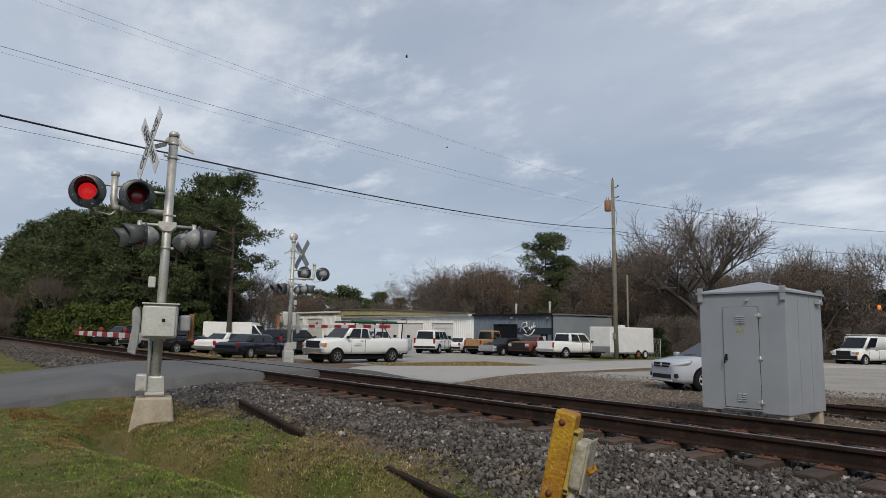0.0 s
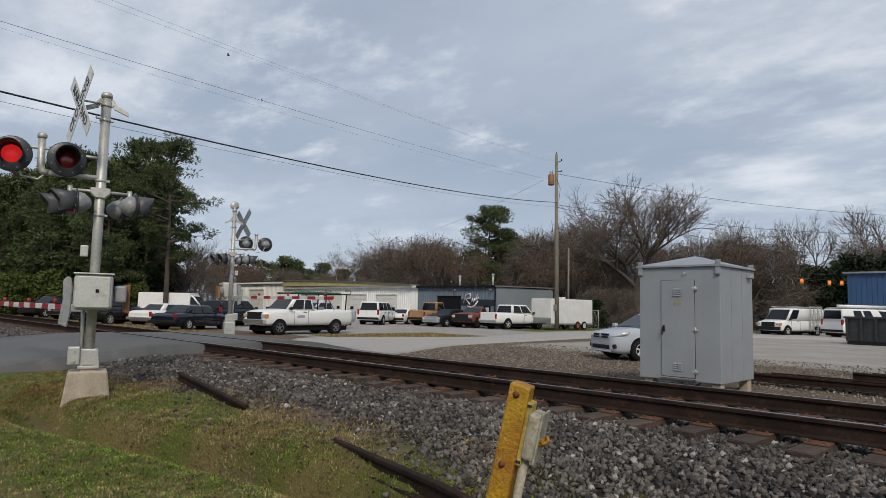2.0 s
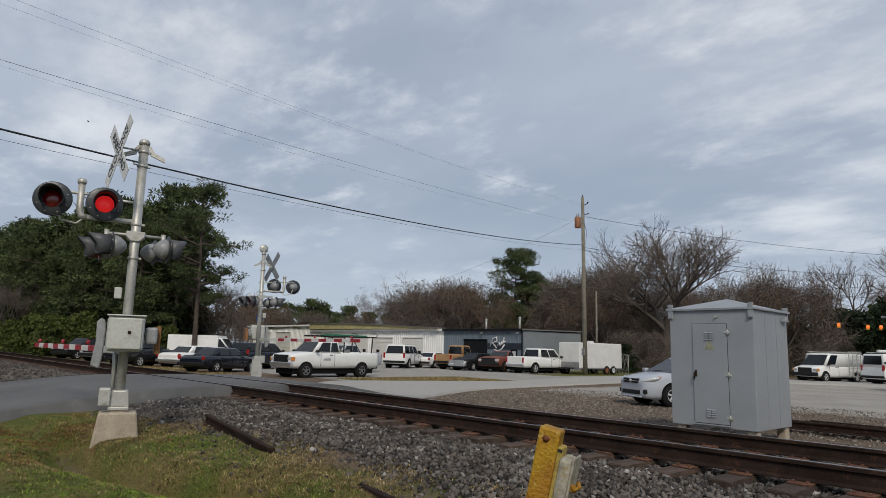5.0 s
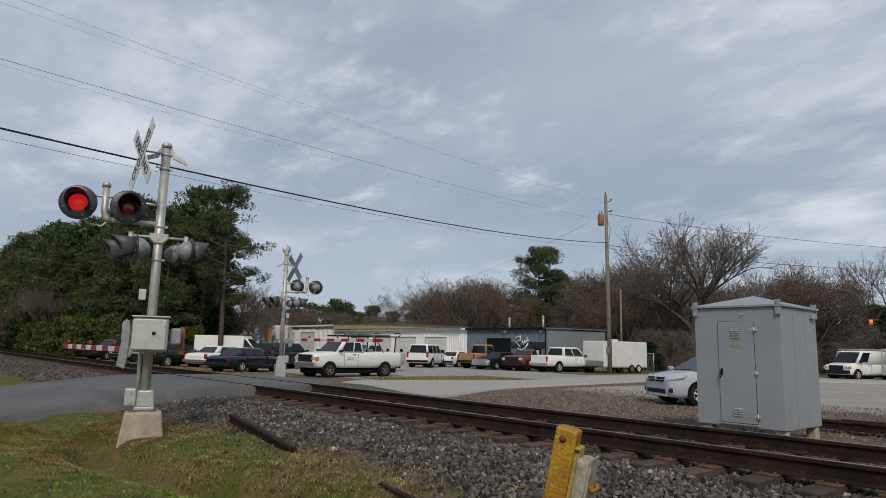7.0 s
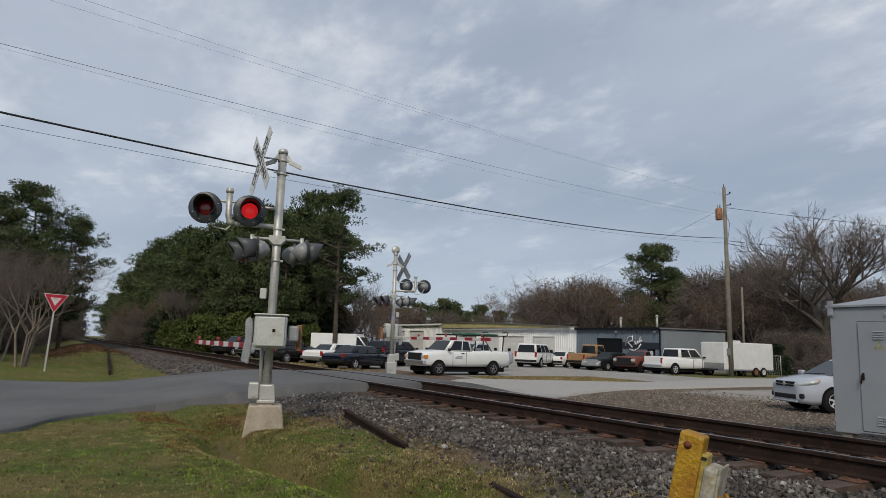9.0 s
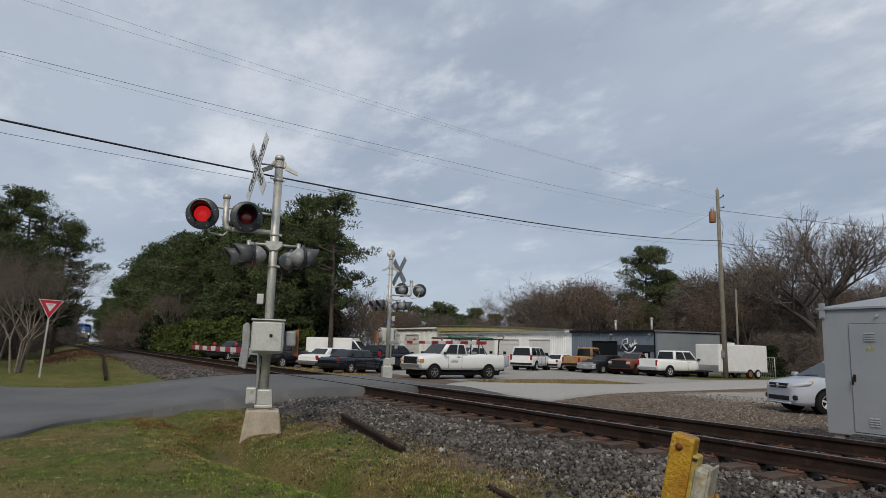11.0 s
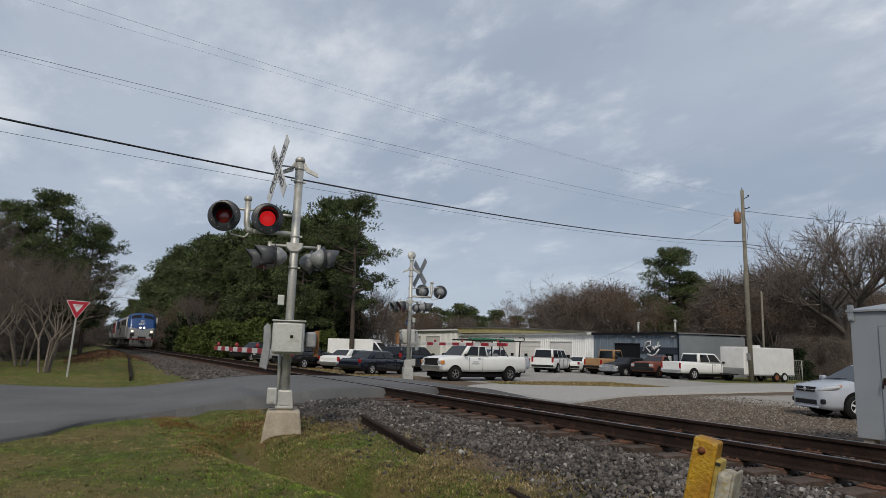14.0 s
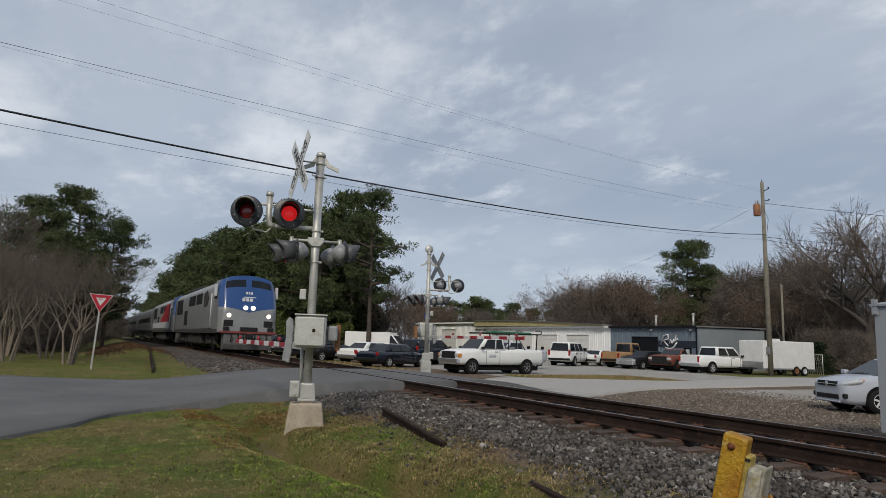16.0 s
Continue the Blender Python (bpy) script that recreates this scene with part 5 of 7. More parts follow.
part("trim_strip", box(box(B(), -2.9, 2.4, -1.056, -1.048, 0.42, 0.52), -2.9, 2.4, 1.048, 1.056, 0.42, 0.52), sign_back, trl)
for wx, rm in ((-0.9, rim_rust), (-1.75, rim_mat)):
    for sd in (-1, 1):
        tm, rmm = WHEELS.setdefault((0.34, 0.2, rm.name), wheel_meshes(0.34, 0.2, rm))
        wh = new("wheel"); wh.parent = trl
        wh.matrix_basis = pose(wx, sd * 1.0, 0.34, 0, 0, 0 if sd > 0 else 180)
        for nm, me in (("tyre", tm), ("rim", rmm)):
            p = new(nm, me); p.parent = wh
# ---- workshop building ----
def ribbed_wall(bm, x0, x1, y, z0, z1, pitch=0.3, holes=()):
    """Upright sheet-metal ribs on a wall that faces -y, broken by openings (x0, x1, top)."""
    x = x0 + pitch / 2
    while x < x1:
        lo = z0
        for a, b, t in holes:
            if a - 0.05 < x < b + 0.05:
                lo = t
        if z1 - lo > 0.1:
            prism(bm, [(x - 0.035, y), (x - 0.018, y - 0.035), (x + 0.018, y - 0.035), (x + 0.035, y)], lo, z1, axis="z")
        x += pitch
    return bm


white_metal = material("white_sheet_metal", (0.82, 0.83, 0.82), 0.5, 0.0, scale=0.8, var=0.06, fine=12, bump=0.05, dirt=(0.62, 0.60, 0.55), dirt_amount=0.1)
blue_metal = material("blue_grey_sheet_metal", (0.16, 0.20, 0.245), 0.5, 0.1, scale=0.8, var=0.12, fine=12, bump=0.05, dirt=(0.13, 0.15, 0.17), dirt_amount=0.2)
pale_metal = material("pale_grey_sheet_metal", (0.235, 0.26, 0.275), 0.5, 0.1, scale=0.8, var=0.10, fine=12, bump=0.05)
door_metal = material("roller_door_metal", (0.68, 0.68, 0.66), 0.5, 0.0, scale=1.0, var=0.08, fine=12, bump=0.03, dirt=(0.5, 0.49, 0.45), dirt_amount=0.15)
yellow_fascia = material("weathered_yellow_fascia", (0.46, 0.41, 0.20), 0.7, scale=0.9, var=0.2, fine=9, bump=0.05, dirt=(0.22, 0.20, 0.13), dirt_amount=0.6)
dark_metal = material("dark_opening_paint", (0.010, 0.012, 0.015), 0.6, scale=2, var=0.2, spec=0.15)
navy_band = material("navy_band", (0.022, 0.03, 0.045), 0.5, scale=2, var=0.2)
roof_metal = material("dull_roof_metal", (0.20, 0.20, 0.20), 0.6, 0.2, scale=0.6, var=0.2)
BY, DEEP = 43.0, 8.4


def wall_with_doors(o, name, x0, x1, y, h, holes, mat, label=""):
    """A wall 0.2 m thick along x with openings through it."""
    edges = sorted([(a, b, t) for a, b, t in holes])
    w = part(name, box(B(), x0, edges[0][0], y, y + 0.2, -0.1, h), mat, o, label)
    for i, (a, b, t) in enumerate(edges):
        end = edges[i + 1][0] if i + 1 < len(edges) else x1
        part("lintel", box(B(), a, b, y, y + 0.2, t, h), mat, w)
        part("wall_panel", box(B(), b, end, y, y + 0.2, -0.1, h), mat, w)
    tagged(part("wall_ribs", ribbed_wall(B(), x0 + 0.1, x1 - 0.1, y, 0.0, h - 0.03, 0.32, holes), mat, w), kind="stuff")
    return w


def roller_door(o, a, b, t, windows):
    d = part("roller_door", box(B(), a, b, BY + 0.08, BY + 0.13, 0, t), door_metal, o, "pale sectional roller door")
    n = 5
    for k in range(n):
        part("door_panel", box(B(), a + 0.02, b - 0.02, BY + 0.055, BY + 0.085, k * t / n + 0.025, (k + 1) * t / n - 0.025, 0.008), door_metal, d)
    if windows:
        for u in (0.18, 0.72):
            part("door_window", box(B(), a + (b - a) * u, a + (b - a) * u + 0.55, BY + 0.04, BY + 0.06, t * 0.42, t * 0.53, 0.004), dark_metal, d, "small dark door window")
    bm = B()
    box(bm, a - 0.10, a, BY - 0.04, BY + 0.05, 0, t + 0.1, 0.005); box(bm, b, b + 0.10, BY - 0.04, BY + 0.05, 0, t + 0.1, 0.005); box(bm, a, b, BY - 0.04, BY + 0.05, t, t + 0.1, 0.005)
    part("door_frame", bm, white_metal, d)


shop = thing("workshop", pose(0, 0, 0), "long low sheet-metal workshop with roller doors", "building")
white_doors = [(-67.8, -64.0, 2.75), (-63.1, -59.4, 2.75), (-58.5, -55.0, 2.75), (-53.4, -50.0, 2.75)]
left_doors = [(-86.0, -82.1, 3.35), (-80.6, -76.6, 3.35)]
wall_with_doors(shop, "white_wall", -71.4, -46.94, BY, 3.50, white_doors, white_metal, "white ribbed metal wall")
wall_with_doors(shop, "tall_white_wall", -88.6, -71.41, BY, 4.15, left_doors, white_metal, "taller white ribbed metal wall")
wall_with_doors(shop, "blue_wall", -46.93, -36.95, BY, 3.46, [(-44.3, -41.1, 2.66), (-38.35, -37.5, 2.05)], blue_metal, "blue-grey ribbed metal wall")
for a, b, t in white_doors:
    roller_door(shop, a, b, t, True)
for a, b, t in left_doors:
    roller_door(shop, a, b, t, False)
part("dark_doorway", box(B(), -44.3, -41.1, BY + 0.12, BY + 0.16, 0, 2.66), dark_metal, shop, "dark closed doorway")
ed = part("entry_door", box(B(), -38.35, -37.5, BY + 0.04, BY + 0.09, 0, 2.05, 0.006), dark_metal, shop, "dark entry door with a white notice")
part("notice", box(B(), -38.1, -37.75, BY + 0.02, BY + 0.038, 1.25, 1.65), sign_white, ed, "white notice on the door")
part("dark_band", box(B(), -41.08, -36.96, BY - 0.05, BY - 0.04, 1.78, 2.34, 0.003), navy_band, shop, "navy blue painted band")
# end wall and the rest of the shell
bm = box(B(), -37.15, -36.95, BY + 0.2, BY + DEEP, -0.1, 3.44)
part("end_wall", bm, pale_metal, shop, "pale grey end wall")
bm = B()
box(bm, -46.9, -37.15, BY + DEEP - 0.2, BY + DEEP, -0.1, 3.6); box(bm, -71.4, -46.9, BY + DEEP + 4, BY + DEEP + 4.2, -0.1, 3.6); box(bm, -88.6, -71.4, BY + DEEP + 4, BY + DEEP + 4.2, -0.1, 4.2); box(bm, -88.6, -88.4, BY + 0.2, BY + DEEP + 4, -0.1, 4.15)
part("rear_wall", bm, white_metal, shop)
for nm, x0, x1, z, dp in (("blue_roof", -46.94, -36.8, 3.46, DEEP), ("white_roof", -71.4, -46.95, 3.5, DEEP + 4), ("tall_roof", -88.8, -71.42, 4.15, DEEP + 4)):
    bm = prism(B(), [(BY - 0.25, z), (BY + dp, z + 0.12), (BY + dp, z + 0.22), (BY - 0.25, z + 0.10)], x0, x1, axis="x")
    rf_ = part("roof", bm, roof_metal, shop)
    fc = part("fascia", box(B(), x0, x1, BY - 0.30, BY - 0.255, z - 0.06, z + 0.13, 0.006), dark_metal if nm == "blue_roof" else white_metal, rf_, "dark eaves trim" if nm == "blue_roof" else "white eaves trim")
part("corner_trim", box(B(), -37.02, -36.93, BY - 0.06, BY + 0.02, 0, 3.44), dark_metal, shop)
# the yellow sign board, sloping down to one side
bm = prism(B(), [(-71.3, 3.72), (-47.4, 3.62), (-47.4, 3.68), (-55.0, 4.02), (-63.0, 4.28), (-71.3, 4.42)], BY - 0.45, BY - 0.32)
part("sign_board", bm, yellow_fascia, shop, "weathered yellow fascia board")
bm = prism(B(), [(-71.3, 4.42), (-63.0, 4.28), (-55.0, 4.02), (-47.4, 3.68), (-47.4, 3.76), (-55.0, 4.10), (-63.0, 4.36), (-71.3, 4.50)], BY - 0.6, BY + 0.6)
part("board_cap", bm, roof_metal, shop)
# white script emblem, as plain strokes on a disc of dark paint
bm = B()
emb = material("emblem_white", (0.75, 0.76, 0.78), 0.5, scale=10, var=0.1)
for k, pts in enumerate((((-40.7, 2.0), (-40.35, 2.75), (-39.9, 2.85), (-39.85, 2.5), (-40.4, 2.35), (-39.9, 1.9)), ((-39.75, 2.1), (-39.6, 2.4), (-39.45, 2.1), (-39.3, 2.45)), ((-39.3, 2.2), (-39.1, 2.45), (-39.0, 2.85), (-39.1, 2.3), (-38.85, 2.5)), ((-40.2, 1.75), (-39.7, 1.62), (-39.3, 1.8), (-38.95, 2.2)))):
    tube(bm, [(x, BY - 0.07, z) for x, z in pts], 0.065, 6)
part("emblem", bm, emb, shop, "white brush-stroke emblem")
for x, h in ((-43.2, 1.0), (-39.0, 1.1)):
    part("roof_flue", lathe(tube(B(), [(x, BY + 2, 3.5), (x, BY + 2, 3.5 + h)], 0.09, 10), [(0.15, 0), (0.15, 0.06), (0.05, 0.16)], 10, pose(x, BY + 2, 3.5 + h)), galv, shop)
for x in (-62.0, -71.3, -66.2):
    part("roof_pipe", tube(B(), [(x, BY + 1, 3.6), (x, BY + 1, 4.75)], 0.035, 6), roof_metal, shop)
for x in (-41.6, -37.3):
    part("wall_lamp", box(tube(B(), [(x, BY - 0.02, 3.2), (x, BY - 0.25, 3.25)], 0.03, 6), x - 0.1, x + 0.1, BY - 0.35, BY - 0.2, 3.15, 3.27, 0.02), galv, shop)
part("meter_box", box(box(B(), -36.96, -36.8, BY + 1.2, BY + 1.55, 1.2, 1.75, 0.02), -36.96, -36.86, BY + 5.6, BY + 6.4, 1.6, 2.3, 0.02), grey_paint, shop)

# ---- blue building at the yard's edge ----
blue_wall = material("deep_blue_sheet_metal", (0.035, 0.085, 0.19), 0.5, 0.1, scale=0.8, var=0.12, fine=12, bump=0.05)
bb = thing("blue_building", pose(0, 0, 0), "deep blue sheet-metal building beside the yard", "building")
bm = box(B(), -15.7, 12, 66, 66.2, -0.1, 5.35)
ribbed_wall(bm, -15.6, 12, 66, 0, 5.3, 0.4)
part("front_wall", bm, blue_wall, bb)
bm = box(B(), -15.7, -15.5, 66.2, 84, -0.1, 5.35)
box(bm, 11.8, 12, 66.2, 84, -0.1, 5.35); box(bm, -15.5, 11.8, 83.8, 84, -0.1, 5.35)
part("side_wall", bm, blue_wall, bb)
part("roof", box(B(), -16.0, 12.3, 65.7, 84.3, 5.35, 5.5, 0.02), sign_back, bb, "pale metal roof edge")

# ---- house far behind ----
cream = material("cream_siding", (0.45, 0.40, 0.28), 0.7, scale=1, var=0.15)
ho = thing("house", pose(-22.0, 92, 0), "small cream house behind the trees", "house")
part("wall", box(B(), -4, 5, 0, 8, 0, 4.6), cream, ho)
part("roof", prism(B(), [(-4.4, 4.5), (0.5, 7.2), (5.4, 4.5)], -0.4, 8.4), roof_metal, ho)
part("window", box(B(), -0.1, 1.1, -0.03, 0.02, 4.7, 5.8), dark_metal, ho)
h2 = thing("house", pose(-47.5, 86, 0, 0, 0, 20), "brick house with a white porch beyond the lane", "house")
part("wall", box(B(), -5, 5, 0, 8, 0, 3.2), material("house_brick", (0.25, 0.13, 0.09), 0.8, scale=1, var=0.2), h2)
part("roof", prism(B(), [(-5.6, 3.1), (0, 5.4), (5.6, 3.1)], -0.5, 8.5), roof_metal, h2)
for x in (-1.5, 0.2, 1.9):
    part("porch_post", box(B(), x, x + 0.2, -1.4, -1.2, 0, 2.7), white_metal, h2)
part("porch_roof", box(B(), -2.2, 2.8, -1.6, -0.02, 2.7, 2.95), white_metal, h2)

# ---- dumpster ----
dump_mat = material("dark_dumpster_steel", (0.035, 0.04, 0.042), 0.6, 0.2, scale=2, var=0.35, fine=30, bump=0.2, dirt=(0.09, 0.06, 0.04), dirt_amount=0.4)
du = thing("dumpster", pose(-6.9, 43.0, 0, 0, 0, -12), "dark grey steel roll-off dumpster", "dumpster")
bm = B()
box(bm, -3.2, 3.2, -1.15, -1.07, 0.2, 1.5); box(bm, -3.2, 3.2, 1.07, 1.15, 0.2, 1.5); box(bm, -3.2, -3.12, -1.07, 1.07, 0.2, 1.5); box(bm, 3.12, 3.2, -1.07, 1.07, 0.2, 1.5); box(bm, -3.12, 3.12, -1.07, 1.07, 0.2, 0.28)
part("hull", bm, dump_mat, du)
for k in range(9):
    part("rib", box(B(), -3.15 + k * 0.76, -3.03 + k * 0.76, -1.25, -1.15, 0.2, 1.46, 0.01), dump_mat, du)
part("rim", box(B(), -3.25, 3.25, -1.26, -1.16, 1.46, 1.58, 0.02), dump_mat, du)
for sd in (-0.9, 0.9):
    part("skid", box(B(), -3.2, 3.2, sd - 0.1, sd + 0.1, 0.0, 0.2), dump_mat, du)

# ---- utility pole, wires ----
pole_wood = material("weathered_pole_wood", (0.205, 0.19, 0.15), 0.9, scale=3, var=0.3, fine=30, bump=0.4, dirt=(0.13, 0.12, 0.08), dirt_amount=0.5)
POLE = Vector((-30.0, 42.3, 0))
up = thing("utility_pole", Matrix.Translation(POLE) @ pose(0, 0, 0, 0, -0.6, 0), "weathered wooden utility pole with an orange transformer", "utility pole")
part("shaft", tube(B(), [(0, 0, -0.3), (0, 0, 14.0)], 0.19, 14, 0.12), pole_wood, up)
tf_mat = material("rusty_orange_transformer", (0.33, 0.15, 0.07), 0.6, 0.2, scale=6, var=0.3, fine=30, bump=0.1)
bm = lathe(B(), [(0.22, 0), (0.25, 0.05), (0.25, 0.8), (0.22, 0.86), (0.1, 0.9)], 18, pose(-0.30, -0.28, 11.5))
part("transformer", bm, tf_mat, up, "rust-orange pole transformer")
bm = B()
for dx in (-0.1, 0.1):
    lathe(bm, [(0.03, 0), (0.06, 0.05), (0.04, 0.1), (0.06, 0.15), (0.02, 0.3)], 10, pose(-0.30 + dx, -0.28, 12.38))
part("bushing", bm, sign_back, up)
bm = tube(B(), [(0, 0, 13.3), (0.35, 0.25, 13.5)], 0.03, 6)
tube(bm, [(0, 0, 12.6), (0.3, 0.2, 12.6)], 0.03, 6); tube(bm, [(0, 0, 14.0), (0, 0, 14.2)], 0.03, 6)
for z in (13.5, 12.6):
    lathe(bm, [(0.03, 0), (0.07, 0.04), (0.03, 0.12)], 8, pose(0.33, 0.23, z))
part("insulator_bracket", bm, trim_black, up)
part("cable_down", tube(B(), [(0.14, -0.1, 11.9), (0.30, 0.1, 11.2), (0.18, 0.05, 10.2)], 0.015, 5), trim_black, up)
part("meter_can", box(B(), -0.1, 0.16, -0.32, -0.18, 1.5, 2.0, 0.02), grey_paint, up)
small = thing("utility_pole", pose(-32.7, 47.8, 0), "thin bare timber pole behind the trailer", "utility pole")
part("shaft", tube(B(), [(0, 0, -0.2), (0, 0, 7.0)], 0.10, 10, 0.07), pole_wood, small)

wire_mat = material("black_cable", (0.015, 0.016, 0.018), 0.6, scale=5, var=0.2)


def wire(a, b, sag, r, label="black overhead cable between poles", n=36):
    a, b = Vector(a), Vector(b)
    pts = [a.lerp(b, i / n) - Vector((0, 0, sag * 4 * (i / n) * (1 - i / n))) for i in range(n + 1)]
    o = part("overhead_cable", tube(B(), pts, r, 5), wire_mat)
    return tagged(o, label, "cable", "overhead cables")


END = Vector((-14, -6, 0))


def along(u, z):
    p = POLE.lerp(END, u)
    return (p.x, p.y, z)


def wire_fit(zs, r, label, u1=1.3):
    """A wire over the lane: heights (u, z) fitted by a parabola."""
    c = np.polyfit([u for u, _ in zs], [z for _, z in zs], 2)
    pts = [along(u, float(np.polyval(c, u))) for u in np.linspace(0.0, u1, 44)]
    return tagged(part("overhead_cable", tube(B(), pts, r, 5), wire_mat), label, "cable", "overhead cables")


wire_fit([(0.921, 5.95), (0.853, 6.03), (0.792, 6.14), (0.666, 6.54), (0.569, 6.89), (0.489, 7.27), (0.021, 9.94)], 0.024, "thick black overhead cable bundle")
wire_fit([(0.92, 5.66), (0.853, 5.79), (0.762, 6.06), (0.666, 6.36), (0.198, 8.55), (0.0, 9.7)], 0.005, "thin overhead telephone wire")
wire_fit([(0.924, 7.29), (0.856, 7.55), (0.702, 8.2), (0.36, 9.75), (0.097, 11.22)], 0.005, "thin overhead power wire")
wire_fit([(0.924, 7.2), (0.856, 7.46), (0.668, 8.07), (0.36, 9.5), (0.097, 11.0)], 0.002, "very thin overhead power wire")
wire_fit([(0.892, 8.91), (0.797, 9.27), (0.669, 9.73), (0.572, 10.15), (0.0, 13.4)], 0.0028, "thin overhead power wire")
wire_fit([(0.908, 8.56), (0.796, 9.1), (0.669, 9.69), (0.572, 10.0), (0.0, 13.2)], 0.002, "thin overhead power wire")
for a, b, s in (((POLE.x, POLE.y, 9.9), (-8, 86, 10.5), 1.0), ((POLE.x, POLE.y, 12.4), (-8, 86, 12.0), 0.9), ((POLE.x, POLE.y, 9.7), (-6, 74, 6.6), 1.2), ((-33, 75, 9.5), (2, 62, 9.8), 1.2)):
    wire(a, b, s, 0.016)
wire((POLE.x, POLE.y, 12.5), (-75, 60, 10.2), 0.8, 0.008, "thin service wire to the building")

# hanging traffic signals far off
sig = material("signal_yellow", (0.55, 0.24, 0.02), 0.6, scale=6, var=0.2)
glow = material("signal_glow", (0.6, 0.08, 0.01), 0.4, emit=(1.0, 0.16, 0.03), strength=1.4, bump=0.0)
wire((-31.8, 57.4, 6.2), (-2, 83, 5.6), 0.45, 0.012, "span wire with traffic signals")
for p in ((-19.8, 67.4, 4.75), (-17.9, 69.0, 4.62), (-17.05, 69.7, 4.62)):
    o = thing("traffic_signal", pose(*p, 0, 0, 20), "yellow hanging traffic signal showing an orange light", "traffic signal", "hanging traffic signals")
    part("case", box(B(), -0.15, 0.15, -0.12, 0.12, -0.18, 0.30, 0.04), sig, o)
    part("light", lathe(B(), [(0.13, 0), (0.10, 0.04), (0.04, 0.06)], 12, pose(0, -0.12, 0.1, 90)), glow, o, "orange signal light")
    part("hanger", tube(B(), [(0, 0, 0.30), (0, 0, 1.3)], 0.02, 6), trim_black, o)

# ---- yield sign ----
ys = thing("yield_sign", pose(-27.5, -0.03, 0.12, 0, 0, 94) @ pose(0, 0, 0, 0, 2.0, 0), "red and white yield sign on a steel post", "road sign")
bm = B()
box(bm, -0.03, 0.03, -0.015, 0.015, -0.2, 2.74, 0.004)
part("post", bm, galv, ys)


def triangle(r):
    return [(r * math.sin(a), 2.58 + r * math.cos(a)) for a in (radians(60), radians(180), radians(300))]


part("plate", prism(B(), triangle(0.46), -0.03, -0.02, bevel=0.002), sign_white, ys)
red_sign = material("sign_red", (0.42, 0.012, 0.03), 0.45, scale=6, var=0.12)
part("red_border", prism(B(), triangle(0.425), -0.034, -0.0305), red_sign, ys)
part("inner_field", prism(B(), triangle(0.20), -0.038, -0.0345), sign_white, ys)
part("lettering", text_mesh(B(), "YIELD", 0.085, pose(0, -0.04, 2.615)), red_sign, ys)

# ---- old rails lying about ----
def loose_rail(pts, label):
    bm = B()
    for a, b in zip(pts, pts[1:]):
        a, b = Vector(a), Vector(b)
        d = b - a
        m = Matrix.Translation(a) @ d.to_track_quat("X", "Z").to_matrix().to_4x4()
        prism(bm, RAIL_PROF, 0, d.length + 0.01, m, axis="x")
    return tagged(part("loose_rail", bm, rail_side), label, "rail", "discarded rails")


loose_rail([(-10.15, 4.28, 0.30), (-7.3, 3.90, 0.17)], "rusty discarded rail half sunk in the ballast")
loose_rail([(-6.0, 3.94, 0.02), (-5.2, 3.78, 0.09), (-3.4, 3.40, 0.11), (-1.2, 2.9, 0.03)], "rusty discarded rail half buried in the grass")
loose_rail([(x, y, float(ground_z(x, y)) - 0.02) for x, y in ((-25.4, 1.9), (-28, 2.12), (-31, 2.32), (-35, 2.52), (-39, 2.7), (-44, 2.92), (-50, 3.15), (-58, 3.4), (-68, 3.7))], "rusty curved spur rail beside the road")
for y, z, x0, x1 in ((15.4, 0.10, -6.2, 6.0), (15.62, 0.10, -5.9, 6.0), (15.85, 0.11, -5.3, 6.0), (15.5, 0.275, -3.6, 6.0), (15.75, 0.275, -3.3, 6.0)):
    loose_rail([(x0, y, z - 0.02), (x1, y - 0.5, z - 0.02)], "rusty spare rail stacked behind the shelter")

# ---- fence by the trailer ----
fe = thing("wire_fence", pose(-31.5, 48.5, 0, 0, 0, -10), "low grey chain-link fence panel", "fence")
for k in range(2):
    part("post", tube(B(), [(k * 1.6, 0, -0.1), (k * 1.6, 0, 1.6)], 0.03, 6), galv, fe)
part("top_rail", tube(B(), [(0, 0, 1.58), (1.6, 0, 1.58)], 0.022, 6), galv, fe)
bm = B()
for k in range(10):
    tube(bm, [(k * 0.16, 0, 0.05), (k * 0.16 + 0.16, 0, 1.55)], 0.006, 3, caps=False); tube(bm, [(k * 0.16 + 0.16, 0, 0.05), (k * 0.16, 0, 1.55)], 0.006, 3, caps=False)
part("mesh", bm, galv, fe)
# ---- passenger train ----
loco_silver = material("locomotive_silver", (0.28, 0.288, 0.29), 0.42, 0.35, scale=1.5, var=0.12, fine=30, bump=0.03, dirt=(0.22, 0.21, 0.20), dirt_amount=0.3)
loco_blue = material("locomotive_blue", (0.010, 0.052, 0.19), 0.3, scale=1.5, var=0.12, fine=30, bump=0.02, coat=0.4)
loco_red = material("locomotive_red", (0.36, 0.02, 0.03), 0.4, scale=1.5, var=0.12, fine=30, bump=0.02)
loco_white = material("locomotive_white", (0.5, 0.51, 0.52), 0.4, scale=1.5, var=0.1, fine=30, bump=0.02)
sooty = material("sooty_underframe", (0.04, 0.037, 0.034), 0.8, 0.1, scale=3, var=0.4, fine=30, bump=0.2, dirt=(0.09, 0.075, 0.06), dirt_amount=0.4)
stainless = material("stainless_steel", (0.12, 0.123, 0.125), 0.45, 0.4, scale=1, var=0.15, fine=20, bump=0.03, dirt=(0.2, 0.2, 0.2), dirt_amount=0.3)
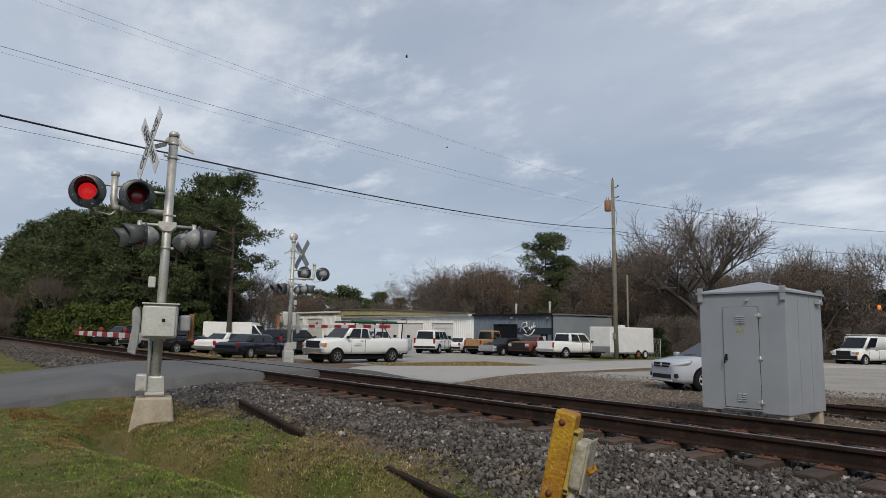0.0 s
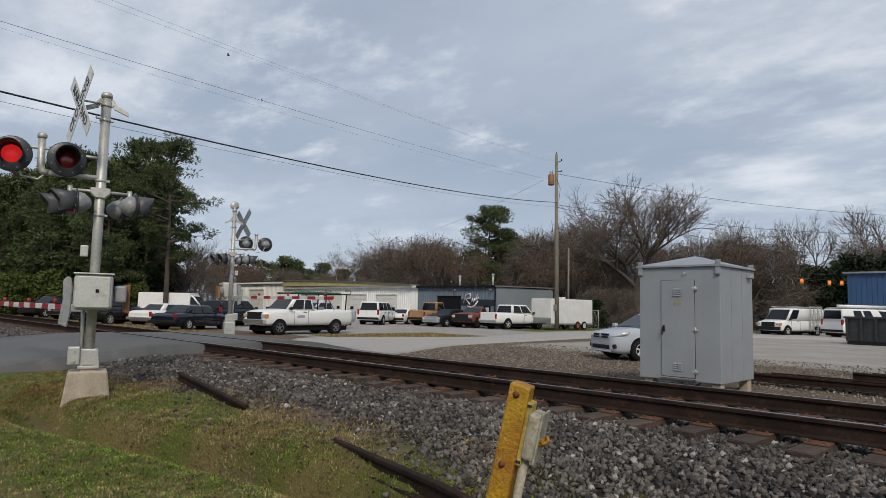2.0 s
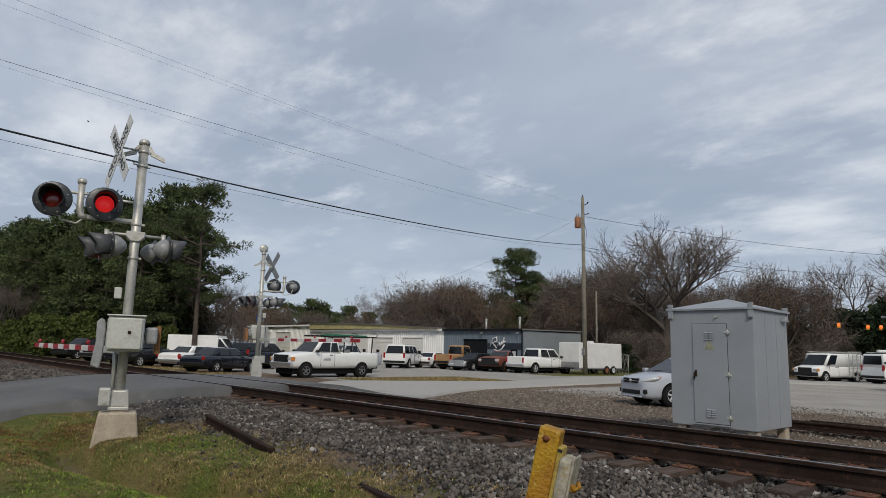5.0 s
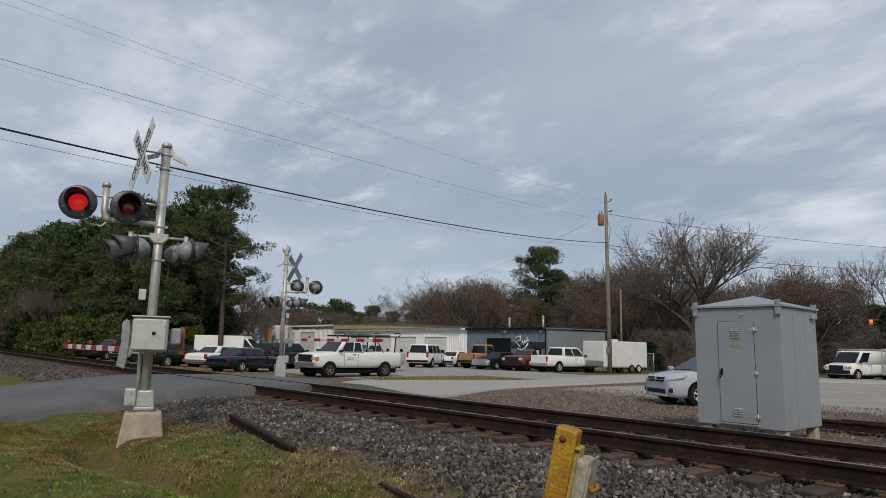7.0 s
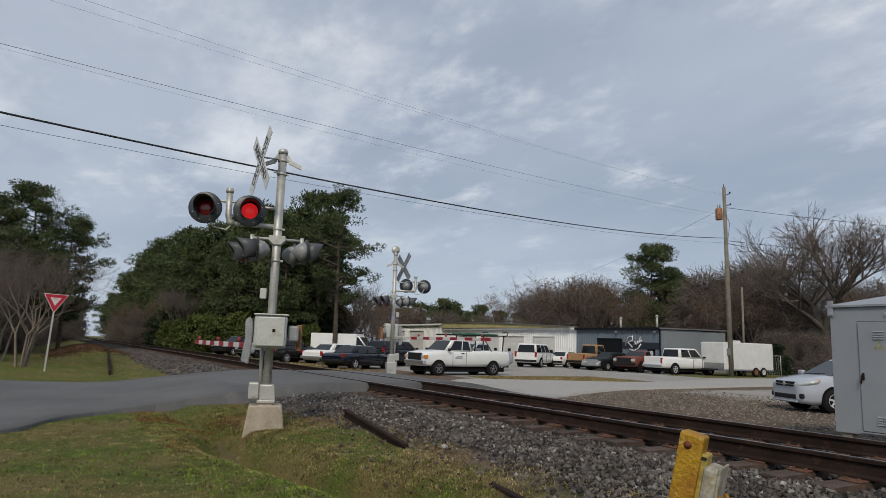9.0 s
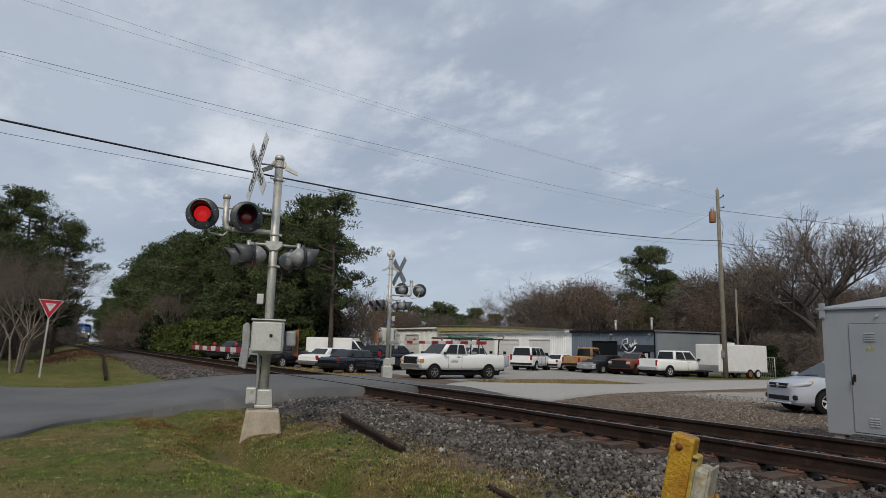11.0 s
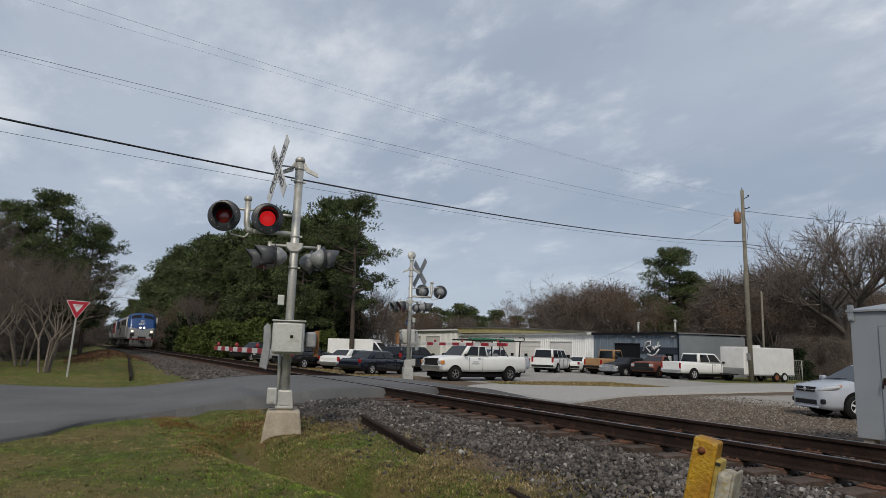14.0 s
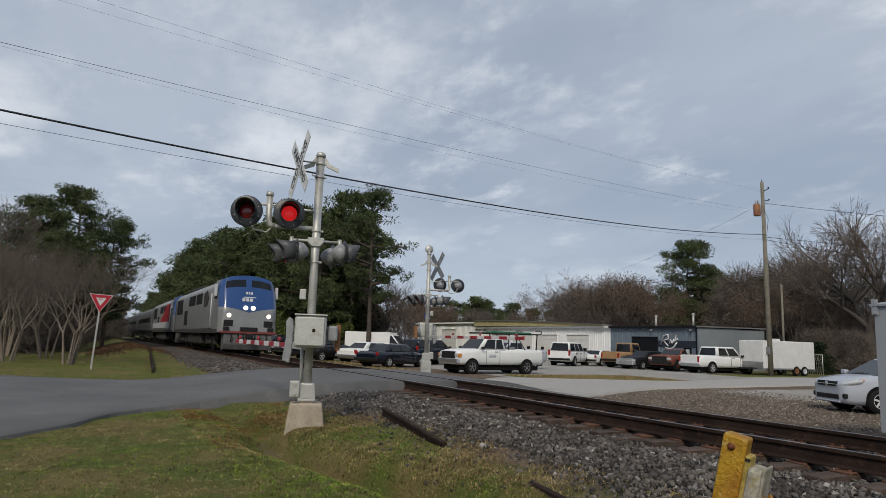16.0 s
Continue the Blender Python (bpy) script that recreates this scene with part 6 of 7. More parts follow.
head_lamp = material("train_headlamp", (0.9, 0.9, 0.85), 0.3, emit=(1.0, 0.84, 0.60), strength=1.8, bump=0.0)
LOCO_L = 21.0


def hull_rings(x0, x1, n, sec):
    """A long hull: the cross-section sec (y, z), from x0 to x1."""
    bm = B()
    rings = [[bm.verts.new((x0 + (x1 - x0) * i / n, y, z)) for y, z in sec] for i in range(n + 1)]
    m = len(sec)
    for a, b in zip(rings, rings[1:]):
        for j in range(m):
            f = bm.faces.new((a[j], a[(j + 1) % m], b[(j + 1) % m], b[j]))
            f.smooth = True
    bm.faces.new(rings[0][::-1]); bm.faces.new(rings[-1])
    bmesh.ops.recalc_face_normals(bm, faces=bm.faces[:])
    return bm


LOCO_SEC = [(1.50, 1.15), (1.52, 1.3), (1.52, 3.25), (1.46, 3.52), (1.30, 3.76), (0.95, 3.96), (0.5, 4.07), (0, 4.10), (-0.5, 4.07), (-0.95, 3.96), (-1.30, 3.76), (-1.46, 3.52), (-1.52, 3.25), (-1.52, 1.3), (-1.50, 1.15)]


def nose_point(u, v):
    """The raked nose: u from -1 to 1 across, v from 0 (sill) to 1 (roof)."""
    roof = 4.14 - 0.30 * abs(u) ** 2.6
    z = 1.05 + v * (roof - 1.05)
    rake = 0.06 + 0.10 * v + 1.35 * max(0.0, v - 0.40) ** 1.15
    side = abs(u)
    back = 0.40 * max(0.0, side - 0.84) ** 1.3 / 0.16 ** 1.3
    hw = 1.52 if v < 0.72 else 1.52 - 0.10 * ((v - 0.72) / 0.28) ** 2
    y = u * hw * (0.94 if side > 0.99 else 0.94)
    return Vector((-rake - back, y / 0.94, z))


def nose_patch(lo, hi, nv=10, lift=0.0, u0=-1.0, u1=1.0, nu=24):
    bm = B()
    g = []
    for i in range(nu + 1):
        u = u0 + (u1 - u0) * i / nu
        a, b = lo(u), hi(u)
        g.append([bm.verts.new(nose_point(u, a + (b - a) * j / nv) + Vector((lift, 0, 0))) for j in range(nv + 1)])
    for i in range(nu):
        for j in range(nv):
            f = bm.faces.new((g[i][j], g[i + 1][j], g[i + 1][j + 1], g[i][j + 1]))
            f.smooth = True
    return bm


def split_line(u):
    return 0.345 + 0.13 * abs(u)


def bogie(parent, x, wheel_r=0.5, base=2.7):
    bm = B()
    for sd in (-1, 1):
        prism(bm, [(x - base / 2 - 0.6, 0.62), (x + base / 2 + 0.6, 0.62), (x + base / 2 + 0.4, 0.92), (x + 0.6, 0.80), (x - 0.6, 0.80), (x - base / 2 - 0.4, 0.92)], sd * 1.12 - 0.08, sd * 1.12 + 0.08)
        for dx in (-base / 2, base / 2):
            box(bm, x + dx - 0.18, x + dx + 0.18, sd * 1.18 - 0.09, sd * 1.18 + 0.09, 0.36, 0.66, 0.02)
        box(bm, x - 0.35, x + 0.35, sd * 1.16 - 0.12, sd * 1.16 + 0.12, 0.4, 0.72, 0.03)
    box(bm, x - 0.3, x + 0.3, -1.1, 1.1, 0.5, 0.8, 0.02)
    part("bogie", bm, sooty, parent)
    for dx in (-base / 2, base / 2):
        bm = B()
        for sd in (-1, 1):
            lathe(bm, [(wheel_r, -0.06), (wheel_r, 0.06), (wheel_r * 0.8, 0.05), (wheel_r * 0.3, 0.07)], 22, pose(x + dx, sd * 0.78, wheel_r, -90 * sd))
        tube(bm, [(x + dx, -0.75, wheel_r), (x + dx, 0.75, wheel_r)], 0.09, 10)
        part("wheelset", bm, sooty, parent)


def locomotive(label, stripe):
    o = thing("locomotive", pose(0, 0, 0), label, "locomotive", "train")
    part("hull", hull_rings(-LOCO_L, -2.2, 12, LOCO_SEC), loco_silver, o)
    low = part("nose_lower", nose_patch(lambda u: 0.0, split_line), loco_silver, o, "silver lower nose")
    top = part("nose_upper", nose_patch(split_line, lambda u: 1.0, 14), loco_blue, o, "blue upper nose")
    # cheeks and brow join the nose to the hull
    bm = B()
    for sd in (-1, 1):
        col_a = [nose_point(sd, v) for v in np.linspace(0, 1, 14)]
        a = [bm.verts.new(p) for p in col_a]
        b = [bm.verts.new((-2.25, p.y, p.z)) for p in col_a]
        for j in range(13):
            bm.faces.new((a[j], a[j + 1], b[j + 1], b[j]) if sd > 0 else (b[j], b[j + 1], a[j + 1], a[j]))
    part("cab_side", bm, loco_silver, o)
    bm = B()
    prev = None
    for i in range(25):
        u = -1 + i / 12
        p = nose_point(u, 1.0)
        cur = (bm.verts.new(p), bm.verts.new((-2.25, p.y, min(4.12, p.z + 0.01))))
        if prev:
            f = bm.faces.new((prev[0], cur[0], cur[1], prev[1]))
            f.smooth = True
        prev = cur
    part("cab_roof", bm, loco_silver, o)
    for sd in (-1, 1):
        a, b = (0.10, 0.80) if sd > 0 else (-0.80, -0.10)
        part("windscreen", nose_patch(lambda u: 0.80, lambda u: 0.925, 4, 0.012, a, b, 8), glass, top, "dark windscreen pane")
        bm = box(B(), -2.05, -1.25, sd * 1.50 if sd > 0 else -1.535, 1.535 if sd > 0 else -1.50, 2.85, 3.38, 0.02)
        part("cab_window", bm, glass, o)
        bm = box(B(), -1.25, -1.0, sd * 1.62 - 0.07, sd * 1.62 + 0.07, 2.95, 3.6, 0.03)
        part("mirror", bm, loco_white, o)
        p = nose_point(sd * 0.68, 0.30)
        part("ditch_light", lathe(B(), [(0.12, 0.0), (0.11, 0.03), (0.05, 0.05)], 16, Matrix.Translation(p) @ pose(0.03, 0, 0, 0, 90)), head_lamp, low, "lit ditch light")
        part("step_box", box(B(), p.x - 0.1, p.x + 0.03, p.y - 0.24, p.y + 0.24, 1.36, 1.70, 0.02), trim_black, low)
        part("uncoupling_stand", box(B(), -0.15, 0.12, sd * 1.15 - 0.14, sd * 1.15 + 0.14, 1.0, 1.35, 0.02), trim_black, o)
        h = nose_point(sd * 0.13, 0.425)
        part("headlight", lathe(B(), [(0.125, 0.0), (0.115, 0.03), (0.05, 0.05)], 16, Matrix.Translation(h) @ pose(0.03, 0, 0, 0, 80)), head_lamp, top, "lit headlight")
        part("handrail", tube(B(), [(-2.7, sd * 1.57, 1.3), (-2.7, sd * 1.57, 3.2)], 0.035, 6), loco_white, o)
    # plain marks in place of number and emblem
    bm = B()
    for k in range(3):
        join(bm, nose_patch(lambda u: 0.665, lambda u: 0.71, 2, 0.014, -0.11 + k * 0.085, -0.05 + k * 0.085, 2))
    part("number_bars", bm, loco_white, top, "short white bars")
    bm = nose_patch(lambda u: 0.605, lambda u: 0.62, 2, 0.014, -0.2, 0.24, 4)
    for k in range(3):
        join(bm, nose_patch(lambda u: 0.54, lambda u: 0.595, 2, 0.014, -0.24 + k * 0.13, -0.14 + k * 0.13, 2))
    part("emblem", bm, loco_white, top, "plain white emblem strokes")
    # pilot, coupler
    bm = prism(B(), [(-0.6, 0.16), (0.05, 0.16), (0.16, 0.45), (0.1, 1.0), (-0.6, 1.05)], -1.25, 1.25, bevel=0.03)
    part("pilot", bm, material("pilot_grey", (0.13, 0.13, 0.125), 0.7, 0.1, scale=3, var=0.35, fine=30, bump=0.1, dirt=(0.06, 0.05, 0.045), dirt_amount=0.4), o, "dirty grey pilot plate")
    part("buffer_beam", box(B(), -0.25, 0.18, -1.45, 1.45, 1.0, 1.12, 0.02), material("dull_red_beam", (0.20, 0.04, 0.035), 0.6, scale=4, var=0.3), o, "dull red buffer beam")
    bm = box(B(), 0.1, 0.62, -0.16, 0.16, 0.72, 1.0, 0.05)
    box(bm, 0.12, 0.2, -0.45, 0.45, 1.12, 1.34, 0.02)
    part("coupler", bm, trim_black, o)
    bm = B()
    for y in (-0.9, -0.55, -0.3, 0.3, 0.55, 0.9):
        tube(bm, [(0.16, y, 1.0), (0.28, y, 0.8), (0.2, y, 0.58)], 0.03, 6)
    part("air_hose", bm, trim_black, o)
    # sides
    part("fuel_tank", box(B(), -13.6, -7.6, -1.35, 1.35, 0.3, 1.15, 0.12), sooty, o)
    part("frame_sill", box(box(B(), -LOCO_L, -0.5, -1.53, -1.40, 0.98, 1.2, 0.02), -LOCO_L, -0.5, 1.40, 1.53, 0.98, 1.2, 0.02), sooty, o)
    for sd in (-1, 1):
        for x0, x1, z0, z1 in ((-9.0, -6.6, 2.75, 3.4), (-12.6, -9.6, 2.75, 3.4), (-19.6, -16.2, 2.3, 3.4), (-14.8, -13.2, 1.5, 2.5)):
            bm = box(B(), x0, x1, sd * 1.53 - 0.012, sd * 1.53 + 0.012, z0, z1, 0.01)
            part("side_grille", bm, trim_black, o)
        part("skirt_panel", box(B(), -6.2, -2.3, sd * 1.545 - 0.012, sd * 1.545 + 0.012, 1.25, 2.4, 0.006), loco_silver, o)
        part("side_emblem", prism(B(), [(-5.6, 2.5), (-4.4, 2.6), (-3.9, 3.0), (-4.6, 3.45), (-5.7, 3.3)], sd * 1.54 - 0.012, sd * 1.54 + 0.012), sooty, o, "dark emblem on the side")
        if stripe:
            part("red_flash", prism(B(), [(-3.0, 1.9), (-12.0, 1.9), (-9.0, 2.5), (-6.5, 3.42), (-3.0, 3.42)], sd * 1.55 - 0.012, sd * 1.55 + 0.012), loco_red, o, "red flash along the side")
            part("white_flash", box(B(), -20.0, -3.0, sd * 1.552 - 0.012, sd * 1.552 + 0.012, 1.35, 1.9, 0.004), loco_white, o, "white stripe along the side")
    part("roof_hatch", box(box(B(), -18, -12, -0.9, 0.9, 4.0, 4.2, 0.05), -9, -6, -0.7, 0.7, 4.02, 4.16, 0.05), sooty, o)
    bogie(o, -4.2)
    bogie(o, -LOCO_L + 4.2)
    return o


COACH_SEC = [(1.42, 0.95), (1.55, 1.35), (1.60, 2.0), (1.58, 2.7), (1.46, 3.3), (1.15, 3.72), (0.6, 3.92), (0, 3.97), (-0.6, 3.92), (-1.15, 3.72), (-1.46, 3.3), (-1.58, 2.7), (-1.60, 2.0), (-1.55, 1.35), (-1.42, 0.95)]


def coach():
    o = thing("passenger_coach", pose(0, 0, 0), "stainless steel passenger coach with a dark window band", "railway coach", "train")
    part("hull", hull_rings(-25.9, 0, 12, COACH_SEC), stainless, o)
    for sd in (-1, 1):
        part("window_band", box(B(), -23.5, -2.4, sd * 1.595 - 0.02, sd * 1.595 + 0.02, 2.05, 2.6, 0.01), glass, o)
        for k in range(5):
            part("flute", box(B(), -25.6, -0.3, sd * (1.555 + 0.008 * k) - 0.02, sd * (1.555 + 0.008 * k) + 0.02, 1.2 + k * 0.14, 1.26 + k * 0.14, 0.008), stainless, o)
        part("door", box(B(), -1.9, -0.9, sd * 1.59 - 0.02, sd * 1.59 + 0.02, 1.1, 3.0, 0.01), stainless, o)
    part("underframe", box(box(B(), -25.5, -0.4, -1.3, 1.3, 0.75, 1.0), -17, -9, -1.2, 1.2, 0.35, 0.8, 0.05), sooty, o)
    bogie(o, -3.4, 0.46, 2.6)
    bogie(o, -22.5, 0.46, 2.6)
    return o


TRAIN = [(locomotive("silver passenger locomotive with a blue nose and lit headlights", False), 0.0), (locomotive("silver passenger locomotive with a red and white flash", True), 21.8)]
first_coach = coach()
TRAIN.append((first_coach, 43.4))
for k in range(1, 8):
    TRAIN.append((copy_thing(first_coach, pose(0, 0, 0)), 43.4 + 26.5 * k))
# ---- trees ----
bark_pine = material("pine_bark", (0.075, 0.058, 0.046), 0.95, scale=2, var=0.4, fine=14, bump=0.5)
bark_grey = material("grey_bark", (0.085, 0.072, 0.062), 0.95, scale=2, var=0.35, fine=14, bump=0.4)
myrtle_twigs = material("myrtle_twigs", (0.145, 0.116, 0.096), 0.95, scale=3, var=0.3, fine=20, bump=0.0, island=0.3)
bark_pale = material("pale_smooth_bark", (0.20, 0.165, 0.13), 0.85, scale=2, var=0.3, fine=14, bump=0.2)
twig_mat = material("winter_twigs", (0.150, 0.122, 0.104), 0.95, scale=3, var=0.3, fine=20, bump=0.0, island=0.3)
twig_red = material("reddish_winter_twigs", (0.175, 0.125, 0.098), 0.95, scale=3, var=0.3, fine=20, bump=0.0, island=0.3)
needles = material("pine_needles", (0.094, 0.122, 0.046), 0.8, scale=0.5, var=0.35, second=(0.036, 0.050, 0.023), fine=8, bump=0.0, island=0.45, spec=0.2)
holly = material("evergreen_leaves", (0.078, 0.102, 0.026), 0.7, scale=0.5, var=0.35, fine=8, bump=0.0, island=0.5, spec=0.2)
dark_leaves = material("dark_evergreen_leaves", (0.022, 0.035, 0.016), 0.8, scale=0.5, var=0.35, fine=8, bump=0.0, island=0.5, spec=0.15)
dry_leaves = material("dry_oak_leaves", (0.115, 0.080, 0.052), 0.9, scale=0.5, var=0.35, fine=8, bump=0.0, island=0.5, spec=0.1)


def blades(rg, centres, radii, per, length, width, flat=0.6, stray=0.7):
    """Loose leaf triangles filling clumps."""
    n = len(centres) * per
    c = np.repeat(np.asarray(centres, float), per, 0)
    r = np.repeat(np.asarray(radii, float), per)[:, None]
    d = rg.normal(size=(n, 3)); d /= np.linalg.norm(d, axis=1)[:, None]
    rad = rg.uniform(0.15, 1, (n, 1)) ** 0.6
    p = c + d * r * rad * np.array([1, 1, flat])
    a = d + rg.normal(size=(n, 3)) * stray; a /= np.linalg.norm(a, axis=1)[:, None]
    b = np.cross(a, rg.normal(size=(n, 3))); b /= np.linalg.norm(b, axis=1)[:, None] + 1e-9
    L = length * rg.uniform(0.6, 1.3, (n, 1))
    w = width * rg.uniform(0.7, 1.3, (n, 1))
    V = np.stack([p - b * w, p + b * w, p + a * L + b * w * 0.6, p + a * L - b * w * 0.6], 1).reshape(-1, 3)
    F = np.arange(n * 4).reshape(n, 4)
    return V, F


class Sticks:
    """Tapered three-sided or six-sided sticks gathered into one mesh."""
    def __init__(self):
        self.v, self.f, self.n = [], [], 0

    def add(self, a, b, r0, r1, k=3):
        a, b = np.asarray(a, float), np.asarray(b, float)
        d = b - a
        d = d / (np.linalg.norm(d) + 1e-9)
        u = np.cross(d, (0, 0, 1) if abs(d[2]) < 0.9 else (1, 0, 0))
        u /= np.linalg.norm(u)
        w = np.cross(d, u)
        for p, r in ((a, r0), (b, r1)):
            for j in range(k):
                t = 2 * math.pi * j / k
                self.v.append(p + (u * math.cos(t) + w * math.sin(t)) * r)
        for j in range(k):
            self.f.append((self.n + j, self.n + (j + 1) % k, self.n + k + (j + 1) % k, self.n + k + j))
        self.n += 2 * k

    def mesh(self, name):
        return tri_soup(name, np.array(self.v), np.array(self.f))


def pine(name, seed, h, crown=0.45, spread=0.24, limbs=34, per=70, leaf=(0.34, 0.035), clump=0.75, label="tall dark green pine", mat=None, cat="tree", grp="pines"):
    rg = np.random.default_rng(seed)
    o = thing(name, pose(0, 0, 0), label, cat, grp)
    st = Sticks()
    bend = rg.uniform(-0.03, 0.03, 2) * h

    def axis_at(t):
        return np.array([bend[0] * t * t, bend[1] * t * t, t * h])
    for i in range(10):
        st.add(axis_at(i / 10), axis_at((i + 1) / 10), 0.0155 * h * (1 - 0.8 * i / 10), 0.0155 * h * (1 - 0.8 * (i + 1) / 10), 8)
    cs, rs = [], []
    for i in range(limbs):
        t = crown + (1 - crown) * (i + rg.uniform(0, 1)) / limbs
        rel = (t - crown) / (1 - crown)
        L = h * spread * (0.35 + 1.0 * math.sin(math.pi * min(1, 0.18 + rel * 0.78))) * rg.uniform(0.55, 1.15)
        az = rg.uniform(0, 2 * math.pi)
        base = axis_at(min(t, 0.97))
        tip = base + np.array([math.cos(az) * L, math.sin(az) * L, L * rg.uniform(0.0, 0.45)])
        mid = base * 0.5 + tip * 0.5 - np.array([0, 0, 0.06 * L])
        st.add(base, mid, 0.012 * h * (1.1 - rel), 0.007 * h * (1.1 - rel), 5)
        st.add(mid, tip, 0.007 * h * (1.1 - rel), 0.02, 4)
        for q in range(rg.integers(6, 10)):
            u = rg.uniform(0.30, 1.05)
            fan = L * 0.26 * (1.15 - u * 0.5)
            c = base + (tip - base) * u + np.array([rg.normal() * fan, rg.normal() * fan, rg.uniform(-0.15, 0.5) * clump])
            st.add(base + (tip - base) * max(0.1, u - 0.2), c, 0.025, 0.01, 3)
            cs.append(c)
            rs.append(clump * rg.uniform(0.45, 1.0))
    cs.append(axis_at(1.0)); rs.append(clump)
    link("trunk", st.mesh("trunk"), bark_pine, o)
    V, F = blades(rg, cs, rs, per, *leaf, 0.62, 0.28)
    link("crown", tri_soup("crown", V, F), mat or needles, o)
    return o


def bare_tree(name, seed, h, trunks=1, spread=0.55, depth=6, label="large bare deciduous tree", bark=None, twigs=None, thick=0.02, leaves=0, leaf_mat=None, grp="bare trees", fork=3, low=0.25):
    rg = np.random.default_rng(seed)
    o = thing(name, pose(0, 0, 0), label, "tree", grp)
    big, fine = Sticks(), Sticks()
    tips = []

    def grow(p, d, L, r, lev):
        n = 2
        for i in range(n):
            dd = d + rg.normal(size=3) * (0.03 if lev == 0 else 0.13)
            dd[2] += 0.05
            dd /= np.linalg.norm(dd)
            q = p + dd * L / n
            (big if lev < 3 else fine).add(p, q, r * (1 - 0.2 * i), r * (1 - 0.2 * (i + 1)), 6 if lev < 2 else (4 if lev < 3 else 3))
            p, d = q, dd
            if lev >= 2 and lev < depth and rg.random() < 0.6:
                side = d + rg.normal(size=3) * spread * 1.2
                side /= np.linalg.norm(side)
                grow(p, side, L * 0.55, r * 0.45, lev + 1)
        if lev >= depth:
            tips.append(p)
            return
        n, a0 = (fork if lev < 3 else 2 + (rg.random() < 0.5)), rg.uniform(0, 6.28)
        for i in range(n):
            if lev < 2:
                a = a0 + 6.283 * i / n
                k = d + np.array([math.cos(a), math.sin(a), 0.0]) * spread * rg.uniform(0.9, 1.7)
            else:
                k = d + rg.normal(size=3) * spread * 0.9
            k[2] += 0.12
            k /= np.linalg.norm(k)
            grow(p, k, L * rg.uniform(0.62, 0.86), r * 0.6 * rg.uniform(0.8, 1.1), lev + 1)
    for i in range(trunks):
        a = rg.uniform(0, 6.28)
        lean = 0.0 if trunks == 1 else 0.22
        d = np.array([math.cos(a) * lean, math.sin(a) * lean, 1.0])
        grow(np.array([math.cos(a) * 0.15 * (trunks > 1), math.sin(a) * 0.15 * (trunks > 1), -0.1]), d / np.linalg.norm(d), h * low, h * thick, 0)
    k = h / max(p[2] for p in tips)
    for st in (big, fine):
        st.v = [p * k for p in st.v]
    tips = [p * k for p in tips]
    link("trunk", big.mesh("trunk"), bark or bark_grey, o)
    link("bare_crown", fine.mesh("bare_crown"), twigs or twig_mat, o)
    if leaves:
        pick = [tips[i] for i in rg.integers(0, len(tips), leaves)]
        V, F = blades(rg, pick, [0.5] * len(pick), 5, 0.14, 0.05)
        link("foliage", tri_soup("foliage", V, F), leaf_mat or dry_leaves, o)
    return o


def shrub(name, seed, h, w, mat, label, n=46, per=60, leaf=(0.2, 0.06), grp="shrubs", cat="shrub"):
    rg = np.random.default_rng(seed)
    o = thing(name, pose(0, 0, 0), label, cat, grp)
    st = Sticks()
    cs, rs = [], []
    for i in range(n):
        a, t = rg.uniform(0, 6.28), rg.uniform(0, 1)
        r = w / 2 * math.sqrt(rg.uniform(0, 1)) * (1 - 0.55 * t ** 1.5)
        c = np.array([r * math.cos(a), r * math.sin(a), 0.25 + t * (h - 0.5)])
        cs.append(c); rs.append(rg.uniform(0.35, 0.75) * min(1.3, h / 4 + 0.3))
        if i % 3 == 0:
            st.add((c[0] * 0.2, c[1] * 0.2, -0.1), c, 0.05, 0.015, 4)
    link("stems", st.mesh("stems"), bark_grey, o)
    V, F = blades(rg, cs, rs, per, *leaf)
    link("foliage", tri_soup("foliage", V, F), mat, o)
    return o


def plant(src, places, seed=1):
    """Copies of src at (x, y, scale), the first being src itself."""
    rg = random.Random(seed)
    for i, (x, y, s) in enumerate(places):
        sx = s if isinstance(s, tuple) else (s, s)
        z = float(ground_z(x, y)) - 0.05
        m = pose(x, y, z, 0, 0, rg.uniform(0, 360)) @ Matrix.Diagonal((sx[0], sx[0], sx[1], 1))
        if i == 0:
            src.matrix_basis = m
        else:
            c = copy_thing(src, Matrix.Identity(4))
            c.matrix_basis = m


# pines of the wood along the far side of the line
pine_tall = pine("pine_tree", 11, 15.5, 0.30, 0.19, 27, 100, (0.17, 0.032), 0.62, "tall open-crowned pine with dark green needles")
plant(pine_tall, [(-57.5, 22.8, 1.05), (-64.5, 23.5, 0.9), (-70, 22, 0.95), (-96, 20.5, 1.0)])
pine_b = pine("pine_tree", 12, 15.0, 0.22, 0.19, 40, 90, (0.20, 0.036), 0.85, "dense green pine at the wood's edge")
plant(pine_b, [(-63, 19.5, 0.93), (-67, 24, 1.0), (-74, 17.5, 0.95), (-81, 20, 1.0), (-88, 16.5, 0.95), (-104, 16, 1.0), (-78, 26, 1.05), (-92, 26, 1.05), (-120, 15.5, 1.0), (-138, 14.5, 1.0), (-112, 22, 1.1), (-51.5, -1.4, 0.74), (-55.5, 0.6, 0.64), (-52.5, -4.6, 0.70), (-57.5, -7.5, 0.66), (-50, -8.5, 0.62)])
pine_c = pine("pine_tree", 13, 14.5, 0.15, 0.22, 46, 70, (0.26, 0.045), 1.0, "thick dark pine deep in the wood")
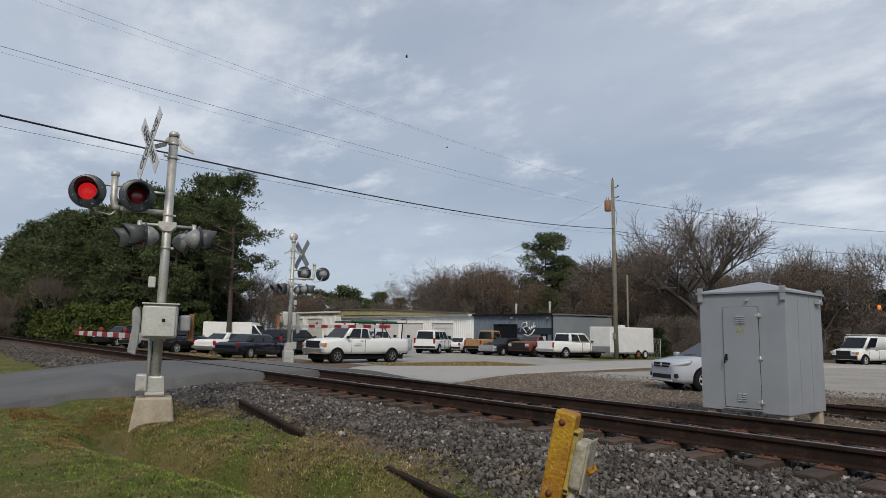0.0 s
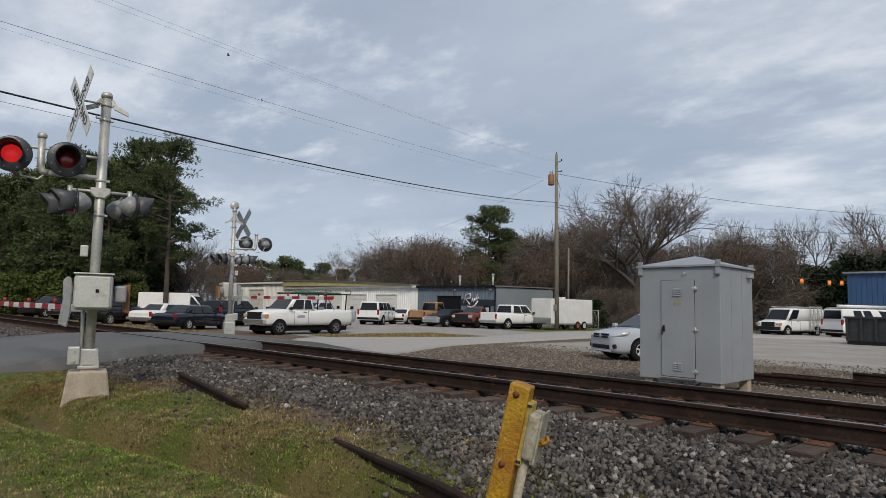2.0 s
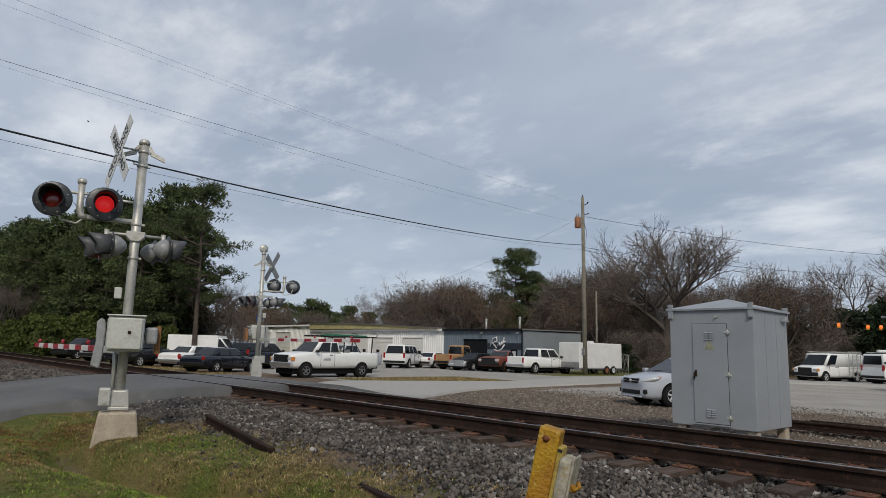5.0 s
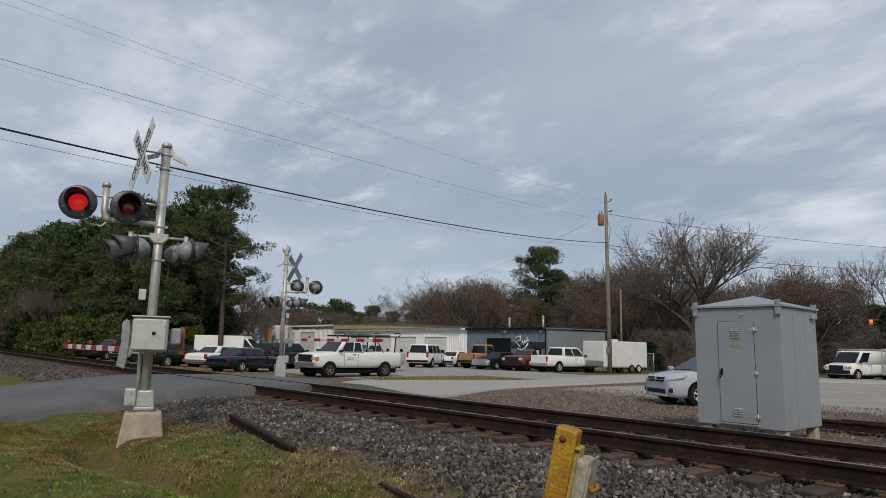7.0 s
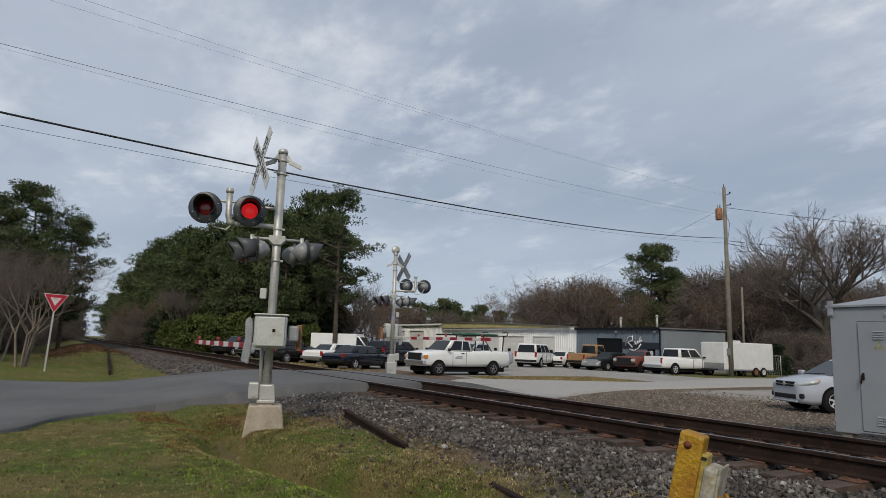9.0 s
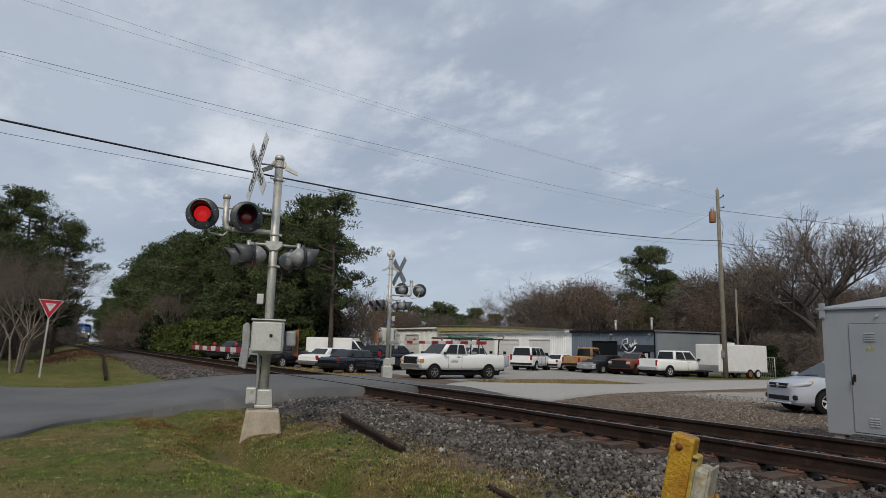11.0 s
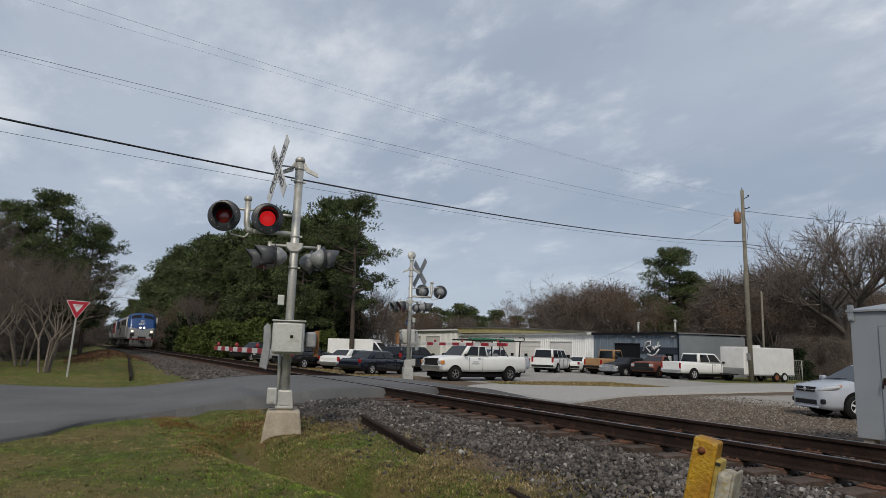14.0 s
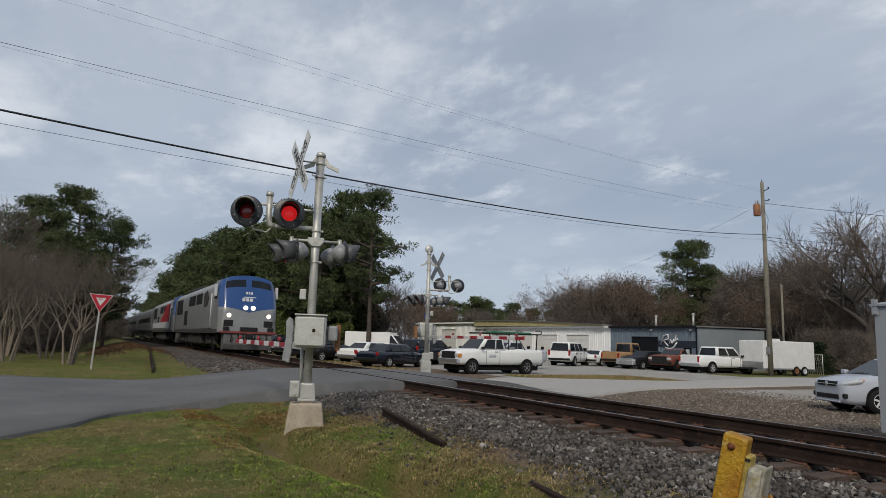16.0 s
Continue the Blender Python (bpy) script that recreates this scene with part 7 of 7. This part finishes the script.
plant(pine_c, [(-160, 15, 1.0), (-185, 16, 1.0), (-74, -5, 0.8), (-88, -2.6, 0.8), (-100, -3.4, 0.85), (-122, -1.5, 0.85), (-150, -1.5, 0.85), (-205, 2, 0.9), (-240, 3, 0.9), (-280, 8, 1.0), (-225, 16, 1.0), (-270, 18, 1.0), (-110, -2, 0.9), (-135, -1, 0.9), (-165, 0, 0.9)])
wood_pine = pine("pine_tree", 17, 17.0, 0.10, 0.20, 44, 44, (0.32, 0.065), 1.10, "tall dark pine in the closed wood beside the line")
rgw = random.Random(8)
plant(wood_pine, [(x, y0 + rgw.uniform(-1.2, 1.2), rgw.uniform(0.88, 1.12)) for y0, x0, step in ((21, -66, 6.5), (26, -73, 6.0), (16.5, -86, 8.0)) for x in (x0 - step * k + rgw.uniform(-1.5, 1.5) for k in range(10))], 9)
# lone pines and the far skyline
pine_d = pine("pine_tree", 14, 14.0, 0.30, 0.21, 42, 90, (0.20, 0.036), 0.85, "rounded dark pine behind the workshop")
plant(pine_d, [(-56.0, 63.5, 1.05), (-62.5, 78, 0.72), (-58.0, 70, 0.75), (-50.8, 64, 0.70), (-47.5, 66, 0.7), (-53.5, 66, 0.80)])
far_pine = pine("pine_tree", 15, 13.0, 0.25, 0.26, 22, 36, (0.45, 0.09), 1.3, "distant pine on the skyline")
rgp = random.Random(5)
plant(far_pine, [(-(140 + rgp.uniform(0, 30)) * math.sin(radians(b)), (140 + rgp.uniform(0, 30)) * math.cos(radians(b)), rgp.uniform(0.72, 0.98)) for b in np.arange(36, 74, 1.6)], 6)
# evergreen undergrowth by the line
bush = shrub("evergreen_bush", 21, 3.6, 3.6, holly, "bright evergreen bush at the wood's edge", 60, 90, (0.22, 0.06))
plant(bush, [(-67, 17.5, 1.0), (-70.5, 14.6, 1.1), (-74, 13.8, 1.15), (-79, 13.0, 1.0), (-61, 21.5, 0.9), (-84, 12.8, 1.0), (-70, 17, 1.25)])
dark_bush = shrub("dark_bush", 22, 4.6, 4.6, dark_leaves, "dark evergreen thicket of leafy bushes", 60, 80, (0.26, 0.08))
plant(dark_bush, [(-65, 21, 1.1), (-72, 18.8, 1.2), (-79, 17, 1.2), (-89, 13.5, 1.1), (-98, 13.5, 1.1), (-110, 13.0, 1.1), (-125, 13, 1.1), (-145, 13, 1.2), (-66, 26, 1.2), (-76, -3.5, 1.2), (-92, -0.5, 1.1), (-115, 0.5, 1.1), (-62, -6.5, 1.2), (-44, -9, 1.2), (-38, -10, 1.0), (-52, -9.5, 1.2),
                 (-33.2, 52.8, 0.55), (-35.5, 56, 0.7), (-16, 75, 1.3), (-21, 76, 1.4), (-26, 74, 1.25), (-11, 86, 1.3), (-30.5, 76, 1.3), (-24.5, 60.5, 0.35), (-3, 92, 1.3), (-18, 82, 1.5), (-42, 68, 1.2), (-47, 64, 1.1), (-13.5, 78, 1.6), (-18.5, 79, 1.7), (-8.5, 82, 1.7), (-23.5, 78, 1.5), (-6, 84, 1.6), (-15.5, 83, 1.8)])

thicket = shrub("bare_thicket", 24, 6.0, 6.5, twig_mat, "dense brown leafless winter thicket", 90, 110, (0.75, 0.011))
plant(thicket, [(-66, 62, 1.75), (-73, 59, 1.5), (-62, 60.5, 1.5), (-69, 58, 1.55), (-47.0, 61.5, 1.35), (-43.5, 60, 1.7), (-39.8, 61, 1.75), (-24, 71, 1.5), (-29.5, 73, 1.6), (-35, 71, 1.5), (-40, 73, 1.6), (-45.5, 75, 1.5), (-51, 71, 1.3), (-37, 62, 1.0), (-34.0, 54.5, 0.62), (-31.6, 55.5, 0.6), (-31, 66, 1.2), (-19, 88, 1.7), (-11, 92, 1.7), (-2, 95, 1.7), (5, 93, 1.7), (-27, 64, 1.0), (-70, 66, 1.3), (-63, 72, 1.4), (-78, 62, 1.2), (-86, 60, 1.1), (-96, 58, 1.2), (-106, 57, 1.3),
                (-60, 27.0, 0.8), (-108, 12, 0.9), (-124, 11.8, 1.0), (-140, 11.8, 1.0), (-45, -5.5, 0.9), (-50, -3.2, 0.8), (-58, -4, 0.95), (-66, -2.6, 0.9), (-76, -1.0, 0.9), (-88, 0.4, 0.9), (-102, 1.0, 1.0), (-118, 1.4, 1.0), (-140, 2.0, 1.0), (-43, -8.5, 1.1)])
# crape myrtles beside the yield sign
myrtle = bare_tree("crape_myrtle", 31, 5.4, 6, 0.44, 7, "bare multi-stemmed crape myrtle with pale trunks", bark_pale, myrtle_twigs, 0.0095, grp="crape myrtles", fork=2, low=0.22)
plant(myrtle, [(-31.3, -0.9, 1.0), (-33.5, -3.2, 1.05), (-37.5, -2.0, 1.1), (-35, -5.2, 1.1), (-40.5, -4.0, 1.1)])
# big bare oaks
oak = bare_tree("bare_oak", 42, 16.5, 1, 0.50, 7, "large spreading bare oak tree", None, None, 0.020, fork=4, low=0.17)
plant(oak, [(-32.0, 58.8, (1.08, 0.95)), (-5.5, 80, (1.0, 1.05)), (2.5, 84, 1.1)])
oak2 = bare_tree("bare_tree", 43, 13.5, 1, 0.40, 6, "slender bare hardwood tree in winter", None, None, 0.017, fork=3, low=0.24)
plant(oak2, [(-26.0, 66, 0.86), (-37.5, 63, 0.95), (-26.0, 91, 1.12), (-41.5, 60, 0.8), (-64.5, 63, 0.66), (-71, 67, 0.68), (-60.5, 60, 0.78), (-59.5, 26, 0.55), (-62.5, 28, 0.62), (-27, 84, 0.8), (-19, 96, 1.25), (-31, 72, 0.85), (-84, 12.6, 0.6), (-80, 12.2, 0.55), (-46, -6, 0.7), (-74, 62, 0.9), (-70, 63.5, 0.95), (-66, 67, 0.8)])
oak3 = bare_tree("bare_tree", 44, 11.0, 3, 0.5, 6, "bare tree with a few clinging brown leaves", None, twig_red, 0.014, 260, dry_leaves, fork=2, low=0.26)
plant(oak3, [(-64.0, 57.5, (1.15, 1.08)), (-58.5, 58, (1.1, 1.02)), (-52.5, 57.5, (0.95, 0.8)), (-36.5, 54, 0.75), (-40.5, 56.5, 0.75), (-45, 61, 0.78), (-61, 26.4, (0.5, 0.6)), (-105, 52, 0.9), (-113, 55, 0.95), (-98, 50.5, 0.85), (-120, 57, 1.0), (-27.5, 60, 0.8), (-25, 68, 0.9), (-92, 12.8, 0.72), (-101, 12.5, 0.7), (-118, 12, 0.7), (-68, -2.2, 0.6), (-80, -1.2, 0.6), (-99, -0.8, 0.62), (-128, 60, 1.0), (-72.4, 60.5, 1.12), (-76.5, 57.5, 0.95), (-68.5, 65, 1.05)])
# ---- ballast, grass and litter ----
rg = np.random.default_rng(77)


def scatter(n, x0, x1, y0, y1, keep):
    x, y = rg.uniform(x0, x1, n), rg.uniform(y0, y1, n)
    k = rg.uniform(0, 1, n) < keep(x, y)
    return x[k], y[k]


def on_road(x, y):
    """True where the road surface covers the ground."""
    ys_ = np.array([e[0][1] for e in ROAD_EDGES]); xr = np.array([e[0][0] for e in ROAD_EDGES])
    yl_ = np.array([e[1][1] for e in ROAD_EDGES]); xl = np.array([e[1][0] for e in ROAD_EDGES])
    return (x < np.interp(y, ys_, xr) + 0.05) & (x > np.interp(y, yl_, xl) - 0.05)


ROCK = np.array([(x, y, z) for x in (-0.62, 0.62) for y in (-0.62, 0.62) for z in (-0.62, 0.62)], float)
ROCK_F = np.array([(0, 1, 3), (0, 3, 2), (4, 6, 7), (4, 7, 5), (0, 4, 5), (0, 5, 1), (2, 3, 7), (2, 7, 6), (0, 2, 6), (0, 6, 4), (1, 5, 7), (1, 7, 3)])


def stones(name, x, y, size, mat, label, sink=0.25, lift=0.0):
    n = len(x)
    s = size * rg.uniform(0.55, 1.35, n) ** 1.2
    V = np.repeat(ROCK[None], n, 0) * (1 + rg.uniform(-0.42, 0.35, (n, 8, 1))) + rg.normal(size=(n, 8, 3)) * 0.14
    V *= np.stack([rg.uniform(0.7, 1.3, n), rg.uniform(0.7, 1.2, n), rg.uniform(0.5, 0.95, n)], -1)[:, None]
    # random turn for each stone
    q = rg.normal(size=(n, 4)); q /= np.linalg.norm(q, axis=1)[:, None]
    w, a, b, c = q.T
    R = np.stack([1 - 2 * (b * b + c * c), 2 * (a * b - c * w), 2 * (a * c + b * w), 2 * (a * b + c * w), 1 - 2 * (a * a + c * c), 2 * (b * c - a * w), 2 * (a * c - b * w), 2 * (b * c + a * w), 1 - 2 * (a * a + b * b)], -1).reshape(n, 3, 3)
    V = np.einsum("nij,nkj->nki", R, V) * s[:, None, None] * 0.5
    z = ground_z(x, y) + s * (0.5 - sink) * rg.uniform(0.2, 1.0, n) + lift
    V += np.stack([x, y, z], -1)[:, None]
    F = (ROCK_F[None] + (np.arange(n) * 8)[:, None, None]).reshape(-1, 3)
    o = link(name, tri_soup(name, V.reshape(-1, 3), F), mat)
    return tagged(o, label, "gravel", kind="stuff")


ballast_mat = material("granite_ballast", (0.110, 0.097, 0.087), 0.85, scale=3, var=0.3, second=(0.045, 0.038, 0.033), fine=120, bump=0.2, island=0.85)
pale_stone = material("pale_granite", (0.27, 0.255, 0.235), 0.8, scale=3, var=0.3, fine=120, bump=0.2, island=0.5)


def ballast_keep(x, y):
    _, b, _, _ = soil(x, y)
    tie = np.abs(((8.0 - x) / 0.51 + 0.5) % 1 - 0.5) * 0.51 < 0.10
    on_tie = tie & (np.abs(y - TRACK_Y) < 0.95 + 0.35 * (np.sin(x * 5.3) > 0.1))
    rails = np.abs(np.abs(y - TRACK_Y) - 0.754) < 0.08
    return np.clip(b * 1.1, 0, 1) ** 1.6 * ~on_road(x, y) * ~on_tie * ~rails


x, y = scatter(5000, -19.5, 3.5, 3.4, 9.6, ballast_keep)
stones("pale_ballast_stones", x, y, 0.050, pale_stone, "pale ballast stones among the grey ones", 0.1)
x, y = scatter(105000, -19.5, 3.5, 3.4, 9.6, ballast_keep)
stones("ballast_stones", x, y, 0.050, ballast_mat, "loose grey granite ballast stones")
x, y = scatter(42000, -60, -20, 3.0, 9.8, ballast_keep)
stones("ballast_stones", x, y, 0.085, ballast_mat, "loose grey granite ballast along the far bank")
x, y = scatter(900, -12, 2, 3.2, 4.6, lambda x, y: 0.5 + 0 * x)
stones("stray_stones", x, y, 0.045, ballast_mat, "stray stones trodden into the grass")
x, y = scatter(60000, -19, 5, 9.4, 24, lambda x, y: (0.14 + 0.4 * sm(13.0, 16.0, y) - 0.03 * np.maximum(y - 16, 0)) * ~on_road(x, y))
stones("yard_gravel", x, y, 0.045, material("yard_gravel", (0.215, 0.188, 0.160), 0.9, scale=3, var=0.3, fine=120, bump=0.2, island=0.7), "scattered fine yard gravel")


def grass(name, x, y, h, w, mat, label, lean=0.5):
    n = len(x)
    z = ground_z(x, y) - 0.01
    a = rg.uniform(0, 2 * np.pi, n)
    L = h * rg.uniform(0.5, 1.4, n)
    d = np.stack([np.cos(a), np.sin(a)], -1)
    tilt = rg.uniform(0.15, 1.0, n) * lean
    p = np.stack([x, y, z], -1)
    side = np.stack([-d[:, 1], d[:, 0], 0 * a], -1) * (w * rg.uniform(0.6, 1.4, n))[:, None]
    mid = p + np.stack([d[:, 0] * L * tilt * 0.4, d[:, 1] * L * tilt * 0.4, L * 0.6], -1)
    tip = p + np.stack([d[:, 0] * L * tilt * 1.3, d[:, 1] * L * tilt * 1.3, L * (1.05 - 0.5 * tilt)], -1)
    V = np.stack([p - side, p + side, mid + side * 0.8, mid - side * 0.8, tip], 1).reshape(-1, 3)
    i = np.arange(n) * 5
    F = np.concatenate([np.stack([i, i + 1, i + 2], -1), np.stack([i, i + 2, i + 3], -1), np.stack([i + 3, i + 2, i + 4], -1)])
    o = link(name, tri_soup(name, V, F), mat)
    return tagged(o, label, "grass", kind="stuff")


green_blade = material("green_grass", (0.165, 0.240, 0.024), 0.8, scale=5, var=0.3, second=(0.060, 0.095, 0.014), fine=8, bump=0.0, island=0.65, spec=0.2)
dry_blade = material("dry_grass", (0.36, 0.285, 0.135), 0.9, scale=5, var=0.3, second=(0.16, 0.110, 0.050), fine=8, bump=0.0, island=0.65, spec=0.1)
brown_blade = material("russet_weeds", (0.23, 0.085, 0.038), 0.9, scale=1.2, var=0.3, fine=8, bump=0.0, island=0.5, spec=0.1)


def patch(x, y, s, k):
    return np.clip(0.5 + 0.9 * np.sin(x * s + k) * np.sin(y * s * 1.3 + 2 * k) + 0.4 * np.sin(x * s * 2.7 + y * s * 1.9 + k), 0, 1)


def tufts(x, y, k):
    """Small tussocks, a hand across."""
    return 0.15 + 0.85 * sm(-0.15, 0.35, np.sin(x * 23 + 3 * np.sin(y * 7 + k)) * np.sin(y * 27 + 3 * np.sin(x * 6 - k)) + 0.35 * np.sin(x * 9 + y * 11 + k))


def lawn_keep(x, y):
    g, _, _, _ = soil(x, y)
    return g * tufts(x, y, 1.0) * ~on_road(x, y)


x, y = scatter(290000, -13.5, 0.5, -1.5, 4.8, lambda x, y: lawn_keep(x, y) * (0.14 + 0.86 * patch(x, y, 1.35, 0.3)))
grass("grass", x, y, 0.028, 0.0034, green_blade, "short patchy green winter grass", 1.5)
x, y = scatter(250000, -13.5, 0.5, -1.5, 4.8, lambda x, y: lawn_keep(x, y) * (0.14 + 0.86 * (1 - patch(x, y, 1.35, 0.3))))
grass("dry_grass", x, y, 0.028, 0.0032, dry_blade, "dry straw-coloured winter grass", 1.8)
x, y = scatter(90000, -14, 7, -7, 4.5, lambda x, y: lawn_keep(x, y) * np.maximum(sm(0.2, 0.8, x), 1 - sm(-1.8, -1.2, y)) * np.exp(-(np.maximum(x, 0) / 4) ** 2 - (np.minimum(y + 1.5, 0) / 3) ** 2))
grass("grass", x, y, 0.036, 0.006, green_blade, "short patchy green winter grass", 1.5)
x, y = scatter(40000, -12.5, -3.0, 2.6, 4.5, lambda x, y: patch(x, y, 1.4, 4.0))
grass("rank_grass", x, y, 0.045, 0.003, dry_blade, "rank dry grass along the ditch", 1.8)
x, y = scatter(30000, -13.6, -8.6, 1.4, 3.4, lambda x, y: patch(x, y, 1.7, 1.0) * ~on_road(x, y) * (0.25 + 0.75 * np.exp(-((x + 11.8) / 1.2) ** 2)))
grass("russet_weeds", x, y, 0.035, 0.004, brown_blade, "russet dead weeds by the road edge", 1.6)
x, y = scatter(60000, -42, -20.5, -3, 4.4, lambda x, y: ~on_road(x, y) * (0.2 + 0.8 * patch(x, y, 0.6, 1.1)) * (1 - sm(2.2, 3.6, y)))
grass("verge_grass", x, y, 0.032, 0.006, green_blade, "grass verge beyond the road", 1.4)
x, y = scatter(50000, -48, -20.5, -3, 4.0, lambda x, y: ~on_road(x, y) * (0.2 + 0.8 * (1 - patch(x, y, 0.6, 1.1))) * (1 - sm(2.2, 3.6, y)))
grass("verge_straw", x, y, 0.032, 0.006, dry_blade, "straw-coloured patches on the far verge", 1.6)
x, y = scatter(16000, -56, -36, -0.5, 4.6, lambda x, y: sm(-36, -42, x) * sm(-0.5, 0.8, y) * (1 - sm(3.6, 4.6, y)))
V, F = blades(rg, np.stack([x, y, ground_z(x, y) + 0.03], -1), [0.02] * len(x), 1, 0.07, 0.022, 0.3)
tagged(link("leaf_litter", tri_soup("leaf_litter", V, F), material("russet_leaf_litter", (0.13, 0.075, 0.045), 0.9, scale=1.5, var=0.4, fine=8, bump=0.0, island=0.5, spec=0.1)), "russet fallen leaves on the bank", "leaves", kind="stuff")
x, y = scatter(26000, -46, -21, 9.8, 15.5, lambda x, y: ~on_road(x, y) * patch(x, y, 0.7, 2.0) * (1 - sm(-30.5, -28.5, x) * sm(12, 13, y)))
grass("verge_grass", x, y, 0.10, 0.010, dry_blade, "dry grass along the far side of the line", 0.9)
x, y = scatter(20000, -29, -22.8, 19, 27.5, lambda x, y: ~on_road(x, y) * soil(x, y)[0])
grass("island_grass", x, y, 0.06, 0.010, dry_blade, "straw-coloured grass strip beside the lane", 0.9)

x, y = scatter(80000, -13.2, -2.5, 1.3, 3.7, lambda x, y: ~on_road(x, y) * tufts(x, y, 2.2) * (0.35 + 0.65 * patch(x, y, 1.1, 2.6)))
grass("ditch_grass", x, y, 0.034, 0.0036, green_blade, "darker green grass in the shallow ditch", 1.5)
x, y = scatter(60000, -13.2, -2.5, 1.3, 3.9, lambda x, y: ~on_road(x, y) * tufts(x, y, 4.1) * (1.0 - 0.7 * patch(x, y, 1.1, 2.6)))
grass("ditch_straw", x, y, 0.034, 0.0034, dry_blade, "dead straw-brown grass in the shallow ditch", 1.7)
# fallen leaves
n = 1500
x, y = scatter(n, -13, -1, 0.2, 4.2, lambda x, y: 0.4 * patch(x, y, 1.9, 3.0))
V, F = blades(rg, np.stack([x, y, ground_z(x, y) + 0.02], -1), [0.01] * len(x), 1, 0.03, 0.010, 0.3)
tagged(link("fallen_leaves", tri_soup("fallen_leaves", V, F), dry_leaves), "scattered brown fallen leaves", "leaves", kind="stuff")
bird_mat = material("bird_black", (0.012, 0.012, 0.014), 0.8, scale=20, var=0.2)
BIRDS = []
for k in range(2):
    o = thing("bird", pose(0, 0, 0), "small dark bird flying against the clouds", "bird", "birds")
    part("body", lathe(B(), [(0.01, -0.2), (0.06, -0.1), (0.07, 0.02), (0.03, 0.14), (0.005, 0.18)], 8, pose(0, 0, 0, 0, 90) @ Matrix.Scale(0.6, 4)), bird_mat, o)
    for sd in (-1, 1):
        part("wing", prism(B(), [(-0.08, 0.0), (0.10, 0.0), (0.06, sd * 0.28), (-0.06, sd * 0.5), (-0.10, sd * 0.2)], 0.0, 0.012, pose(0, 0, 0.02, 14 * sd) @ Matrix.Scale(0.6, 4), axis="z"), bird_mat, o)
    BIRDS.append(o)


# ---- what moves ----
def train_x(t):
    return -35.3 - 24.7 * (16.0 - t)


def motions():
    times = [0.0, 0.5] + [float(k) for k in range(1, 16)] + [15.5, 16.0]
    for car, back in TRAIN:
        walk(car, [(t, pose(train_x(t) - back, TRACK_Y, RAIL_TOP)) for t in times])
    half, first = 0.604, 0.12
    for drum, m, beat in DRUMS:
        # the glowing side faces out while lit; it swings round at each beat
        turn = 0.0 if beat == 0 else 180.0
        rows = [(0.0, turn)]
        for beat_no in range(27):
            n = round((first + half * beat_no) * FPS)
            late = -n % (FPS // 2)
            if 0 < late < 3:
                n += late - 3
            rows += [((n + k) / FPS, turn + 60 * k) for k in range(4)]
            turn += 180
        rows.append((16.0, turn))
        walk(drum, [(tt, m @ pose(0, 0, 0, 0, 0, ang % 360)) for tt, ang in rows])
    # birds drift across
    for o, rows, h in ((BIRDS[0], ((0.0, -34.8, 25.2, 20.65), (1.5, -39.3, 22.3, 18.1), (3.5, -48.9, 8.7, 21.3), (6.0, -60.0, -7.0, 22.0), (10.0, -80.0, -34.0, 23.0), (16.0, -108.0, -76.0, 24.0)), -125),
                       (BIRDS[1], ((0.0, -52.2, 43.5, 21.6), (4.0, -70.0, 22.0, 24.0), (10.0, -98.0, -14.0, 26.0), (16.0, -126.0, -50.0, 26.0)), -128)):
        walk(o, [(t, pose(x, y, z, 0, 0, h)) for t, x, y, z in rows])


motions()
